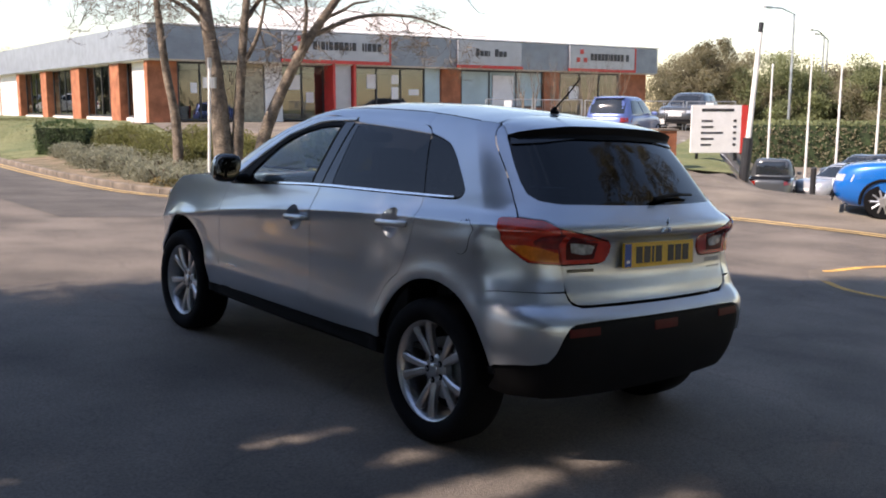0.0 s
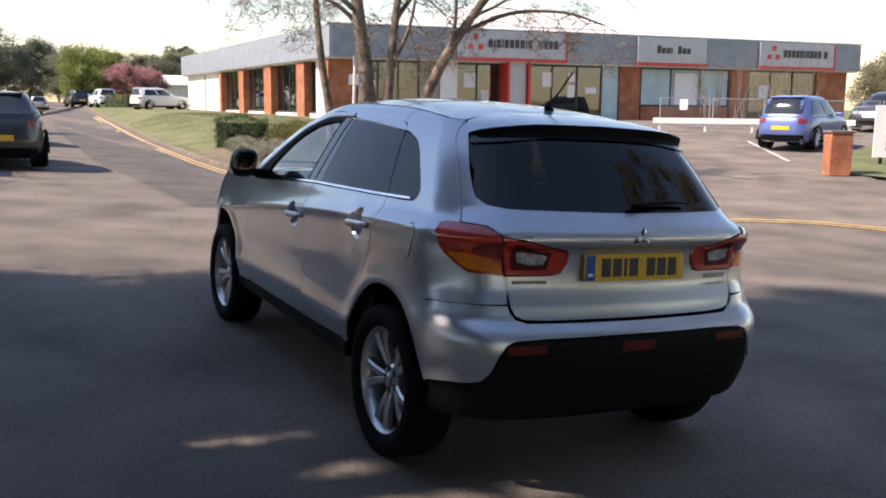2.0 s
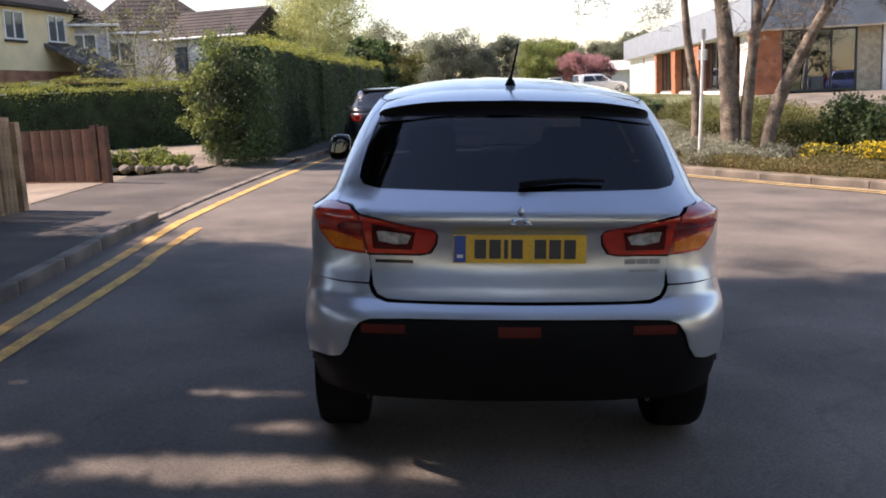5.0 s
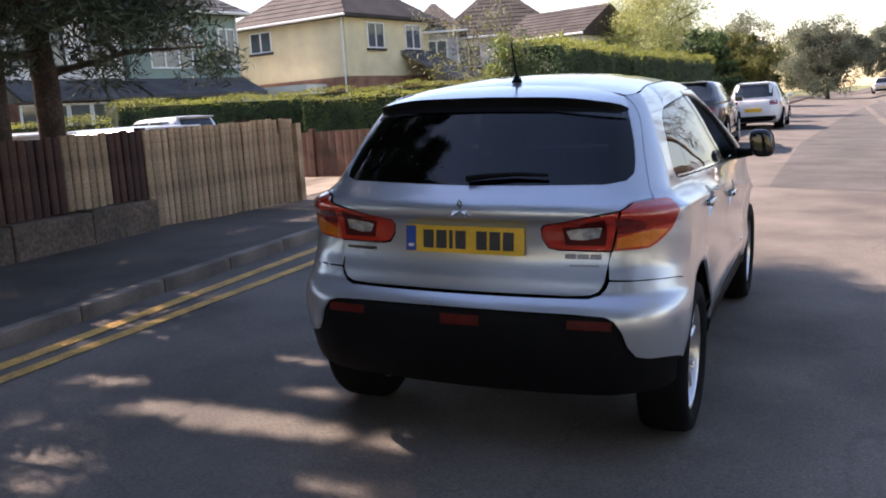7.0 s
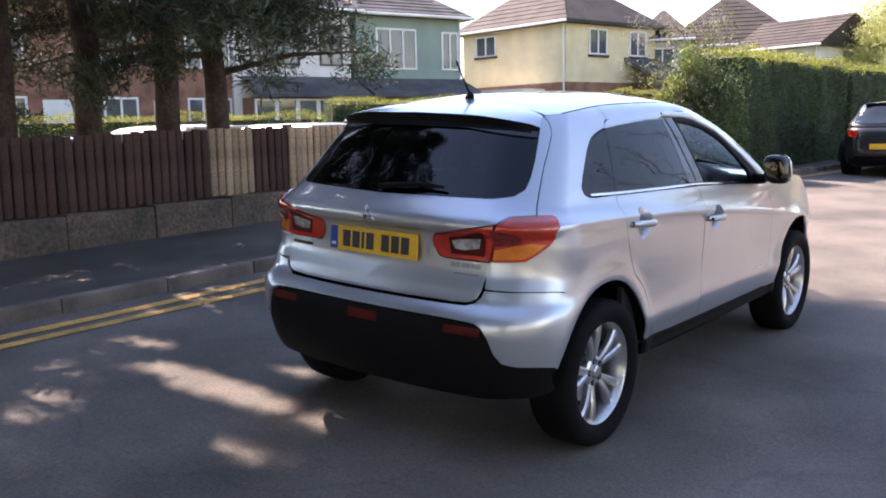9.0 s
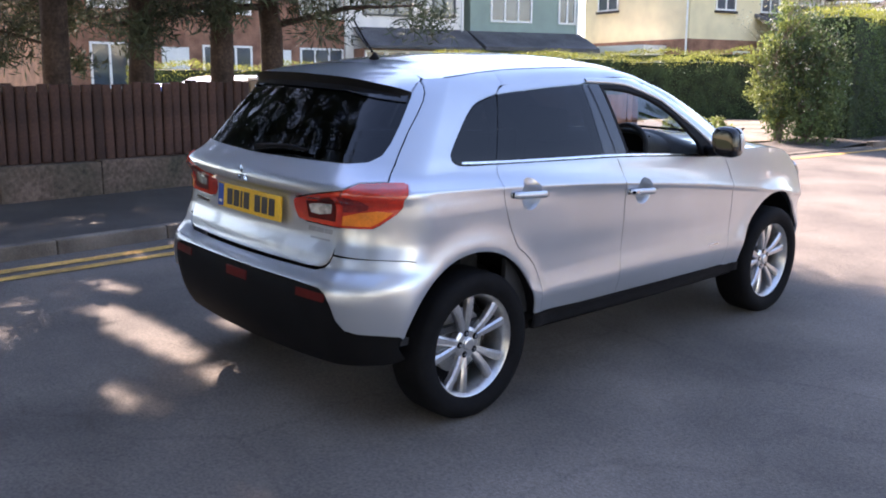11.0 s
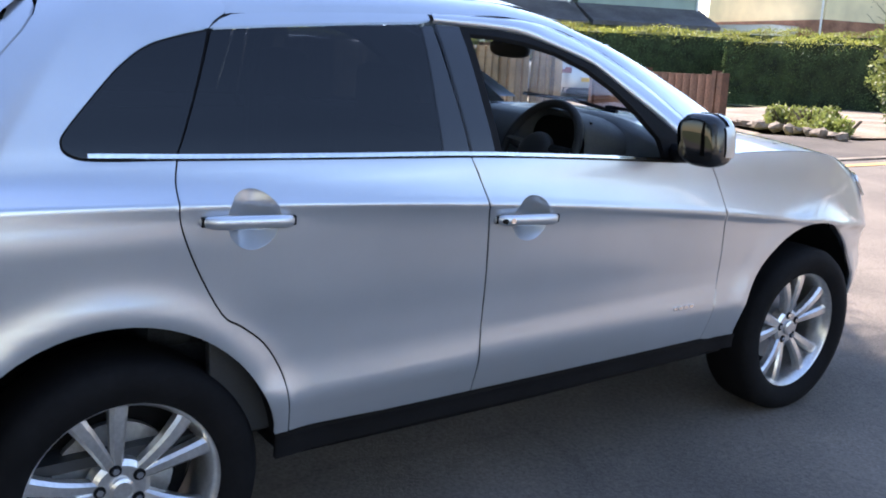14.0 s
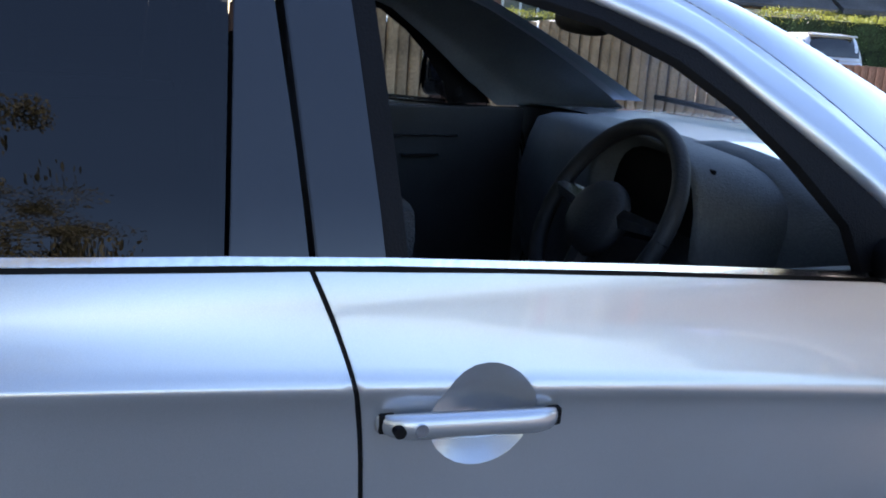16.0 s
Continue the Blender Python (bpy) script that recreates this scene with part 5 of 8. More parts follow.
fence = empty("board_fence", None, "close-boarded wooden fence of brown and tan boards along the footpath", "fence")
rng = random.Random(3)
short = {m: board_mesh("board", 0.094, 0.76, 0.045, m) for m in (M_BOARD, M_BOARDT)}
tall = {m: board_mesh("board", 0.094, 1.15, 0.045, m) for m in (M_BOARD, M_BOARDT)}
y = -14.0
while y < 6.88:
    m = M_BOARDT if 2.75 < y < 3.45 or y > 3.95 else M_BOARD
    high = y > 3.95
    z = ground_z(-5.65, y) + (0.07 if high else 0.42) + rng.uniform(-0.012, 0.012) - (0.05 if high else 0)
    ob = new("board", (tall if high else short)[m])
    ob.parent = fence
    ob.matrix_basis = pose(-5.64 + 0.1 * max(0.0, y - 5.6) + rng.uniform(-0.006, 0.006), y, z, rng.uniform(-0.7, 0.7), rng.uniform(-0.6, 0.6), rng.uniform(-4, 4))
    y += 0.108
for y0 in np.arange(-13.5, 6.9, 1.95):
    boxed("post", (-5.78, -5.69, float(y0), float(y0) + 0.09, ground_z(-5.7, y0), ground_z(-5.7, y0) + 1.2), M_BOARD, fence)
# added strips behind the boards so that the gaps between them look dark
for y0 in np.arange(-14.0, 6.0, 1.0):
    boxed("backing_board", (-5.705, -5.693, float(y0), float(y0) + 0.996, ground_z(-5.7, y0) + 0.1, ground_z(-5.7, y0 + 0.5) + 1.08), M_BOARD, fence)
for dz in (0.55, 1.05):
    boxed("rail", (-5.76, -5.707, -14, 6.2, ground_z(-5.65, 0) + dz, ground_z(-5.65, 0) + dz + 0.07), M_BOARD, fence)
boxed("post", (-5.58, -5.46, 6.92, 7.04, ground_z(-5.6, 6.9), ground_z(-5.6, 6.9) + 1.10), M_BOARDT, fence)
low = empty("low_wall", None, "low mossy brick footing under the fence", "wall", kind="structure")
for k in range(18):
    y0 = -14 + k
    boxed("coping", (-5.72, -5.5 + 0.01 * math.sin(k * 2.0), y0 + 0.004, y0 + 0.996, ground_z(-5.6, y0) - 0.05, ground_z(-5.6, y0 + 0.5) + 0.42 + 0.012 * math.sin(k * 7.0)), M_PLINTH, low, bevel=0.02)

panel = empty("fence_panel", pose(-7.55, 10.8, ground_z(-6, 9.2) - 0.03, 0, 0, -14), "short brown wooden fence panel between two drives", "fence")
me = board_mesh("board", 0.2, 0.86, 0.02, M_BOARDR)
for k in range(-9, 9):
    ob = new("board", me)
    ob.parent = panel
    ob.matrix_basis = pose(k * 0.19, 0, 0.06, 0, 0, -90)
for x in (-1.76, -0.05, 1.72):
    boxed("post", (x, x + 0.1, -0.05, 0.05, -0.1, 0.98), M_BOARDR, panel)
boxed("post", (1.86, 1.98, -0.06, 0.06, -0.1, 0.95), M_BOARDR, panel)
boxed("gravel_board", (-1.7, 1.9, -0.05, -0.022, -0.08, 0.1), M_BOARDR, panel)
tagged(sheet("garden_bed", [(-10.0, 11.9), (-6.6, 12.2), (-4.9, 12.4), (-4.6, 14.5), (-4.9, 22.0), (-6.5, 22.4), (-11.5, 20.4)], M_DRIVE, 0.045, 0.8), "bare tan earth under the garden hedge", "flower bed", kind="structure")
stones = empty("edging_stones", None, "row of rough pale edging stones by the drive", "edging stones", kind="stuff")
bm = bmesh.new()
rng = random.Random(8)
for k in range(14):
    x, y = -6.9 + k * 0.16, 12.35 - 0.02 * k + rng.uniform(-0.05, 0.05)
    bmesh.ops.create_icosphere(bm, subdivisions=1, radius=0.1, matrix=Matrix.Translation((x, y, ground_z(x, y) + 0.08)) @ Matrix.Rotation(rng.uniform(0, 6.28), 4, "Z") @ Matrix.Rotation(rng.uniform(-0.4, 0.4), 4, "X") @ Matrix.Diagonal((rng.uniform(0.8, 1.9), 1, rng.uniform(0.5, 1.1), 1)))
for v in bm.verts:
    v.co += Vector((rng.uniform(-0.02, 0.02), rng.uniform(-0.02, 0.02), rng.uniform(-0.025, 0.025)))
part("stones", bm, M_KERB, stones)

# ---- surfaces of a car body ----
def spow(v, e):
    return math.copysign(abs(v) ** e, v)


def table(x, pts):
    """Monotone cubic through (x, value) pairs."""
    xs_, ys_ = [p[0] for p in pts], [p[1] for p in pts]
    if x <= xs_[0]:
        return ys_[0]
    if x >= xs_[-1]:
        return ys_[-1]
    d = [(ys_[i + 1] - ys_[i]) / (xs_[i + 1] - xs_[i]) for i in range(len(xs_) - 1)]
    m = [d[0]] + [0.0 if d[i - 1] * d[i] <= 0 else 2 * d[i - 1] * d[i] / (d[i - 1] + d[i]) for i in range(1, len(d))] + [d[-1]]
    i = 0
    while x > xs_[i + 1]:
        i += 1
    h = xs_[i + 1] - xs_[i]
    t = (x - xs_[i]) / h
    return (1 + 2 * t) * (1 - t) ** 2 * ys_[i] + t * (1 - t) ** 2 * h * m[i] + t * t * (3 - 2 * t) * ys_[i + 1] + t * t * (t - 1) * h * m[i + 1]


def ease(a, b, x):
    t = min(1.0, max(0.0, (x - a) / (b - a)))
    return t * t * (3 - 2 * t)


class Shell:
    """Half of a car's skin: s runs from the middle of the rear round the corner, along the side and round the nose; z is height."""

    def __init__(self, W, rear, front, rr, rf, side, tail, nose, crown, crownf, reach_r, reach_f, bumps=()):
        self.W, self.rear, self.front, self.rr, self.rf = W, rear, front, rr, rf
        self.side, self.tail, self.nose, self.crown, self.crownf = side, tail, nose, crown, crownf
        self.reach_r, self.reach_f, self.bumps = reach_r, reach_f, bumps
        self.s1 = W - rr
        self.s2 = self.s1 + rr * math.pi / 2
        self.s3 = self.s2 + (front - rf) - (rear + rr)
        self.s4 = self.s3 + rf * math.pi / 2
        self.s5 = self.s4 + W - rf

    def ref(self, s):
        if s < self.s1:
            return s, self.rear
        if s < self.s2:
            a = (s - self.s1) / self.rr
            return self.s1 + self.rr * math.sin(a), self.rear + self.rr * (1 - math.cos(a))
        if s < self.s3:
            return self.W, self.rear + self.rr + s - self.s2
        if s < self.s4:
            a = (s - self.s3) / self.rf
            return self.W - self.rf * (1 - math.cos(a)), self.front - self.rf + self.rf * math.sin(a)
        return self.W - self.rf - (s - self.s4), self.front

    def __call__(self, s, z):
        if s < 0:
            p = self(-s, z)
            return Vector((-p.x, p.y, p.z))
        if s > self.s5:
            p = self(2 * self.s5 - s, z)
            return Vector((-p.x, p.y, p.z))
        X, Y = self.ref(s)
        u = X / self.W
        a = 1 - ease(self.rear + 0.02, self.rear + self.reach_r, Y)
        b = ease(self.front - self.reach_f, self.front - 0.02, Y)
        y = Y + a * (self.tail(z) + self.crown(z) * u * u) + b * (self.nose(z) - self.crownf * u * u)
        w = self.side(y, z)
        for f in self.bumps:
            w += f(y, z) * u
        return Vector((u * w, y, z))

    def normal(self, s, z, e=0.004):
        n = (self(s + e, z) - self(s - e, z)).cross(self(s, z + e) - self(s, z - e))
        return n.normalized()

    def at(self, y, z):
        """s of the side point at y."""
        lo, hi = self.s1, self.s4
        for _ in range(40):
            m = (lo + hi) / 2
            if self(m, z).y < y:
                lo = m
            else:
                hi = m
        return lo

    def atx(self, x, z):
        """s of the rear point at x."""
        lo, hi = 0.0, self.s2
        for _ in range(40):
            m = (lo + hi) / 2
            if self(m, z).x < x:
                lo = m
            else:
                hi = m
        return lo


def inset(loop, d):
    """The outline moved inwards by d."""
    area = sum(a[0] * b[1] - b[0] * a[1] for a, b in zip(loop, loop[1:] + loop[:1]))
    k = d if area > 0 else -d
    out = []
    for i, p in enumerate(loop):
        a, b = loop[i - 1], loop[(i + 1) % len(loop)]
        u, v = Vector((p[0] - a[0], p[1] - a[1], 0)).normalized(), Vector((b[0] - p[0], b[1] - p[1], 0)).normalized()
        n = Vector((-u.y - v.y, u.x + v.x, 0))
        n = n.normalized() * (k / max(0.5, math.sqrt(max(0.01, (1 + u.dot(v)) / 2))))
        out.append((p[0] + n.x, p[1] + n.y))
    return out


def ring(cx, cy, r, n=28, k=1.0):
    return [(cx + r * math.cos(2 * math.pi * i / n), cy + k * r * math.sin(2 * math.pi * i / n)) for i in range(n)]


def skin(shell, name, loop, material, parent, step=0.05, lift=0.0, mirror=0, rim=0.012, label="", holes=(), along=None):
    """The piece of a shell inside an outline in (s, z), with a turned-in rim. mirror: -1 puts it on the car's left."""
    vs, fs = fill2d(loop, step, holes, along)
    side = -1.0 if mirror < 0 else 1.0
    P, N = [], []
    for s, z in vs:
        p, n = shell(s, z), shell.normal(s, z)
        p = p + n * lift
        P.append((p.x * side, p.y, p.z))
        N.append((n.x * side, n.y, n.z))
    out = []
    for f in fs:
        a, b, c = (Vector(P[i]) for i in f[:3])
        k = (b - a).cross(c - a)
        out.append(f if k.dot(Vector(N[f[0]])) > 0 else f[::-1])
    if rim:
        count = {}
        for f in out:
            for i, j in zip(f, f[1:] + f[:1]):
                count[(i, j)] = True
        k = {}
        for i, j in list(count):
            if (j, i) not in count:
                for q in (i, j):
                    if q not in k:
                        k[q] = len(P)
                        P.append(tuple(Vector(P[q]) - Vector(N[q]) * rim))
                        N.append(N[q])
                out.append([j, i, k[i], k[j]])
    me = bpy.data.meshes.new(name)
    me.from_pydata(P, [], out)
    me.update()
    ob = link(name, me, material, parent, label, True)
    me.normals_split_custom_set_from_vertices(N)
    return ob

# ---- the silver car ----
M_PAINT = mat("silver_paint", (0.50, 0.535, 0.585), 0.30, 0.72, 0.03, 2, 0.04, 900, 0.0, coat=1.0)
M_PLASTIC = mat("black_plastic", (0.006, 0.006, 0.007), 0.65, 0, 0.1, 6, 0.05, 200, 0.15, 300, spec=0.12)
M_TYRE = mat("tyre_rubber", (0.006, 0.006, 0.007), 0.8, 0, 0.15, 8, 0.1, 60, spec=0.12)
M_ALLOY = mat("alloy_wheel", (0.62, 0.62, 0.63), 0.28, 0.85, 0.05, 6)
M_GLASSD = glass("privacy_glass", (0.022, 0.026, 0.034), 0.0, -0.01)
M_GLASSC = glass("clear_car_glass", (0.78, 0.82, 0.81), 0.0, 0.0)

SUVM = Matrix(((0.99875, 0.00045, 0.04993, 0), (0.00045, 0.99984, -0.01797, 0), (-0.04993, 0.01797, 0.99859, 0), (0, 0, 0, 1)))
suv = empty("silver_suv", SUVM, "silver compact crossover parked on the road with dark rear glass", "car")


def suv_crease(y):
    return 1.058 - 0.046 * max(-0.6, y) - 0.020 * max(-0.6, y) ** 2


def suv_side(y, z):
    """Half width of the body at a place along it and a height."""
    c = suv_crease(y)
    if 0.6 < z <= c:
        z = 0.6 + (z - 0.6) * 0.385 / (c - 0.6)
    elif c < z < 1.15:
        z = 0.985 + (z - c) * 0.165 / (1.15 - c)
    body = table(z, ((0.18, 0.80), (0.30, 0.842), (0.38, 0.845), (0.43, 0.857), (0.48, 0.8675), (0.515, 0.8735), (0.535, 0.8735), (0.57, 0.8680), (0.62, 0.8625), (0.68, 0.8615), (0.78, 0.8665), (0.86, 0.8695), (0.92, 0.8728), (0.955, 0.8778), (0.985, 0.887), (1.0, 0.8800), (1.05, 0.862), (1.10, 0.850), (1.15, 0.832), (1.25, 0.780), (1.38, 0.708), (1.46, 0.655), (1.52, 0.600), (1.56, 0.52)))
    rear = ease(-0.12, -0.48, y) * ease(0.92, 0.84, z)
    if rear > 0:
        body += rear * (table(z, ((0.18, 0.80), (0.30, 0.836), (0.40, 0.852), (0.50, 0.864), (0.60, 0.873), (0.68, 0.877), (0.74, 0.868), (0.80, 0.864), (0.86, 0.869), (0.92, 0.8752))) - body)
    body -= 0.08 * ease(0.9, -0.6, y) * ease(0.90, 1.10, z) * (1 - 0.7 * min(1.0, max(0.0, (z - 1.10) / 0.46)))
    body -= 0.10 * ease(1.6, 3.6, y) ** 2
    return body


def suv_tail(z):
    return table(z, ((0.18, 0.20), (0.30, 0.085), (0.40, 0.032), (0.48, 0.012), (0.55, 0.003), (0.61, 0.0), (0.65, 0.004), (0.68, 0.013), (0.71, 0.036), (0.74, 0.064), (0.79, 0.077), (0.815, 0.085), (0.86, 0.097), (0.92, 0.101), (0.99, 0.096), (1.015, 0.09), (1.03, 0.068), (1.05, 0.056), (1.08, 0.062), (1.11, 0.084), (1.14, 0.115), (1.16, 0.136), (1.19, 0.160), (1.25, 0.207), (1.32, 0.262), (1.38, 0.312), (1.445, 0.370), (1.50, 0.43), (1.56, 0.52)))


def suv_nose(z):
    return table(z, ((0.18, -0.12), (0.35, -0.02), (0.5, 0.0), (0.7, -0.02), (0.80, -0.055), (0.87, -0.10), (0.92, -0.155), (0.96, -0.22), (1.0, -0.31), (1.03, -0.40), (1.065, -0.55), (1.12, -0.85)))


def suv_screen(z):
    return table(z, ((1.0, 0.05), (1.1, -0.10), (1.25, -0.36), (1.4, -0.66), (1.5, -0.9), (1.56, -1.05)))


def flare(yc):
    return lambda y, z: 0.016 * math.exp(-((math.hypot(y - yc, z - 0.365) - 0.43) / 0.06) ** 2) * ease(0.2, 0.3, z)


def suv_crown(z):
    return 0.07 + 0.06 * ease(0.7, 1.15, z)


LOW = Shell(0.885, -0.735, 3.58, 0.27, 0.42, suv_side, suv_tail, suv_nose, suv_crown, 0.18, 1.1, 1.0, (flare(-0.055), flare(2.65)))
CAB = Shell(0.885, -0.735, 2.62, 0.27, 0.34, suv_side, suv_tail, suv_screen, suv_crown, 0.22, 1.1, 1.5)


def crease_line(s_):
    """Height of the side crease over the girth coordinate."""
    return suv_crease(LOW(s_, 0.98).y)


# end of surface
M_GLOSSK = mat("gloss_black_trim", (0.012, 0.014, 0.018), 0.22, 0, 0.05, 5, coat=0.4)
M_CHROME = mat("chrome", (0.75, 0.76, 0.78), 0.12, 1.0, 0.03, 6)
M_REDLENS = mat("red_lamp_lens", (0.54, 0.032, 0.012), 0.12, 0, 0.12, 9, 0.05, 60, coat=1.0)
M_AMBER = mat("amber_lamp_lens", (0.78, 0.21, 0.016), 0.12, 0, 0.12, 9, coat=1.0)
M_REFLECT = mat("dark_red_reflector", (0.085, 0.006, 0.005), 0.4, 0, 0.1, 9, spec=0.2)
M_STOPLENS = mat("dark_red_lamp_lens", (0.20, 0.012, 0.008), 0.12, 0, 0.25, 22, 0.15, 120, coat=1.0)
M_CLEARLENS = mat("clear_lamp_lens", (0.55, 0.55, 0.52), 0.1, 0.4, 0.2, 30, coat=1.0)
M_PLATEY = mat("yellow_plate", (0.80, 0.47, 0.03), 0.35, 0, 0.04, 6, coat=0.3)
M_PLATEB = mat("blue_plate_band", (0.01, 0.07, 0.35), 0.35, 0, 0.04, 6)
M_TRIMIN = mat("dark_interior_plastic", (0.02, 0.022, 0.026), 0.6, 0, 0.12, 5, 0.06, 150, 0.2, 200)
M_DASHTOP = mat("dashboard_top", (0.105, 0.118, 0.128), 0.62, 0, 0.1, 5, 0.06, 150, 0.25, 240)
M_SEAT = mat("dark_seat_cloth", (0.03, 0.032, 0.036), 0.9, 0, 0.15, 8, 0.15, 200, 0.4, 250)
M_MIRROR = mat("mirror_glass", (0.045, 0.047, 0.05), 0.02, 1.0, 0.0, 3, 0.0)


def L(*pts):
    return [(LOW.at(y, z), z) for y, z in pts]


def C(*pts):
    fine = []
    for (y0, z0), (y1, z1) in zip(pts, pts[1:]):
        fine += [(y0 + (y1 - y0) * k / 6, z0 + (z1 - z0) * k / 6) for k in range(6)]
    return [(CAB.at(y, z), z) for y, z in fine + [pts[-1]]]


def rim_z(y):
    """Height of the roof panel's edge."""
    return table(y, ((-0.09, 1.506), (0.05, 1.518), (0.12, 1.525), (0.30, 1.538), (0.48, 1.548), (0.9, 1.554), (1.3, 1.541), (1.5, 1.508), (1.72, 1.47)))


RIM_R = [(y, LOW(LOW.at(y, rim_z(y)), rim_z(y)).x - 0.002) for y in (-0.09, -0.04, 0.02, 0.08, 0.14, 0.2, 0.26, 0.32)]


def rim_x(y):
    """Half width of the roof panel."""
    return table(y, RIM_R + [(0.50, 0.556), (0.9, 0.550), (1.25, 0.54), (1.44, 0.515), (1.60, 0.46)])


def roof_z(x, y):
    zc = table(y, ((-0.04, 1.556), (0.1, 1.576), (0.5, 1.604), (0.9, 1.611), (1.3, 1.590), (1.72, 1.512)))
    zr = rim_z(y)
    groove = sum(0.004 * math.exp(-((abs(x) - g) / 0.012) ** 2) for g in (0.16, 0.34)) * ease(0.02, 0.12, y) * ease(1.6, 1.4, y)
    return zr + (zc - zr) * (1 - min(1.0, abs(x) / max(0.48, rim_x(y))) ** 2.4) - groove


def arch(yc, zc, r, a0, a1, n=26):
    return [(yc + r * math.cos(radians(a0 + (a1 - a0) * i / n)), zc + r * math.sin(radians(a0 + (a1 - a0) * i / n))) for i in range(n + 1)]


SEAM_R = smooth_line([(0.394, 0.424), (0.388, 0.52), (0.371, 0.598), (0.325, 0.68), (0.264, 0.735), (0.213, 0.775), (0.148, 0.906), (0.114, 1.012), (0.118, 1.083), (0.133, 1.144)], 4)
SEAM_B = smooth_line([(0.956, 1.124), (0.985, 1.05), (1.003, 0.985), (1.016, 0.89), (1.022, 0.70), (1.012, 0.53), (1.004, 0.408)], 4)
SEAM_F = smooth_line([(1.985, 1.058), (2.02, 1.0), (2.062, 0.90), (2.085, 0.80), (2.095, 0.68), (2.085, 0.55), (2.058, 0.40)], 4)
ARCH_R = arch(-0.055, 0.365, 0.415, 12, 166)
ARCH_F = arch(2.65, 0.365, 0.425, -6, 180)
BUMP_SEAM = [(0.612, 0.80), (0.803, 0.797), (0.907, 0.793), (0.962, 0.786)]
GATE_SIDE = [(0.858, 1.108), (0.858, 1.20), (0.868, 1.298), (0.884, 1.37), (0.892, 1.42), (0.886, 1.455), (0.868, 1.482)]
LAMP_OUT = [(0.663, 1.072), (0.700, 1.085), (0.745, 1.098), (0.858, 1.103), (0.915, 1.102), (0.936, 1.094), (0.918, 1.06), (0.848, 0.984), (0.784, 0.934), (0.758, 0.919), (0.618, 0.911), (0.632, 0.985)]
LAMP_IN = [(0.343, 1.006), (0.40, 1.016), (0.52, 1.043), (0.656, 1.070), (0.626, 0.985), (0.612, 0.911), (0.40, 0.912), (0.362, 0.920), (0.337, 0.955), (0.332, 0.99)]

WING_SIDE = L(*smooth_line([(2.02, 1.085), (2.3, 1.085), (2.6, 1.068), (2.82, 1.036), (2.98, 0.995)], 4))
WING_TOP = WING_SIDE + [(WING_SIDE[-1][0] + (LOW.s4 + 0.05 - WING_SIDE[-1][0]) * q, 0.995 - 0.095 * q ** 0.8) for q in (0.12, 0.25, 0.4, 0.55, 0.7, 0.85, 1.0)]
QUARTER = smooth_line([(0.0, 1.1455), (-0.07, 1.1495), (-0.105, 1.162), (-0.116, 1.183), (-0.10, 1.215), (0.0, 1.318), (0.05, 1.362), (0.11, 1.400), (0.19, 1.425), (0.268, 1.442)], 4)
FRAME_LINE = smooth_line([(0.262, 1.432), (0.270, 1.446), (0.295, 1.4635), (0.327, 1.4775), (0.40, 1.485), (0.65, 1.497), (0.89, 1.502)], 4)

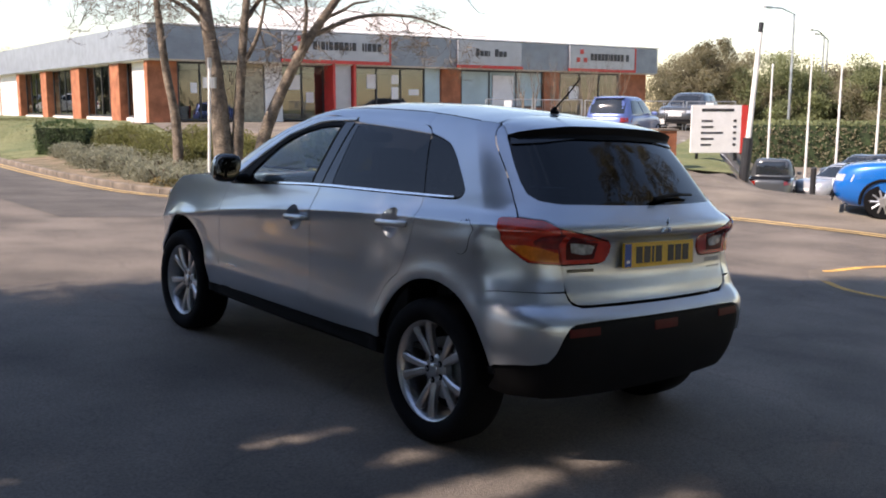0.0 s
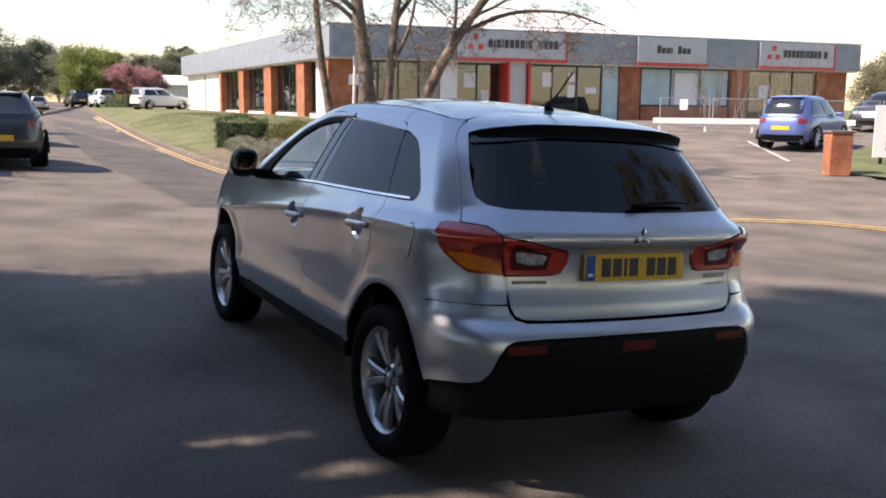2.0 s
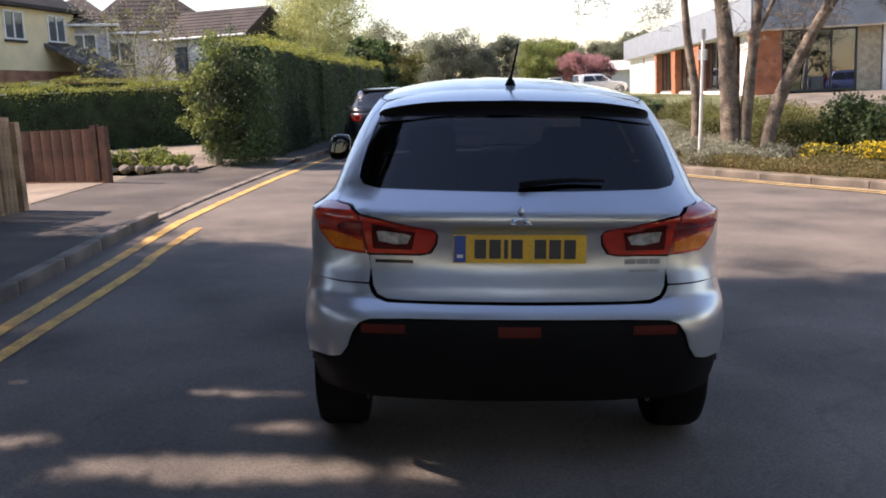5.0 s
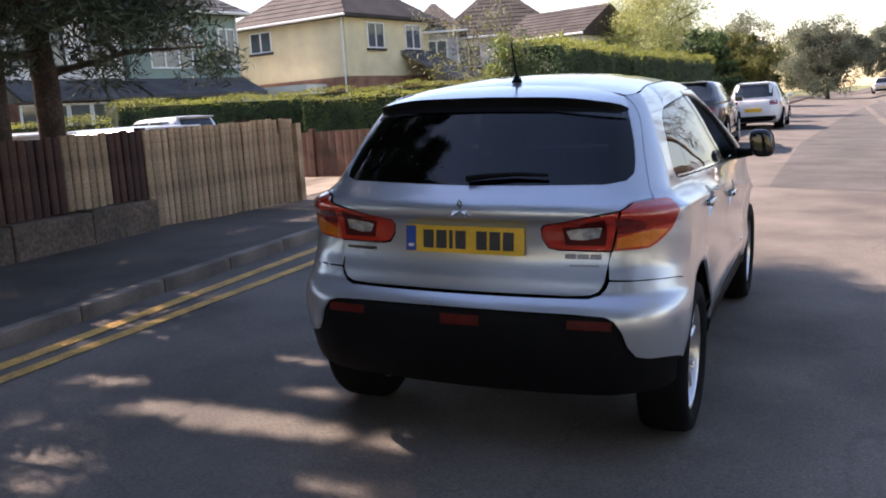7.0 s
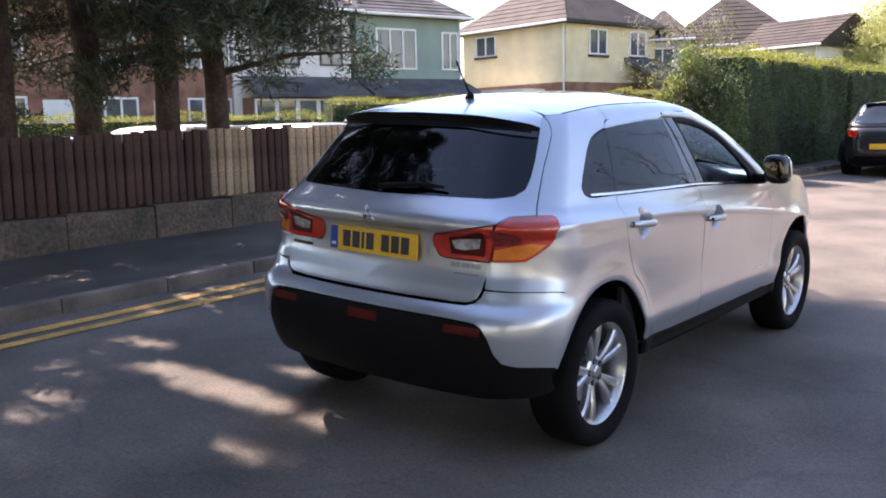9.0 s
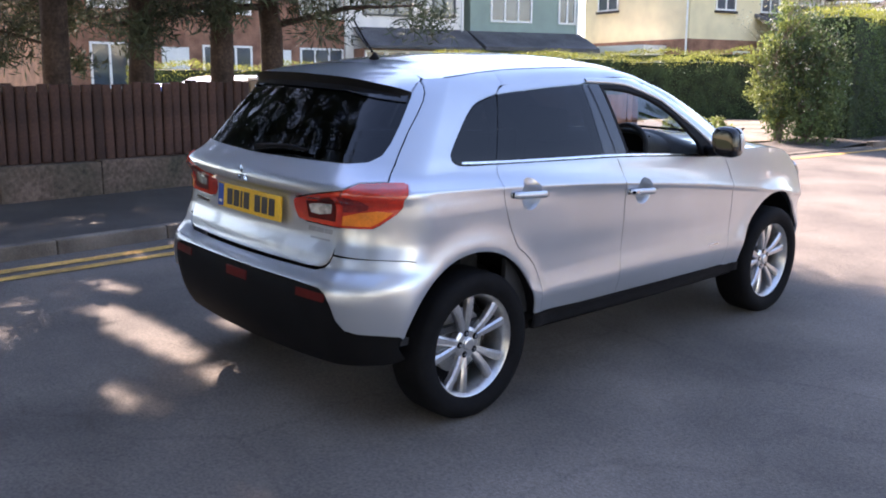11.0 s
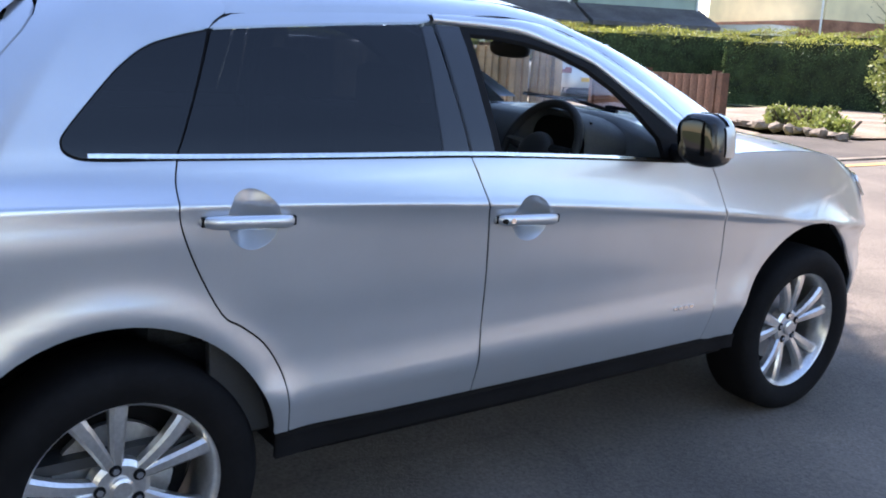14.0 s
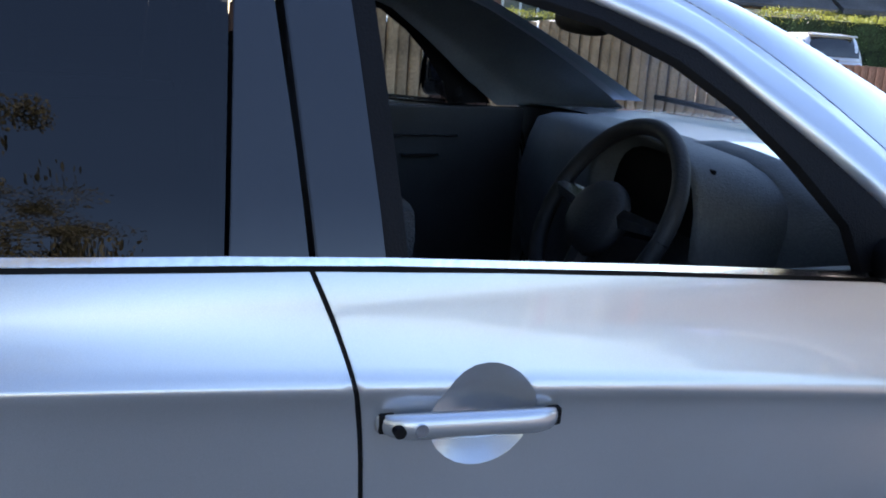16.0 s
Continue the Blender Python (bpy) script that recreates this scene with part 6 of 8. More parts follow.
for side in (1, -1):
    right = side > 0
    # rear door
    hr, hf = L((0.292, 1.003))[0], L((1.168, 0.937))[0]
    rear_door = skin(LOW, "rear_door", inset(L(*SEAM_R) + L((0.40, 1.1385), (0.70, 1.1315)) + L(*SEAM_B) + L((0.70, 0.412)), 0.003), M_PAINT, suv, 0.03, mirror=side, holes=[ring(hr[0], hr[1], 0.074)], along=crease_line)
    front_door = skin(LOW, "front_door", inset(L(*[(y + 0.001, z) for y, z in SEAM_B[::-1]]) + L((1.2, 1.1115), (1.5, 1.092), (1.75, 1.0745)) + L(*SEAM_F) + L((1.5, 0.403)), 0.003), M_PAINT, suv, 0.03, mirror=side, holes=[ring(hf[0], hf[1], 0.070)], along=crease_line)
    for door, (hs, hz), rad, hy, sgn in ((rear_door, hr, 0.074, 0.278, 1), (front_door, hf, 0.070, 1.15, 1)):
        # bowl behind the handle
        bm = bmesh.new()
        rings = []
        for k in range(6):
            q = k / 5
            rr = rad * (1.02 - q) if k < 5 else 0.0
            dep = 0.040 * (1 - (1 - q) ** 2)
            row = []
            for s_, z_ in (ring(hs, hz, rr) if k < 5 else [(hs, hz)]):
                p = LOW(s_, z_) - LOW.normal(hs, hz) * dep
                row.append(bm.verts.new((p.x * side, p.y, p.z)))
            rings.append(row)
        for a, b in zip(rings, rings[1:]):
            for i in range(len(a)):
                j = (i + 1) % len(a)
                bm.faces.new((a[i], a[j], b[j], b[i]) if len(b) > 1 else (a[i], a[j], b[0]))
        bmesh.ops.recalc_face_normals(bm, faces=bm.faces)
        part("handle_bowl", bm, M_PAINT, door, "", True)
        # grip
        bm = bmesh.new()
        n0 = LOW.normal(hs, hz)
        y0, y1 = (0.158, 0.402) if door is rear_door else (1.030, 1.272)
        slope = -0.055
        prof = []
        for i in range(15):
            q = i / 14
            y = y0 + (y1 - y0) * q
            z = hz + slope * (y - (y0 + y1) / 2)
            base = LOW(LOW.at(y, z), z)
            e = min(1.0, min(q, 1 - q) / 0.16)
            th, hh = 0.006 + 0.022 * math.sqrt(e), 0.009 + 0.008 * math.sqrt(e)
            prof.append((base, th, hh))
        loops_ = []
        for base, th, hh in prof:
            row = []
            for i in range(10):
                a = math.pi * 2 * i / 10
                cx, cz = math.cos(a), math.sin(a)
                row.append(bm.verts.new(((base.x + th * 0.62 + cx * th * 0.42) * side, base.y, base.z + cz * hh)))
            loops_.append(row)
        for a, b in zip(loops_, loops_[1:]):
            for i in range(10):
                bm.faces.new((a[i], a[(i + 1) % 10], b[(i + 1) % 10], b[i]))
        bm.faces.new(loops_[0])
        bm.faces.new(loops_[-1][::-1])
        bmesh.ops.recalc_face_normals(bm, faces=bm.faces)
        grip = part("door_handle", bm, M_PAINT, door, "", True)
        for yy in (y0 + 0.012, y1 - 0.012):
            bp = LOW(LOW.at(yy, hz), hz)
            boxed("handle_mount", (bp.x * side - 0.008, bp.x * side + 0.012 * 1, yy - 0.010, yy + 0.010, bp.z - 0.012 + slope * (yy - (y0 + y1) / 2), bp.z + 0.012 + slope * (yy - (y0 + y1) / 2)), M_PLASTIC, grip, bevel=0.004)
        if right and door is front_door:
            for dy, rk, mk in ((0.022, 0.0075, M_PLASTIC), (0.048, 0.0085, M_CHROME)):
                b0 = LOW(LOW.at(y0 + dy, hz), hz)
                part("key_lock", tube(bmesh.new(), [(b0.x + 0.02, y0 + dy, b0.z + 0.004), (b0.x + 0.031, y0 + dy, b0.z + 0.004)], rk, 12), mk, grip)
    # model badge bar on the front door
    bm = bmesh.new()
    for k in range(4):
        p = LOW(LOW.at(1.86 + k * 0.028, 0.548), 0.548)
        box(bm, p.x * side - 0.002, p.x * side + 0.0025, p.y, p.y + 0.02, 0.545, 0.557)
    part("badge", bm, M_CHROME, front_door, "small chrome badge")
    # quarter panel
    quarter = skin(LOW, "quarter_panel", inset(
        L(*[(y - 0.001, z) for y, z in SEAM_R]) + L(*QUARTER) + L((0.29, 1.462), (0.318, 1.478))
        + L((0.33, 1.50)) + L(*[(y, rim_z(y)) for y in (0.33, 0.26, 0.2, 0.14, 0.08, 0.02, -0.04, -0.085)]) + [(0.842, 1.505)] + GATE_SIDE[::-1] + LAMP_OUT[3:11] + [(0.612, 0.905), (0.606, 0.86)] + BUMP_SEAM
        + L(*[p for p in ARCH_R[::-1] if not (p[0] < -0.27 and p[1] < 0.76)]) + L((0.352, 0.424)), 0.002), M_PAINT, suv, 0.03, mirror=side, along=crease_line)
    # fuel flap on the left
    if not right:
        c = L((-0.225, 1.0))[0]
        skin(LOW, "fuel_flap_gap", ring(c[0], c[1], 0.0772, 36), M_PLASTIC, quarter, 0.02, 0.0020, side, 0.002)
        skin(LOW, "fuel_flap", ring(c[0], c[1], 0.0755, 36), M_PAINT, quarter, 0.02, 0.0030, side, 0.001)
    # front wing with the side of the front bumper
    skin(LOW, "front_wing", inset(L(*[(y + 0.001, z) for y, z in SEAM_F[::-1]]) + WING_TOP + [(LOW.s4 + 0.05, 0.52), (LOW.s4 - 0.03, 0.40), (LOW.at(3.22, 0.31), 0.31)] + L(*ARCH_F[1:]) , 0.002), M_PAINT, suv, 0.035, mirror=side, along=crease_line)
    skin(LOW, "front_bumper", [(LOW.s4 + 0.056, 0.52), (LOW.s5, 0.52), (LOW.s5, 0.90), (LOW.s4 + 0.056, 0.90)], M_PAINT, suv, 0.05, mirror=side)
    skin(LOW, "lower_grille", [(LOW.s4 - 0.022, 0.397), (LOW.s4 + 0.056, 0.514), (LOW.s5, 0.514), (LOW.s5, 0.25), (LOW.at(3.25, 0.27), 0.27), (LOW.at(3.24, 0.30), 0.305)], M_PLASTIC, suv, 0.05, mirror=side)
    hs = LOW.s4 - 0.50
    skin(LOW, "headlamp", [(hs, 0.915), (hs + 0.10, 0.928), (hs + 0.30, 0.915), (hs + 0.50, 0.875), (hs + 0.50, 0.80), (hs + 0.28, 0.785), (hs + 0.08, 0.84)], M_CLEARLENS, suv, 0.03, 0.010, side, 0.006, "clear wraparound headlamp")
    # sills
    skin(LOW, "sill", L((0.36, 0.415), (1.0, 0.399), (2.06, 0.39), (2.235, 0.40), (2.235, 0.345), (0.36, 0.35)), M_PLASTIC, suv, 0.05, 0.006, side, 0.02, "black plastic sill")
    bm = bmesh.new()
    tube(bm, [(0.815 * side, 0.40, 0.352), (0.822 * side, 1.2, 0.345), (0.818 * side, 2.2, 0.345)], 0.024, 10)
    part("sill_edge", bm, M_PLASTIC, suv, "", True)
    # glass and trims
    pane = inset(L((0.132, 1.1465)) + L(*QUARTER), 0.005)
    quarter_glass = skin(LOW, "quarter_window", pane, M_GLASSD, suv, 0.03, -0.002, side, 0.004)
    skin(LOW, "window_seal", inset(pane, -0.012), M_PLASTIC, quarter_glass, 0.02, -0.009, side, 0, "", [inset(pane, 0.012)])
    for line, at in ((SEAM_R, rear_door), (SEAM_B, rear_door), (SEAM_F, front_door), (FRAME_LINE, rear_door)):
        skin(LOW, "door_seal", L(*strip(line, 0.018)), M_PLASTIC, at, 0.02, -0.0045, side, 0)
    skin(LOW, "rear_door_window", inset(L((0.138, 1.156), (0.5, 1.145), (0.862, 1.136), (0.892, 1.472), (0.68, 1.464), (0.472, 1.452), (0.272, 1.437)), 0.001), M_GLASSD, rear_door, 0.05, -0.002, side, 0.004)
    skin(LOW, "pillar_trim", inset(L((0.866, 1.136), (0.957, 1.131), (0.951, 1.25), (0.943, 1.36), (0.936, 1.474), (0.896, 1.470)), 0.002), M_GLOSSK, rear_door, 0.05, -0.002, side)
    skin(CAB, "pillar_trim", inset(C((1.046, 1.127), (1.030, 1.474)) + C((0.946, 1.476), (0.963, 1.131)), 0.002), M_GLOSSK, front_door, 0.05, 0.0, side)
    skin(LOW, "window_frame", inset(L((0.268, 1.442), (0.472, 1.456), (0.68, 1.468), (0.893, 1.478), (0.935, 1.486), (0.935, 1.503), (0.65, 1.497), (0.40, 1.485), (0.335, 1.478), (0.30, 1.465)), 0.0015), M_PAINT, rear_door, 0.03, 0.0, side)
    inner_edge = smooth_line([tuple(CAB(CAB.at(y, z), z)) for y, z in ((0.945, 1.484), (1.032, 1.480), (1.16, 1.474), (1.277, 1.460), (1.40, 1.424), (1.523, 1.380), (1.63, 1.308), (1.722, 1.243), (1.86, 1.135), (1.93, 1.086))], 4)
    outer_edge = smooth_line([tuple(CAB(CAB.at(y, z), z)) for y, z in ((0.945, 1.504), (1.08, 1.505), (1.2, 1.503), (1.31, 1.496), (1.44, 1.474), (1.57, 1.427), (1.68, 1.364), (1.80, 1.274), (1.93, 1.164), (2.005, 1.09))], 4)
    verts, faces = [], []
    for a, b in zip(inner_edge, outer_edge):
        for q in (-0.12, 0.0, 0.33, 0.67, 1.0, 1.06):
            p = Vector(a).lerp(Vector(b), min(1.0, max(0.0, q))) + Vector((0.8, 0.0, 0.6)) * (0.02 * q * (1 - q) if 0 <= q <= 1 else -0.012)
            verts.append((p.x * side, p.y, p.z))
    for i in range(len(inner_edge) - 1):
        for k in range(5):
            q = i * 6 + k
            faces.append((q, q + 6, q + 7, q + 1) if right else (q, q + 1, q + 7, q + 6))
    pydata("window_frame", verts, faces, M_PAINT, front_door, "", True)
    skin(CAB, "window_seal", C((1.046, 1.129), (1.03, 1.474), (1.16, 1.470), (1.277, 1.456), (1.40, 1.420), (1.523, 1.376), (1.63, 1.304), (1.722, 1.239), (1.86, 1.131), (1.90, 1.086), (1.76, 1.083), (1.755, 1.095), (1.735, 1.15), (1.66, 1.235), (1.58, 1.305), (1.49, 1.362), (1.38, 1.408), (1.26, 1.437), (1.16, 1.450), (1.06, 1.455), (1.066, 1.3), (1.072, 1.128)), M_PLASTIC, front_door, 0.02, -0.004, side, 0.02, "black window seal")
    if not right:
        skin(CAB, "front_door_window", C((1.05, 1.125), (1.4, 1.105), (1.76, 1.085), (1.60, 1.30), (1.40, 1.41), (1.277, 1.448), (1.16, 1.462), (1.035, 1.468)), M_GLASSC, front_door, 0.06, -0.012, side, 0)
    BELT = [(-0.062, 1.163), (0.14, 1.156), (0.5, 1.148), (0.86, 1.140), (1.05, 1.132), (1.4, 1.111), (1.76, 1.086)]
    skin(LOW, "window_chrome", L(*BELT) + L(*[(y, z - 0.0085) for y, z in BELT[::-1]]), M_CHROME, suv, 0.03, 0.004, side, 0.006, "thin chrome strip under the windows")
    skin(LOW, "belt_seal", L(*[(y, z - 0.009) for y, z in BELT]) + L((1.97, 1.068), (1.97, 1.058)) + L(*[(y, z - 0.015) for y, z in BELT[::-1]]), M_PLASTIC, suv, 0.03, -0.001, side, 0.006)
    # side of the roof and the windscreen pillar
    low_edge = smooth_line([tuple(CAB(CAB.at(y, z), z)) for y, z in ((0.320, 1.478), (0.40, 1.482), (0.65, 1.494), (0.945, 1.501), (1.08, 1.504), (1.236, 1.505), (1.42, 1.481), (1.56, 1.435), (1.68, 1.368), (1.80, 1.278), (1.93, 1.168), (2.01, 1.092))], 4)
    top_edge = smooth_line([(rim_x(y), y, roof_z(rim_x(y), y)) for y in (0.315, 0.45, 0.68, 0.945, 1.10, 1.25)] + [ (0.533, 1.42, 1.519), (0.556, 1.54, 1.480), (0.592, 1.718, 1.42), (0.622, 1.953, 1.32), (0.648, 2.158, 1.22), (0.660, 2.345, 1.12)], 4)
    verts, faces = [], []
    for a, b in zip(low_edge, top_edge):
        for k in range(7):
            q = k / 6
            p = Vector(a).lerp(Vector(b), q) + Vector((0.75, 0.1, 0.65)) * (0.036 * q * (1 - q) - (0.003 if a == low_edge[0] else 0.0))
            verts.append((p.x * side, p.y, p.z))
    for i in range(len(low_edge) - 1):
        for k in range(6):
            q = i * 7 + k
            faces.append((q, q + 7, q + 8, q + 1) if right else (q, q + 1, q + 8, q + 7))
    pydata("side_rail", verts, faces, M_PAINT, suv, "", True)
    # wheel housings
    for yc, r in ((-0.055, 0.418), (2.65, 0.428)):
        bm = bmesh.new()
        rows = []
        for q in arch(yc, 0.365, r + 0.005, 12 if yc > 1 else 6, 178 if yc > 1 else 170, 24):
            rows.append([bm.verts.new((x * side, q[0], q[1])) for x in (0.42, 0.852 if yc < 1 else 0.79)])
        for a, b in zip(rows, rows[1:]):
            bm.faces.new((a[0], a[1], b[1], b[0]))
        part("wheel_arch_liner", bm, M_PLASTIC, suv, "black arch liner")
        boxed("arch_wall", ((0.40 if right else -0.42), (0.42 if right else -0.40), yc - 0.42, yc + 0.42, 0.36, 0.80), M_PLASTIC, suv)
    # door mirror
    mir = empty("door_mirror")
    mir.parent = suv
    bm = bmesh.new()
    for z0, z1, k in ((1.085, 1.245, 1.0),):
        bmesh.ops.create_uvsphere(bm, u_segments=28, v_segments=18, radius=1.0)
        for v in bm.verts:
            c = v.co
            f = (abs(c.x) ** 3.2 + abs(c.y) ** 3.2 + abs(c.z) ** 3.2) ** (-1 / 3.2)
            c *= f
            if c.y < 0:
                c.y *= 0.5
            v.co = Vector(((0.985 + c.x * 0.068 - 0.012 * c.z) * side, 1.765 + c.y * 0.078 + c.x * 0.02, 1.164 + c.z * 0.083))
    if right is False:
        bmesh.ops.reverse_faces(bm, faces=bm.faces)
    part("mirror_shell", bm, M_GLOSSK, mir, "", True)
    bm = bmesh.new()
    bmesh.ops.create_uvsphere(bm, u_segments=28, v_segments=18, radius=1.0)
    for v in bm.verts:
        c = v.co
        f = (abs(c.x) ** 3.2 + abs(c.y) ** 3.2 + abs(c.z) ** 3.2) ** (-1 / 3.2)
        c *= f
        v.co = Vector(((0.987 + c.x * 0.0705 - 0.012 * c.z) * side, 1.767 + c.y * 0.0805 + c.x * 0.02, 1.166 + c.z * 0.0845))
    bmesh.ops.delete(bm, geom=[v for v in bm.verts if v.co.y < 1.785 or v.co.z < 1.112], context="VERTS")
    if right is False:
        bmesh.ops.reverse_faces(bm, faces=bm.faces)
    part("mirror_cap", bm, M_PAINT, mir, "silver mirror cap", True)
    bm = bmesh.new()
    bmesh.ops.create_uvsphere(bm, u_segments=28, v_segments=14, radius=1.0)
    for v in bm.verts:
        c = v.co
        c *= (abs(c.x) ** 3.2 + abs(c.z) ** 3.2 + abs(c.y) ** 3.2) ** (-1 / 3.2)
        v.co = Vector(((0.985 + c.x * 0.056 - 0.012 * c.z) * side, 1.7245 + c.y * 0.004 + c.x * 0.020, 1.164 + c.z * 0.070))
    if not right:
        bmesh.ops.reverse_faces(bm, faces=bm.faces)
    part("mirror_glass", bm, M_MIRROR, mir, "", True)
    part("mirror_arm", tube(bmesh.new(), [(0.84 * side, 1.81, 1.098), (0.90 * side, 1.79, 1.105), (0.95 * side, 1.77, 1.115)], [0.035, 0.026, 0.022], 10), M_PLASTIC, mir, "", True)

# tailgate, all in one piece across the car
half = [(0.45, 0.738), (0.535, 0.742), (0.572, 0.757), (0.592, 0.79), (0.604, 0.86), (0.608, 0.905), (0.40, 0.906), (0.355, 0.915), (0.33, 0.952), (0.325, 0.992), (0.342, 1.012), (0.40, 1.022), (0.52, 1.049), (0.655, 1.077), (0.70, 1.091), (0.745, 1.104), (0.853, 1.109), (0.853, 1.20), (0.863, 1.298), (0.879, 1.37), (0.887, 1.42), (0.881, 1.453), (0.863, 1.480), (0.838, 1.497)]
loop = [(-s_, z_) for s_, z_ in half[::-1]] + [(0.0, 0.737)] + half + [(0.4, 1.482), (0.0, 1.498), (-0.4, 1.482)]
ghalf = [(0.40, 1.164), (0.66, 1.166), (0.750, 1.176), (0.794, 1.202), (0.812, 1.25), (0.822, 1.32), (0.826, 1.40), (0.828, 1.44), (0.815, 1.468)]
gl = [(0.0, 1.161)] + ghalf + [(0.4, 1.477), (0.0, 1.493), (-0.4, 1.477)] + [(-s_, z_) for s_, z_ in ghalf[::-1]]
tailgate = skin(LOW, "tailgate", loop, M_PAINT, suv, 0.025, holes=[gl])
skin(LOW, "rear_window", inset(gl, 0.001), M_GLASSD, tailgate, 0.05, -0.004, 1, 0.004)
for side in (1, -1):
    lamp_o = skin(LOW, "tail_lamp", inset(LAMP_OUT, 0.002), M_REDLENS, suv, 0.02, 0.006, side, 0.012, "red and amber wraparound tail lamp")
    skin(LOW, "indicator_lens", inset([(0.628, 0.965), (0.70, 0.985), (0.77, 0.998), (0.840, 0.992), (0.782, 0.942), (0.754, 0.926), (0.626, 0.918)], 0.004), M_AMBER, lamp_o, 0.02, 0.0085, side, 0.003, "amber indicator lens")
    skin(LOW, "stop_lens", inset([(0.630, 0.975), (0.70, 0.982), (0.738, 0.992), (0.752, 1.018), (0.735, 1.040), (0.690, 1.048), (0.632, 1.050)], 0.003), M_STOPLENS, lamp_o, 0.02, 0.0085, side, 0.003, "dark red stop lamp lens")
    lamp_i = skin(LOW, "tail_lamp_inner", inset(LAMP_IN, 0.002), M_REDLENS, tailgate, 0.02, 0.006, side, 0.012, "red inner tail lamp")
    skin(LOW, "lamp_surround", inset([(0.415, 1.005), (0.60, 1.045), (0.592, 0.93), (0.43, 0.93)], 0.002), M_REFLECT, lamp_i, 0.02, 0.008, side, 0.003)
    skin(LOW, "reversing_lens", [(0.435, 0.988), (0.46, 0.996), (0.575, 1.01), (0.565, 0.965), (0.50, 0.953), (0.45, 0.956)], M_CLEARLENS, lamp_i, 0.02, 0.0095, side, 0.003, "clear reversing lamp lens")
# number plate: yellow with blue band, characters as plain bars
def on_gate(s_, z_, lift=0.0):
    p, n = LOW(s_, z_), LOW.normal(s_, z_)
    return p + n * lift


pc = on_gate(0.0, 0.942)
plate_m = pose(0, pc.y - 0.012, 0.942, -4.0, 0, 0)
plate = boxed("number_plate", (-0.262, 0.262, -0.008, 0.004, -0.0565, 0.0565), M_PLATEY, tailgate, "yellow number plate with a blue band", 0.002)
plate.matrix_basis = plate_m
boxed("plate_band", (-0.258, -0.212, -0.0095, -0.0075, -0.0525, 0.0525), M_PLATEB, plate)
boxed("plate_mark", (-0.247, -0.223, -0.0105, -0.0094, -0.035, -0.022), M_PAPER, plate)
x = -0.178
for k in range(7):
    w = 0.016 if k == 2 else 0.046
    boxed("plate_character_bar", (x, x + w, -0.0098, -0.0078, -0.038, 0.038), M_LETTER, plate)
    x += w + 0.012 + (0.034 if k == 3 else 0)
# emblem: three plain chrome lozenges
bm = bmesh.new()
for a in (90, 210, 330):
    c, s_ = math.cos(radians(a)), math.sin(radians(a))
    for k in (0,):
        base_ = [(c * 0.003, s_ * 0.003), (c * 0.026 - s_ * 0.0145, s_ * 0.026 + c * 0.0145), (c * 0.05, s_ * 0.05), (c * 0.026 + s_ * 0.0145, s_ * 0.026 - c * 0.0145)]
        lo = [bm.verts.new((x, 0, z)) for x, z in base_]
        mid = bm.verts.new((c * 0.026, -0.009, s_ * 0.026))
        for i in range(4):
            bm.faces.new((lo[i], lo[(i + 1) % 4], mid))
bmesh.ops.recalc_face_normals(bm, faces=bm.faces)
emblem = part("emblem", bm, M_CHROME, tailgate, "chrome emblem")
ep = on_gate(0.0, 1.062, 0.004)
emblem.matrix_basis = pose(0, ep.y, 1.068, 4, 0, 0)
# badge bars
M_BADGE = mat("dull_grey_badge", (0.30, 0.31, 0.33), 0.45, 0.2, 0.05, 6)
for s0, z0, n_, w_, h_, m_ in ((-0.585, 0.876, 1, 0.155, 0.014, M_GLOSSK), (0.43, 0.876, 3, 0.045, 0.02, M_BADGE), (0.45, 0.846, 1, 0.12, 0.008, M_BADGE)):
    for k in range(n_):
        p0 = s0 + k * (w_ + 0.006)
        skin(LOW, "badge", [(p0, z0), (p0 + w_, z0), (p0 + w_, z0 + h_), (p0, z0 + h_)], m_, tailgate, 0.05, 0.003, 1, 0.003, "dark badge bar" if m_ is M_GLOSSK else "grey badge bar")
skin(LOW, "glass_header", [(0.815, 1.412), (0.4, 1.450), (0.0, 1.470), (-0.4, 1.450), (-0.815, 1.412), (-0.812, 1.440), (-0.4, 1.484), (0.0, 1.500), (0.4, 1.484), (0.812, 1.440)], M_GLOSSK, tailgate, 0.04, 0.004, 1, 0.004)
# rear wiper
wp = [on_gate(q, z_, 0.02) for q, z_ in ((0.0, 1.176), (0.10, 1.188), (0.24, 1.196), (0.40, 1.192))]
part("rear_wiper", tube(bmesh.new(), [tuple(p) for p in wp], [0.014, 0.011, 0.009, 0.006], 8), M_PLASTIC, tailgate, "black rear wiper", True)
# rear bumper
bl = [p for p in ARCH_R if p[0] < -0.25 and p[1] < 0.757]
low_ = [(0.95, 0.478), (0.87, 0.487), (0.79, 0.492), (0.735, 0.505), (0.700, 0.545), (0.672, 0.610), (0.640, 0.652), (0.60, 0.668), (0.45, 0.673)]
edge_ = [(0.30, 0.725), (0.53, 0.728), (0.575, 0.742), (0.600, 0.765), (0.612, 0.795)] + BUMP_SEAM[1:] + L((-0.25, 0.757)) + L(*bl) + low_
loop = [(0.0, 0.724)] + edge_ + [(0.0, 0.674)] + [(-s_, z_) for s_, z_ in edge_[::-1]]
bumper = skin(LOW, "rear_bumper", inset(loop, 0.002), M_PAINT, suv, 0.025)
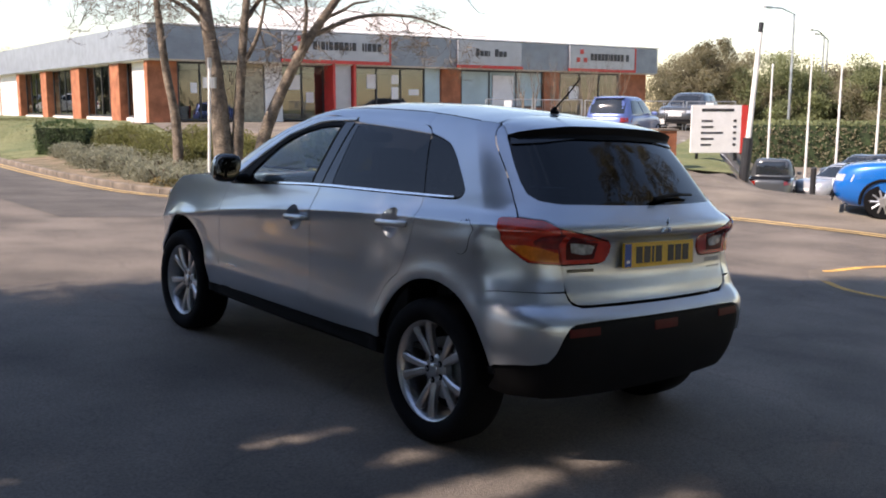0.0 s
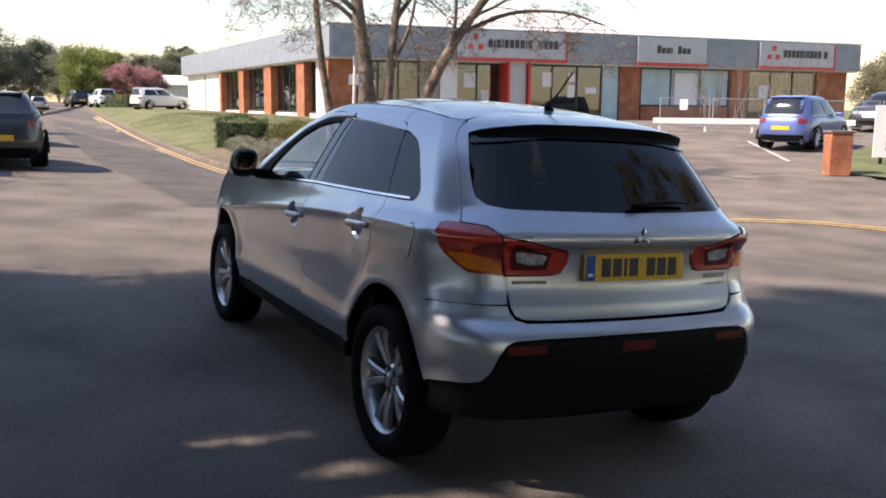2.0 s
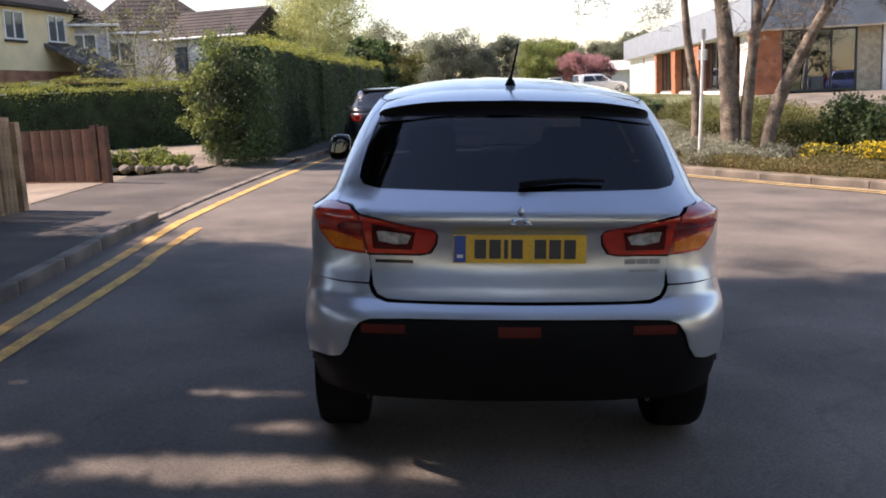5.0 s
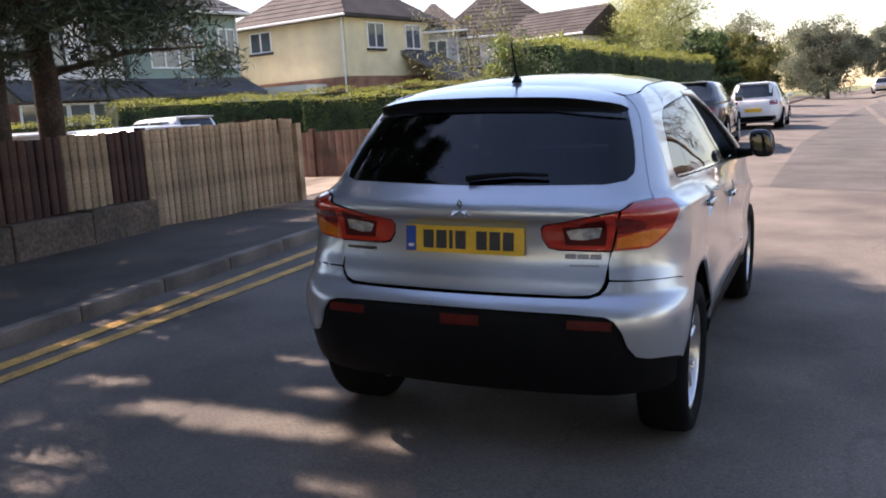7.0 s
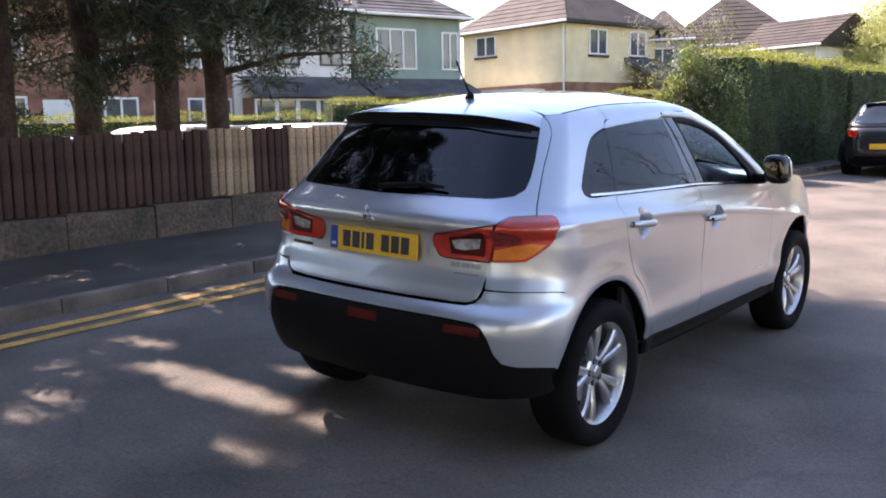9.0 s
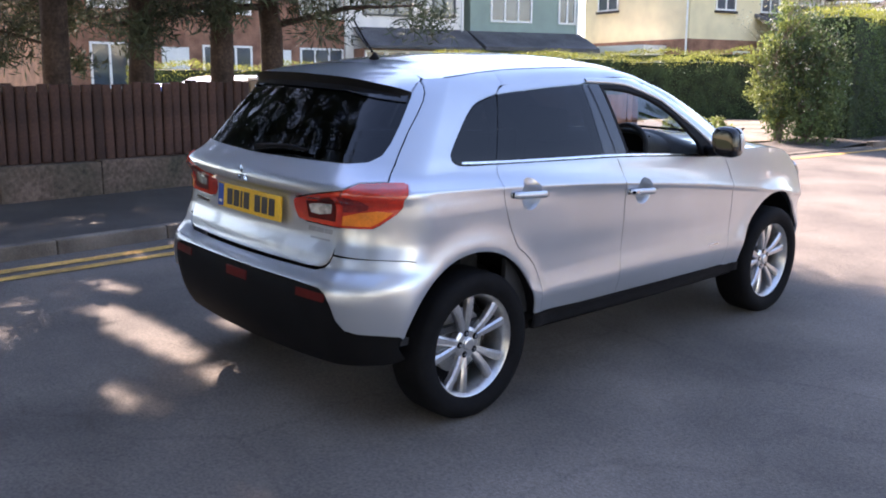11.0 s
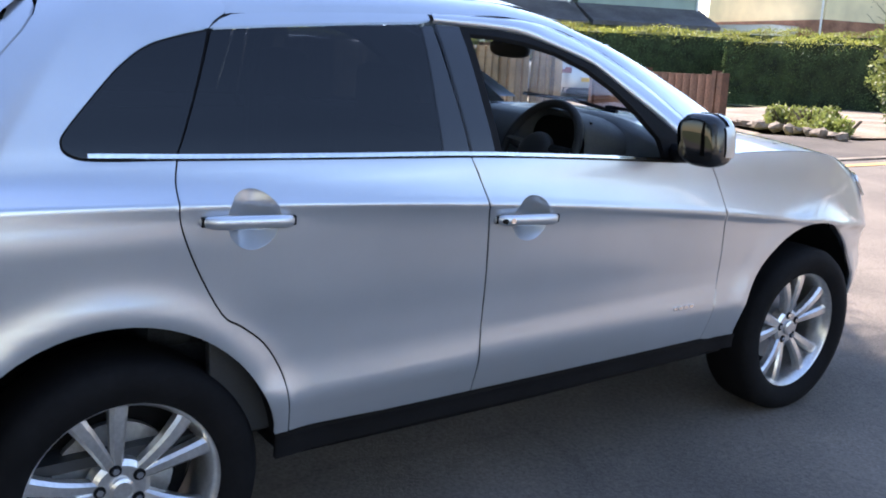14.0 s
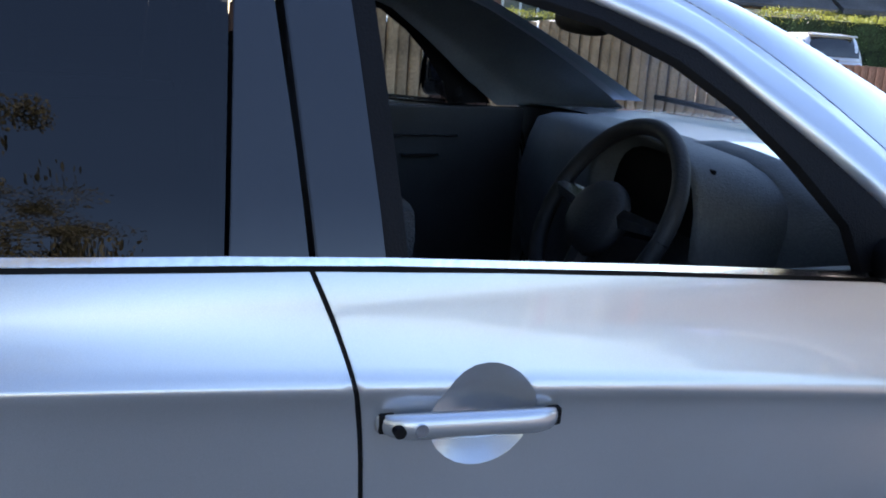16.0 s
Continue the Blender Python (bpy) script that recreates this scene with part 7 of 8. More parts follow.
low2 = [(0.45, 0.669), (0.60, 0.664), (0.636, 0.648), (0.668, 0.606), (0.697, 0.541), (0.732, 0.501), (0.79, 0.488), (0.87, 0.483), (0.95, 0.474)] + L((-0.456, 0.462), (-0.468, 0.42)) + [(0.975, 0.36), (0.85, 0.335), (0.6, 0.315), (0.4, 0.308)]
loop = [(-s_, z_) for s_, z_ in low2[::-1]] + [(0.0, 0.67)] + low2 + [(0.0, 0.305)]
lower = skin(LOW, "lower_bumper", loop, M_PLASTIC, suv, 0.035, -0.012, 1, 0.015, "black plastic lower bumper")
for s0, s1_, z0, z1 in ((0.457, 0.634, 0.612, 0.648), (-0.634, -0.457, 0.612, 0.648), (-0.085, 0.085, 0.602, 0.645)):
    skin(LOW, "reflector", [(s0, z0), (s1_, z0), (s1_, z1), (s0, z1)], M_REFLECT, lower, 0.04, -0.006, 1, 0.012, "dark red reflector")
# roof
RIM = [(rim_x(y), y) for y in (-0.09, -0.04, 0.0, 0.05, 0.124, 0.3, 0.48, 0.7, 0.9, 1.1, 1.25, 1.35, 1.44, 1.52, 1.60)] + [(0.3, 1.685), (0.0, 1.715)]
loop = RIM + [(-x, y) for x, y in RIM[-2::-1]] + [(-0.25, -0.02), (0.0, -0.015), (0.25, -0.02)]
vs, fs = fill2d(loop, 0.05)
roof = pydata("roof", [(x, y, roof_z(x, y)) for x, y in vs], fs, M_PAINT, suv, "", True)
for side in (1, -1):
    part("roof_moulding", tube(bmesh.new(), [(rim_x(y) * side, y, roof_z(rim_x(y), y) - 0.003) for y in np.linspace(0.0, 1.42, 16)], 0.005, 6), M_PLASTIC, suv, "black roof gutter strip", True)
# spoiler: a thin lip over the head of the glass
END_A, END_B = LOW(0.840, 1.503) + Vector((-0.003, 0, 0)), LOW(0.822, 1.447) + LOW.normal(0.822, 1.447) * 0.012
bm = bmesh.new()
rows = []
for i in range(-14, 15):
    u = abs(i) / 14
    sg = 1 if i >= 0 else -1
    root = Vector((table(u, ((0, 0), (0.5, 0.29), (0.8, 0.45), (1, END_A.x))), table(u, ((0, -0.012), (0.5, -0.016), (0.8, -0.032), (1, END_A.y))), 0))
    root.z = roof_z(root.x, root.y) - 0.001 + (END_A.z - roof_z(END_A.x, END_A.y)) * u ** 6
    edge = Vector((table(u, ((0, 0), (0.5, 0.305), (0.8, 0.485), (0.95, 0.568), (1, END_B.x))), table(u, ((0, -0.352), (0.5, -0.338), (0.8, -0.292), (0.95, END_B.y - 0.035), (1, END_B.y))), table(u, ((0, 1.514), (0.5, 1.508), (0.8, 1.488), (0.95, END_B.z + 0.012), (1, END_B.z)))))
    zg = edge.z - 0.040 - 0.022 * (1 - u ** 4)
    foot = LOW(LOW.atx(edge.x * 0.985, zg), zg)
    pts = [root, root.lerp(edge, 0.5) + Vector((0, 0, 0.010)), root.lerp(edge, 0.9) + Vector((0, 0, 0.004)), edge, edge + Vector((0, 0.004, -0.009)), edge.lerp(foot, 0.55) + Vector((0, 0.012, -0.004)), foot + LOW.normal(LOW.atx(edge.x * 0.985, zg), zg) * 0.003]
    rows.append([bm.verts.new((p.x * sg, p.y, p.z)) for p in pts])
for a, b in zip(rows, rows[1:]):
    for k in range(6):
        f = bm.faces.new((a[k], a[k + 1], b[k + 1], b[k]))
        f.material_index = 0 if k < 3 else 1
bmesh.ops.recalc_face_normals(bm, faces=bm.faces)
me = bpy.data.meshes.new("spoiler")
bm.to_mesh(me)
bm.free()
me.materials.append(M_PAINT)
me.materials.append(M_PLASTIC)
sp = new("spoiler", me)
sp.parent = tailgate
me.polygons.foreach_set("use_smooth", [True] * len(me.polygons))
me.set_sharp_from_angle(angle=radians(40))
# aerial
aer = part("aerial_base", tube(bmesh.new(), [(0, 0.075, 1.57), (0, 0.08, 1.592), (0, 0.075, 1.606)], [0.026, 0.018, 0.008], 12), M_PLASTIC, roof, "", True)
part("aerial_whip", tube(bmesh.new(), [(0, 0.072, 1.60), (0.012, 0.0, 1.675), (0.022, -0.065, 1.752)], [0.0055, 0.0045, 0.0045], 8), M_PLASTIC, roof, "black aerial whip")
# bonnet, arched between the upper edges of the wings
verts, faces = [], []
for i, (s_, z_) in enumerate(WING_TOP):
    p = LOW(s_, z_) - LOW.normal(s_, z_) * 0.001
    q = i / (len(WING_TOP) - 1)
    arch_z = 0.034 * (1 - q ** 3)
    ahead = (LOW(LOW.s5, 0.90).y - LOW(LOW.s4 + 0.05, 0.90).y) * q ** 2 + 0.05 * q * (1 - q)
    for j in range(21):
        u = -1 + j / 10
        verts.append((u * p.x, p.y + ahead * (1 - u * u), p.z + arch_z * (1 - abs(u) ** 2.6)))
for i in range(len(WING_TOP) - 1):
    for j in range(20):
        a = i * 21 + j
        faces.append((a, a + 1, a + 22, a + 21))
pydata("bonnet", verts, faces, M_PAINT, suv, "", True)
# windscreen, scuttle and wipers
SE = [(4.06, 1.50), (4.085, 1.42), (4.11, 1.32), (4.13, 1.22), (4.15, 1.10)]
loop = SE + [(2 * CAB.s5 - s_, z_) for s_, z_ in SE[::-1]]
skin(CAB, "windscreen", loop, M_GLASSC, suv, 0.06, -0.003, 1, 0.004)
boxed("scuttle", (-0.72, 0.72, 2.18, 2.55, 1.02, 1.085), M_PLASTIC, suv, bevel=0.01)
for x0, x1 in ((0.55, -0.05), (-0.05, -0.62)):
    part("front_wiper", tube(bmesh.new(), [(x0, 2.43, 1.115), ((x0 + x1) / 2, 2.44, 1.135), (x1, 2.36, 1.14)], 0.009, 6), M_PLASTIC, suv)
# floor of the car
bm = bmesh.new()
box(bm, -0.68, 0.68, 0.45, 2.15, 0.27, 0.40)
box(bm, -0.41, 0.41, -0.42, 3.30, 0.32, 0.56)
box(bm, -0.57, 0.57, -0.50, 0.45, 0.285, 0.50)
box(bm, -0.50, 0.50, 3.1, 3.35, 0.26, 0.75)
box(bm, -0.62, 0.62, -0.48, -0.42, 0.46, 0.70)
part("underbody", bm, M_PLASTIC, suv, "black underbody")
part("rear_axle", tube(bmesh.new(), [(-0.7, 0.0, 0.32), (0.7, 0.0, 0.32)], 0.05, 8), M_PLASTIC, suv)
part("exhaust_pipe", tube(bmesh.new(), [(0.50, -0.2, 0.30), (0.50, -0.50, 0.305)], 0.026, 12), M_PLASTIC, suv)

# wheels: tyre, rim barrel, ten spokes in pairs, cap, nuts
def wheel(name):
    w = empty(name)
    bm = bmesh.new()
    prof = [(-0.105, 0.235), (-0.108, 0.28), (-0.10, 0.325), (-0.075, 0.341), (0.0, 0.344), (0.080, 0.341), (0.106, 0.327), (0.115, 0.295), (0.110, 0.262), (0.094, 0.238)]
    N_ = 72
    rows = [[bm.verts.new((x, r * math.cos(2 * math.pi * i / N_), r * math.sin(2 * math.pi * i / N_))) for x, r in prof] for i in range(N_)]
    for i in range(N_):
        for k in range(len(prof) - 1):
            bm.faces.new((rows[i][k], rows[i][k + 1], rows[(i + 1) % N_][k + 1], rows[(i + 1) % N_][k]))
    bmesh.ops.recalc_face_normals(bm, faces=bm.faces)
    part("tyre", bm, M_TYRE, w, "", True)
    bm = bmesh.new()
    prof = [(-0.10, 0.235), (0.005, 0.212), (0.055, 0.218), (0.075, 0.226), (0.088, 0.234), (0.094, 0.241), (0.090, 0.246)]
    rows = [[bm.verts.new((x, r * math.cos(2 * math.pi * i / N_), r * math.sin(2 * math.pi * i / N_))) for x, r in prof] for i in range(N_)]
    for i in range(N_):
        for k in range(len(prof) - 1):
            bm.faces.new((rows[i][k], rows[i][k + 1], rows[(i + 1) % N_][k + 1], rows[(i + 1) % N_][k]))
    bmesh.ops.recalc_face_normals(bm, faces=bm.faces)
    part("rim", bm, M_ALLOY, w, "", True)
    part("brake_disc", tube(bmesh.new(), [(-0.03, 0, 0), (-0.01, 0, 0)], 0.15, 32), M_STEEL, w, "dull steel brake disc")
    part("inner_shade", tube(bmesh.new(), [(-0.09, 0, 0), (-0.05, 0, 0)], 0.205, 32), M_PLASTIC, w)
    for k in range(5):
        for off in (-13.5, 13.5):
            bm = bmesh.new()
            a = 72 * k + 90
            rows = []
            for q in np.linspace(0, 1, 7):
                r = 0.052 + (0.229 - 0.052) * q
                ang = radians(a + off * (0.62 + 0.38 * q))
                hw = 0.0145 + 0.0085 * q
                x = 0.046 + 0.016 * math.sin(q * 2.2) + 0.010 * q
                c, s_ = math.cos(ang), math.sin(ang)
                rows.append([bm.verts.new(p) for p in ((x - 0.028, c * r - s_ * hw, s_ * r + c * hw), (x - 0.004, c * r - s_ * hw, s_ * r + c * hw), (x + 0.004, c * r - s_ * hw * 0.55, s_ * r + c * hw * 0.55), (x + 0.004, c * r + s_ * hw * 0.55, s_ * r - c * hw * 0.55), (x - 0.004, c * r + s_ * hw, s_ * r - c * hw), (x - 0.028, c * r + s_ * hw, s_ * r - c * hw))])
            for p, n_ in zip(rows, rows[1:]):
                for i in range(6):
                    bm.faces.new((p[i], p[(i + 1) % 6], n_[(i + 1) % 6], n_[i]))
            bmesh.ops.recalc_face_normals(bm, faces=bm.faces)
            part("spoke", bm, M_ALLOY, w)
    part("hub", tube(bmesh.new(), [(0.01, 0, 0), (0.044, 0, 0), (0.052, 0, 0)], [0.078, 0.074, 0.060], 32), M_ALLOY, w, "", False)
    part("hub_cap", tube(bmesh.new(), [(0.045, 0, 0), (0.062, 0, 0), (0.066, 0, 0)], [0.031, 0.030, 0.022], 24), M_ALLOY, w)
    for k in range(5):
        ang = radians(72 * k + 90)
        c, s_ = math.cos(ang) * 0.0525, math.sin(ang) * 0.0525
        part("nut_hole", tube(bmesh.new(), [(0.036, c, s_), (0.0545, c, s_)], 0.0155, 14), M_PLASTIC, w)
        part("wheel_nut", tube(bmesh.new(), [(0.036, c, s_), (0.060, c, s_)], 0.0095, 6), M_CHROME, w)
    return w


wh = wheel("wheel")
wh.parent = suv
wh.matrix_basis = pose(0.754, -0.022, 0.340, 14, 0, 0)
for x, y, rz, rx in ((0.756, 2.66, 0, 8), (-0.754, -0.022, 180, 25), (-0.756, 2.66, 180, 40)):
    made = copy_thing(wh, pose(x, y, 0.340, 0, 0, rz) @ pose(0, 0, 0, rx, 0, 0))

# inside the car
cab = empty("interior")
cab.parent = suv
bm = bmesh.new()
rows = []
for j in range(21):
    x = -0.77 + 1.54 * j / 20
    hood = 0.050 * math.exp(-((x - 0.37) / 0.17) ** 4)
    f = (0.13 if x > 0 else 0.22) * (abs(x) / 0.77) ** 3
    rows.append([bm.verts.new((x, y + f, z - 0.4 * f)) for y, z in ((2.30, 1.085), (2.18, 1.108), (2.03, 1.125 + hood * 0.35), (1.90, 1.130 + hood), (1.85, 1.118 + hood), (1.825, 1.06 + hood * 0.4), (1.80, 0.95), (1.84, 0.72))])
for a, b in zip(rows, rows[1:]):
    for k in range(7):
        bm.faces.new((a[k], a[k + 1], b[k + 1], b[k]))
bmesh.ops.recalc_face_normals(bm, faces=bm.faces)
part("dashboard", bm, M_DASHTOP, cab, "dark grey soft dashboard", True)
bm = bmesh.new()
rows = []
for j in range(13):
    a = math.pi * j / 12
    c, s_ = math.cos(a), math.sin(a)
    rows.append([bm.verts.new((0.33 - spow(c, 0.7) * wdt, y, zb + s_ ** 0.6 * hgt)) for y, wdt, zb, hgt in ((1.745, 0.150, 1.00, 0.160), (1.715, 0.178, 1.00, 0.178), (1.705, 0.188, 1.00, 0.186), (1.725, 0.198, 0.99, 0.198), (1.84, 0.225, 0.97, 0.202), (1.98, 0.25, 0.95, 0.185))])
for a, b in zip(rows, rows[1:]):
    for k in range(5):
        bm.faces.new((a[k], b[k], b[k + 1], a[k + 1]))
bmesh.ops.recalc_face_normals(bm, faces=bm.faces)
part("cluster_hood", bm, M_DASHTOP, cab, "hooded instrument binnacle", True)
boxed("instrument_panel", (0.17, 0.49, 1.75, 1.76, 1.02, 1.155), M_PLASTIC, cab, bevel=0.004)
sw = empty("steering_wheel")
sw.parent = cab
sw.matrix_basis = pose(0.37, 1.615, 1.045, 62, 0, 0)
bm = bmesh.new()
tube(bm, [(0.185 * math.cos(a), 0.185 * math.sin(a), 0) for a in np.linspace(0, 2 * math.pi, 49)], 0.0165, 10, False)
part("rim", bm, M_TRIMIN, sw, "", True)
bm = bmesh.new()
bmesh.ops.create_uvsphere(bm, u_segments=20, v_segments=12, radius=1.0)
for v in bm.verts:
    v.co = Vector((v.co.x * 0.085, v.co.y * 0.075 - 0.01, v.co.z * 0.035 + 0.01))
part("airbag_pad", bm, M_TRIMIN, sw, "", True)
for ang in (5, 175, 270):
    c, s_ = math.cos(radians(ang)), math.sin(radians(ang))
    part("spoke", tube(bmesh.new(), [(c * 0.05, s_ * 0.05, 0.0), (c * 0.18, s_ * 0.18, 0)], [0.028, 0.016], 8), M_CHROME if ang < 200 else M_TRIMIN, sw)
bm = bmesh.new()
bmesh.ops.create_uvsphere(bm, u_segments=20, v_segments=12, radius=1.0)
for v in bm.verts:
    c = v.co
    f = (abs(c.x) ** 3 + abs(c.y) ** 3 + abs(c.z) ** 3) ** (-1 / 3)
    v.co = Vector((0.06 + c.x * f * 0.118, 1.70 + c.y * f * 0.018, 1.385 + c.z * f * 0.034))
part("rear_view_mirror", bm, M_TRIMIN, cab, "", True)
part("mirror_stem", tube(bmesh.new(), [(0.06, 1.72, 1.40), (0.05, 1.80, 1.46)], 0.012, 8), M_TRIMIN, cab)
for side in (1, -1):
    for yy, tag_ in ((1.05, 1.0), (0.15, 1.0)):
        seat = empty("seat")
        seat.parent = cab
        seat.matrix_basis = pose(0.37 * side, yy, 0.0)
        boxed("cushion", (-0.25, 0.25, -0.05, 0.46, 0.45, 0.62), M_SEAT, seat, bevel=0.05)
        boxed("backrest", (-0.24, 0.24, -0.09, 0.05, 0.58, 1.14 if yy > 1 else 1.08), M_SEAT, seat, bevel=0.05, m=pose(0, 0, 0, -4, 0, 0))
        boxed("headrest", (-0.13, 0.13, -0.14, -0.05, 1.16 if yy > 1 else 1.10, 1.34 if yy > 1 else 1.24), M_SEAT, seat, bevel=0.04)
    boxed("door_card", (0.80 * side - 0.015, 0.80 * side + 0.015, 0.2, 2.0, 0.42, 1.075), M_TRIMIN, cab, bevel=0.006)
    inner = [(1.42, 1.405), (1.52, 1.370), (1.63, 1.298), (1.722, 1.232), (1.86, 1.125), (1.92, 1.082)]
    skin(CAB, "pillar_lining", C(*inner) + C((2.05, 1.082)) + [(4.135, 1.085), (4.14, 1.22), (4.135, 1.32), (4.125, 1.40), (4.09, 1.455)] + C((1.50, 1.452)), M_DASHTOP, cab, 0.05, -0.030, side, 0.0, "grey pillar lining")
    part("centre_pillar_lining", tube(bmesh.new(), [(0.57 * side, 0.99, 1.44), (0.70 * side, 0.99, 1.2), (0.76 * side, 1.0, 0.9)], [0.03, 0.045, 0.05], 8), M_TRIMIN, cab)
boxed("door_strip", (-0.784, -0.776, 1.45, 1.78, 0.985, 0.990), M_CHROME, cab, m=pose(0, 0, 0, 0, 0, 0))
boxed("door_pull", (-0.784, -0.770, 1.60, 1.72, 0.925, 0.933), M_CHROME, cab)
vs2, fs2 = fill2d([(x * 0.97, y) for x, y in RIM] + [(-x * 0.97, y) for x, y in RIM[-2::-1]], 0.1)
pydata("headlining", [(x, y, roof_z(x, y) - 0.035) for x, y in vs2], fs2, mat("headlining", (0.25, 0.25, 0.24), 0.9), cab, "pale grey headlining", True)
boxed("parcel_shelf", (-0.62, 0.62, -0.42, 0.0, 1.02, 1.045), M_TRIMIN, cab)
boxed("cabin_floor", (-0.78, 0.78, -0.4, 2.2, 0.401, 0.43), M_TRIMIN, cab)


# ---- parked cars ----
M_CARGLASS = mat("dark_parked_car_glass", (0.018, 0.022, 0.026), 0.06, 0, 0.1, 2, spec=0.8)
M_LAMPW = mat("headlamp_lens", (0.5, 0.52, 0.54), 0.12, 0.3, 0.1, 20, coat=1.0)


def car_paint(name, col, metal=0.3):
    return mat(name, col, 0.35, metal, 0.03, 2, 0.02, 300, coat=1.0)


P_MIDBLUE = car_paint("mid_blue_paint", (0.10, 0.145, 0.36))
P_BRIGHT = car_paint("bright_blue_paint", (0.0, 0.13, 0.48), 0.2)
P_BLACK = car_paint("black_paint_metallic", (0.007, 0.007, 0.011), 0.0)
P_WHITE = car_paint("white_car_paint", (0.72, 0.72, 0.72), 0.0)
P_SILVER = car_paint("pale_silver_paint", (0.50, 0.51, 0.53), 0.5)
P_GREY = car_paint("dark_grey_paint", (0.07, 0.075, 0.08))
P_INDIGO = car_paint("indigo_paint", (0.04, 0.05, 0.22))


def parked_car(m, label, paint, length=4.0, width=1.72, height=1.48, belt=0.92, bonnet=1.15, hatch=0.35, plate_m=None, wheel_r=0.30, boot=0.0, bed=False):
    """A parked car: origin on the ground under its middle, front towards +y."""
    car = empty("parked_car", m, label, "car", "parked cars")
    a0, a1, w = -length / 2, length / 2, width / 2
    roof0 = a0 + hatch + boot + (1.9 if bed else 0.0)
    low = ((0.20, 0.90, 0.22, 0.20), (0.32, 0.97, 0.05, 0.06), (0.50, 0.995, 0.0, 0.0), (0.70, 1.0, 0.02, 0.05), (belt - 0.10, 0.985, 0.05, 0.16), (belt - 0.02, 0.955, 0.09, 0.5), (belt, 0.93, 0.12, 0.75))
    cab = ((belt - 0.01, 0.93, 0.10 + boot, bonnet - 0.15), (belt + 0.06, 0.92, 0.13 + boot, bonnet), (height - 0.30, 0.82, hatch * 0.5 + boot, bonnet + 0.36), (height - 0.12, 0.73, hatch * 0.75 + boot, bonnet + 0.62), (height - 0.04, 0.65, hatch * 0.95 + boot, bonnet + 0.82), (height, 0.46, hatch * 1.5 + boot, bonnet + 1.1))
    if bed:
        cab = tuple((z, k, b + 1.75, f) for z, k, b, f in cab)

    def slice_at(tab, z):
        return (w * table(z, [(q[0], q[1]) for q in tab]), a0 + table(z, [(q[0], q[2]) for q in tab]), a1 - table(z, [(q[0], q[3]) for q in tab]))

    def spot(tab, z, x=None, y=None, front=True, lift=0.0):
        """A point of the skin at a height, given either its place along or across the car."""
        ww, y0, y1 = slice_at(tab, z)
        mid, half = (y0 + y1) / 2, (y1 - y0) / 2
        if x is None:
            f = max(-0.999, min(0.999, (y - mid) / half))
            c = (1 - abs(f) ** 5) ** 0.2
            return Vector((ww * c + lift, y, z))
        c = max(-0.999, min(0.999, x / ww))
        s = (1 - abs(c) ** 5) ** 0.2
        return Vector((x, mid + half * s + lift if front else mid - half * s - lift, z))

    def shell(name, tab, n=96):
        bm = bmesh.new()
        rows = []
        zs = []
        for (p, *_), (q, *_) in zip(tab, tab[1:]):
            zs += [p + (q - p) * k / 3 for k in range(3)]
        for z in zs + [tab[-1][0]]:
            ww, y0, y1 = slice_at(tab, z)
            rows.append([bm.verts.new((ww * spow(math.cos(2 * math.pi * k / n), 0.4), (y0 + y1) / 2 + (y1 - y0) / 2 * spow(math.sin(2 * math.pi * k / n), 0.4), z)) for k in range(n)])
        for a, b in zip(rows, rows[1:]):
            for k in range(n):
                bm.faces.new((a[k], a[(k + 1) % n], b[(k + 1) % n], b[k]))
        bm.faces.new(rows[-1])
        bm.faces.new(rows[0][::-1])
        return part(name, bm, paint, car, "", True)

    def patch(name, pts, material, parent, sgn=1):
        """A panel from a grid of points."""
        bm = bmesh.new()
        g = [[bm.verts.new((p.x * sgn, p.y, p.z)) for p in row] for row in pts]
        for a, b in zip(g, g[1:]):
            for i in range(len(a) - 1):
                bm.faces.new((a[i], a[i + 1], b[i + 1], b[i]) if sgn > 0 else (a[i], b[i], b[i + 1], a[i + 1]))
        return part(name, bm, material, parent, "", True)

    body = shell("body", low)
    top = shell("cabin", cab)
    zb, zt = belt + 0.05, height - 0.13
    zs = [zb + (zt - zb) * k / 4 for k in range(5)]
    for sgn in (1, -1):
        for i in range(2):
            rows = []
            for z in zs:
                ww, y0, y1 = slice_at(cab, z)
                lo_, hi_ = y0 + 0.30, y1 - 0.26
                mid = lo_ + (hi_ - lo_) * 0.48
                s0, s1 = (lo_, mid - 0.04) if i == 0 else (mid + 0.04, hi_)
                rows.append([spot(cab, z, None, s0 + (s1 - s0) * k / 6, lift=0.010) for k in range(7)])
            patch("side_window", rows, M_CARGLASS, top, sgn)
        # lamps, mirrors, sill, wheel arches
        patch("headlamp", [[spot(low, z, x, None, True, 0.012) for x in (w * 0.52, w * 0.65, w * 0.78, w * 0.90)] for z in (0.62, 0.68, 0.74)], M_LAMPW, body, sgn)
        patch("tail_lamp", [[spot(low, z, x, None, False, 0.012) for x in (w * 0.56, w * 0.68, w * 0.80, w * 0.90, w * 0.965)] for z in (belt - 0.19, belt - 0.12, belt - 0.05)], M_STOPLENS, body, -sgn)
        boxed("door_mirror", ((w - 0.02, w + 0.16) if sgn > 0 else (-w - 0.16, -w + 0.02))[0:2] + (a1 - bonnet - 0.62, a1 - bonnet - 0.50, belt + 0.01, belt + 0.13), paint, car, "", 0.03)
        boxed("sill", ((w * 0.93, w * 1.0) if sgn > 0 else (-w, -w * 0.93)) + (a0 + 0.9, a1 - 1.0, 0.19, 0.30), M_PLASTIC, car, "", 0.02)
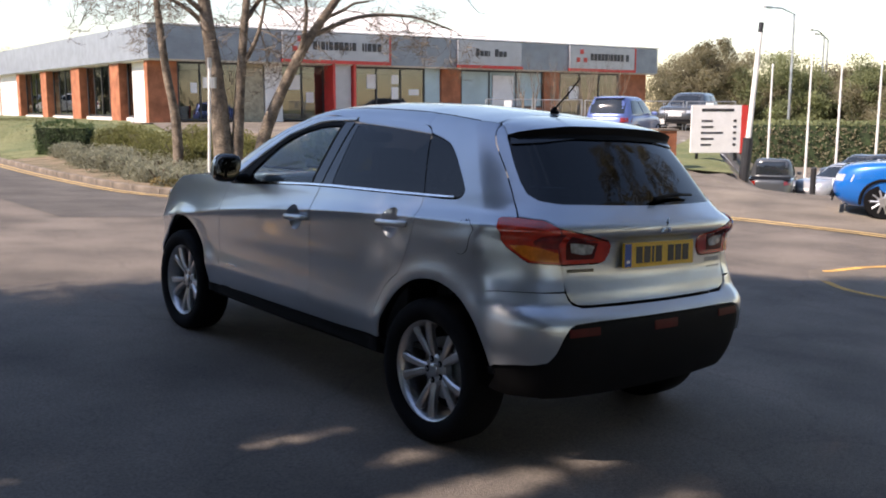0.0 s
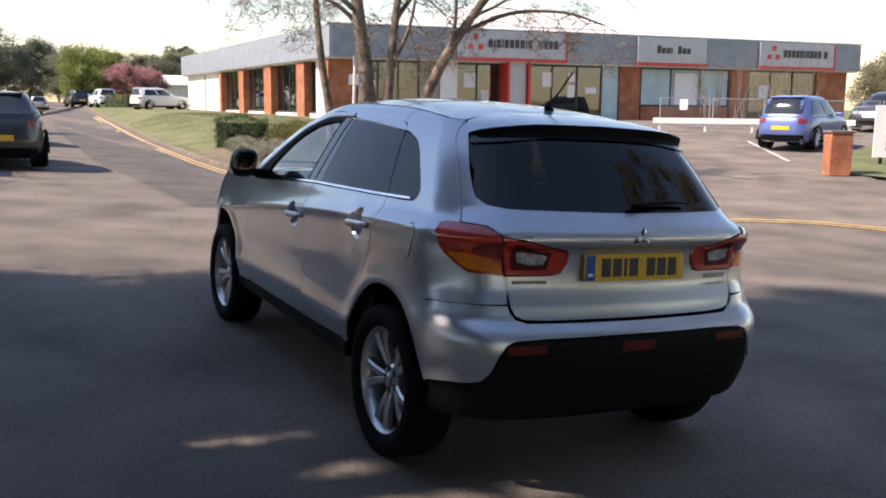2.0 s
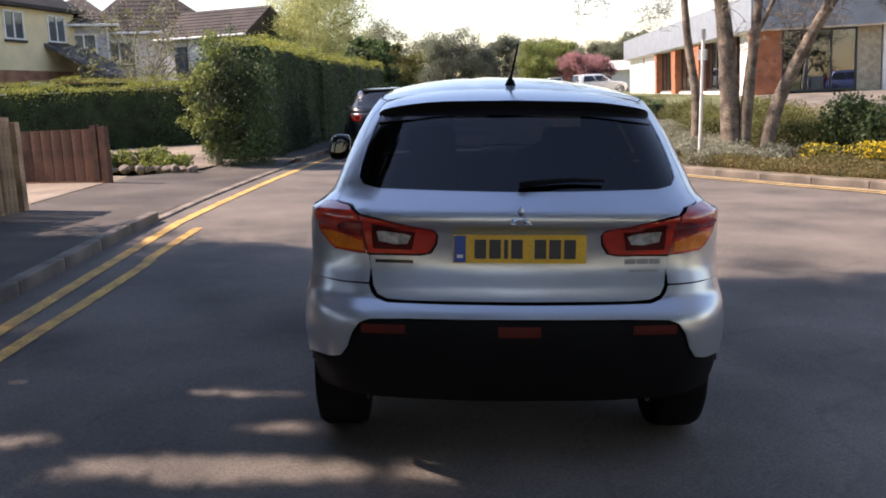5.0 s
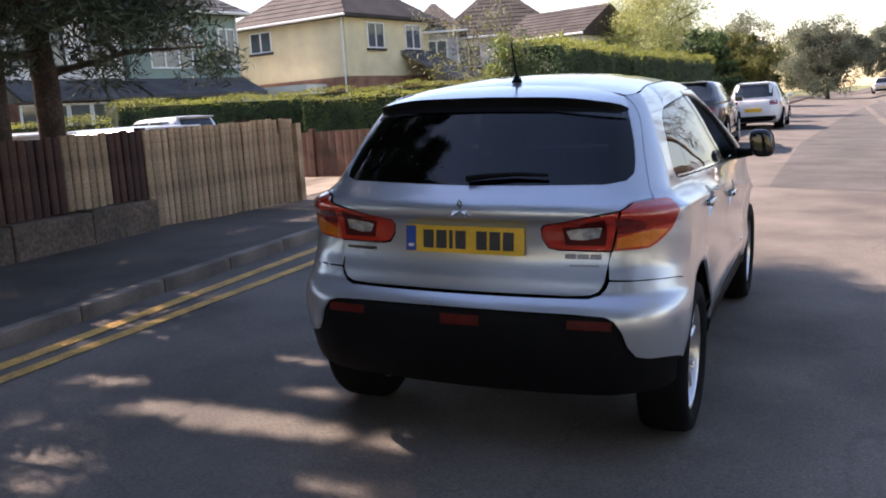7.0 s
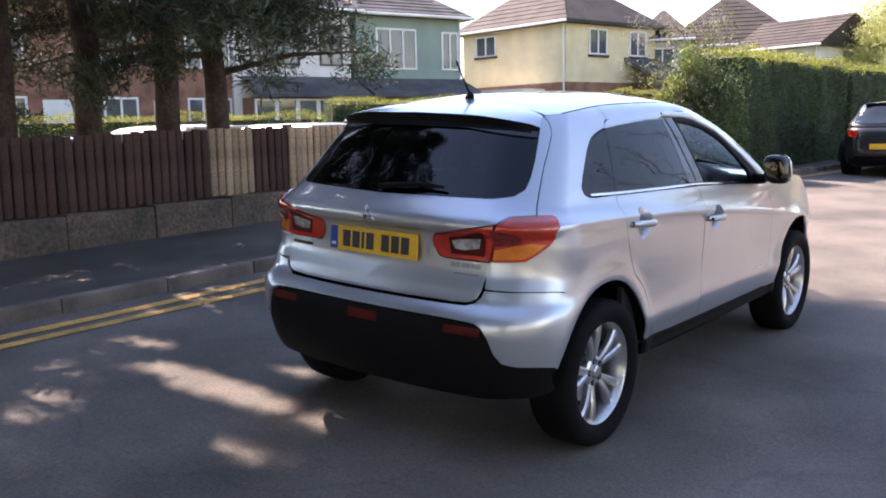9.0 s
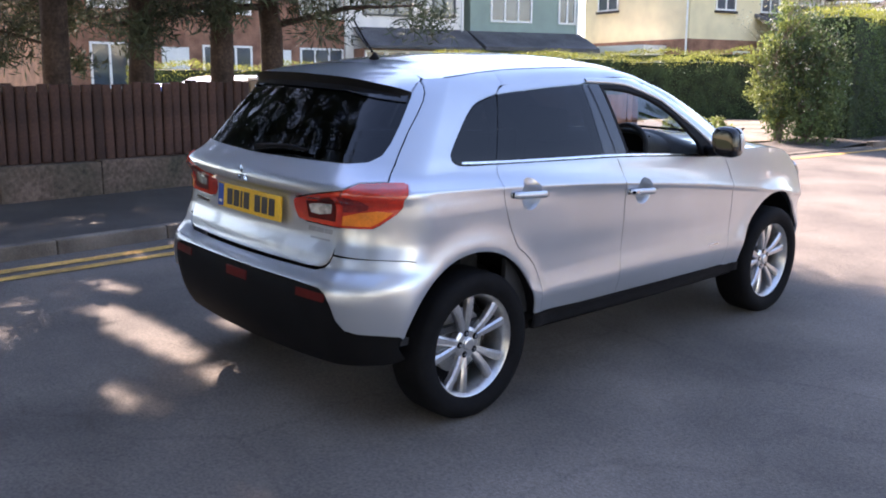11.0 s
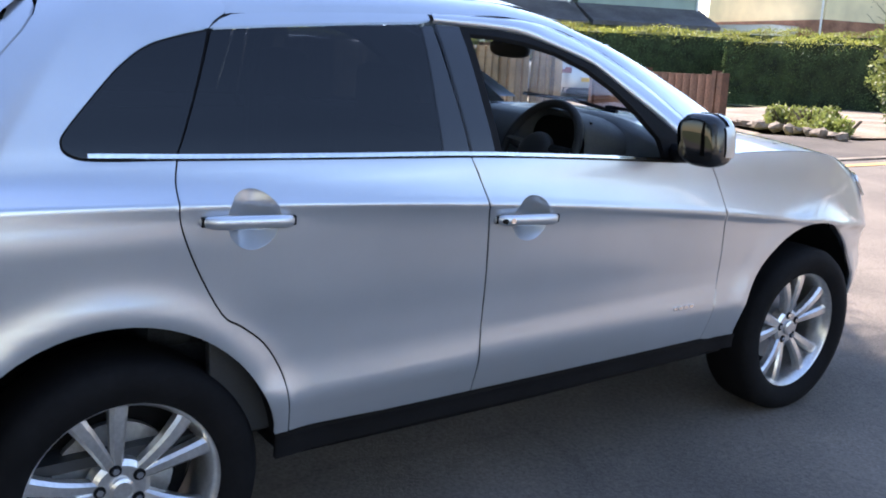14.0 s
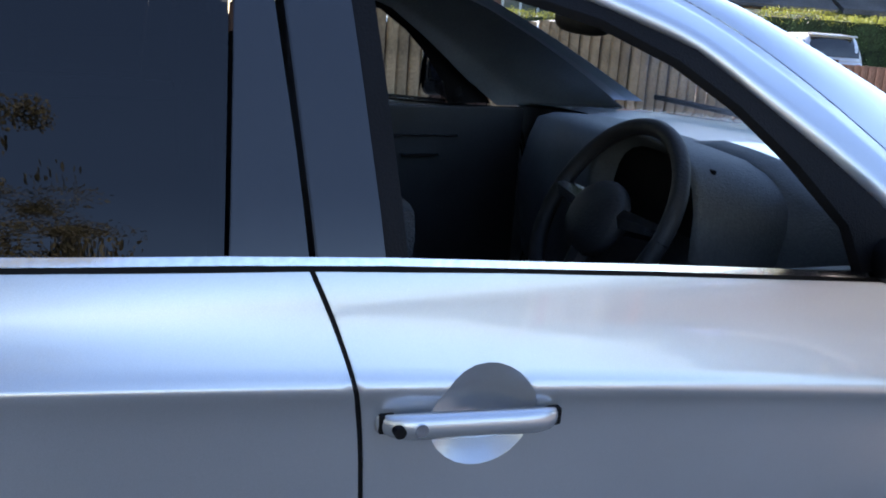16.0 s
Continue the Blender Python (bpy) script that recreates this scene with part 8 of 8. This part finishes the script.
    patch("windscreen", [[spot(cab, z, x, None, True, 0.012) for x in np.linspace(-w * 0.64, w * 0.64, 9)] for z in np.linspace(belt + 0.06, height - 0.07, 5)], M_CARGLASS, top)
    patch("rear_window", [[spot(cab, z, x, None, False, 0.012) for x in np.linspace(-w * 0.66, w * 0.66, 9)] for z in np.linspace(belt + 0.07, height - 0.10, 5)], M_CARGLASS, top)
    roof_rear = slice_at(cab, height - 0.05)
    if not bed:
        boxed("roof_spoiler", (-w * 0.56, w * 0.56, roof_rear[1] - 0.10, roof_rear[1] + 0.16, height - 0.065, height - 0.03), paint, top, "", 0.012)
    patch("bumper_valance", [[spot(low, z, x, None, False, 0.014) for x in np.linspace(-w * 0.93, w * 0.93, 11)] for z in (0.24, 0.32, 0.42)], M_PLASTIC, body)
    if bed:
        boxed("load_bed", (-w * 0.8, w * 0.8, a0 + 0.12, a0 + 1.7, belt - 0.02, belt + 0.01), M_PLASTIC, car)
    for front in (False, True):
        yy = spot(low, 0.55, 0.0, None, front).y
        boxed("number_plate", (-0.26, 0.26, yy - 0.012, yy + 0.012, 0.50 if front else 0.56, 0.61 if front else 0.67), (M_PAPER if front else M_PLATEY), body, "", 0.002)
        boxed("bumper_trim", (-w * 0.7, w * 0.7, yy - (0.015 if front else -0.03), yy + (0.0 if front else 0.03) - 0.0, 0.27, 0.38), M_PLASTIC, body)
    for yy in (a0 + 0.72, a1 - 0.82):
        for sgn in (1, -1):
            wh = empty("wheel", None)
            wh.parent = car
            xo = sgn * (w - 0.115)
            part("tyre", tube(bmesh.new(), [(xo - sgn * 0.19, yy, wheel_r), (xo + sgn * 0.07, yy, wheel_r), (xo + sgn * 0.098, yy, wheel_r)], [wheel_r, wheel_r, wheel_r * 0.93], 28), M_TYRE, wh)
            bm = bmesh.new()
            tube(bm, [(xo + sgn * 0.08, yy, wheel_r), (xo + sgn * 0.101, yy, wheel_r)], wheel_r * 0.30, 12)
            for k in range(10):
                an = 2 * math.pi * k / 10
                tube(bm, [(xo + sgn * 0.10, yy + math.cos(an) * wheel_r * 0.2, wheel_r + math.sin(an) * wheel_r * 0.2), (xo + sgn * 0.10, yy + math.cos(an) * wheel_r * 0.68, wheel_r + math.sin(an) * wheel_r * 0.68)], wheel_r * 0.06, 5)
            part("rim", bm, M_ALLOY, wh)
            part("arch_lip", tube(bmesh.new(), [(sgn * (w * 0.985), yy + math.cos(radians(q)) * (wheel_r + 0.06), wheel_r + math.sin(radians(q)) * (wheel_r + 0.06)) for q in range(-10, 200, 15)], 0.028, 6), M_PLASTIC, body)
    return car


def stand(x, y, heading, dz=0.0):
    """Pose of a car standing at a place; heading: degrees from east."""
    return pose(x, y, ground_z(x, y) + dz, 0, 0, heading - 90)


parked_car(stand(-1.68, 18.3, 91), "black estate-bodied crossover parked at the kerb by the hedge", P_BLACK, 4.5, 1.84, 1.52, 1.0, 1.15, 0.7, wheel_r=0.34)
parked_car(stand(-1.0, 29.0, 89), "white hatchback parked farther along the hedge", P_WHITE, 4.1, 1.75, 1.50, 0.95, 1.1, 0.4)
parked_car(stand(20.2, 15.9, 21, 0.0), "mid-blue small rounded hatchback in the car park", P_MIDBLUE, 3.75, 1.66, 1.54, 0.94, 1.0, 0.42)
parked_car(stand(29.5, 20.0, 200), "dark grey hatchback parked before the barriers", P_GREY, 4.2, 1.75, 1.47, 0.92, 1.15, 0.42)
parked_car(stand(13.4, 3.2, 115), "bright blue small hatchback at the car park entrance", P_BRIGHT, 3.8, 1.67, 1.50, 0.96, 0.95, 0.35)
parked_car(stand(29.8, 16.2, 28), "dark grey pickup truck on the lower car park", P_GREY, 5.1, 1.80, 1.76, 1.08, 1.25, 0.25, bed=True, wheel_r=0.37)
parked_car(stand(32.6, 14.6, 165), "silver estate car on the lower car park", P_SILVER, 4.6, 1.80, 1.52, 0.95, 1.2, 0.35)
parked_car(stand(38.0, 16.5, 165), "dark saloon on the lower car park", P_GREY, 4.5, 1.80, 1.46, 0.92, 1.2, 0.5)
parked_car(stand(10.3, 61.5, 20), "white car parked beyond the grass verge", P_WHITE)
# cars on the drive behind the fence
parked_car(stand(-8.95, 6.45, 182, 0.02), "pale silver hatchback behind the wooden fence", P_SILVER, 4.2, 1.74, 1.52, 1.0, 1.15, 0.4)
parked_car(stand(-9.4, 4.55, 182, 0.02), "white hatchback on the drive behind the fence", P_WHITE, 4.1, 1.74, 1.55, 1.02, 1.15, 0.4)
parked_car(stand(-13.6, 5.6, 212, 0.02), "indigo blue saloon on the drive behind the pines", P_INDIGO, 4.2, 1.72, 1.42, 0.90, 1.15, 0.5, boot=0.5)
parked_car(stand(-15.5, 16.0, 160, -0.08), "silver estate car parked before the green house", P_SILVER, 4.4, 1.76, 1.50, 0.95, 1.15, 0.35)
# cars at the far end of the road
for x, y, h, p, lab in ((8.6, 76.0, 95, P_WHITE, "white car far down the road"), (5.2, 95.0, 90, P_SILVER, "silver car far down the road"), (7.6, 84.0, 95, P_BLACK, "black car far down the road")):
    parked_car(stand(x, y, h), lab, p)
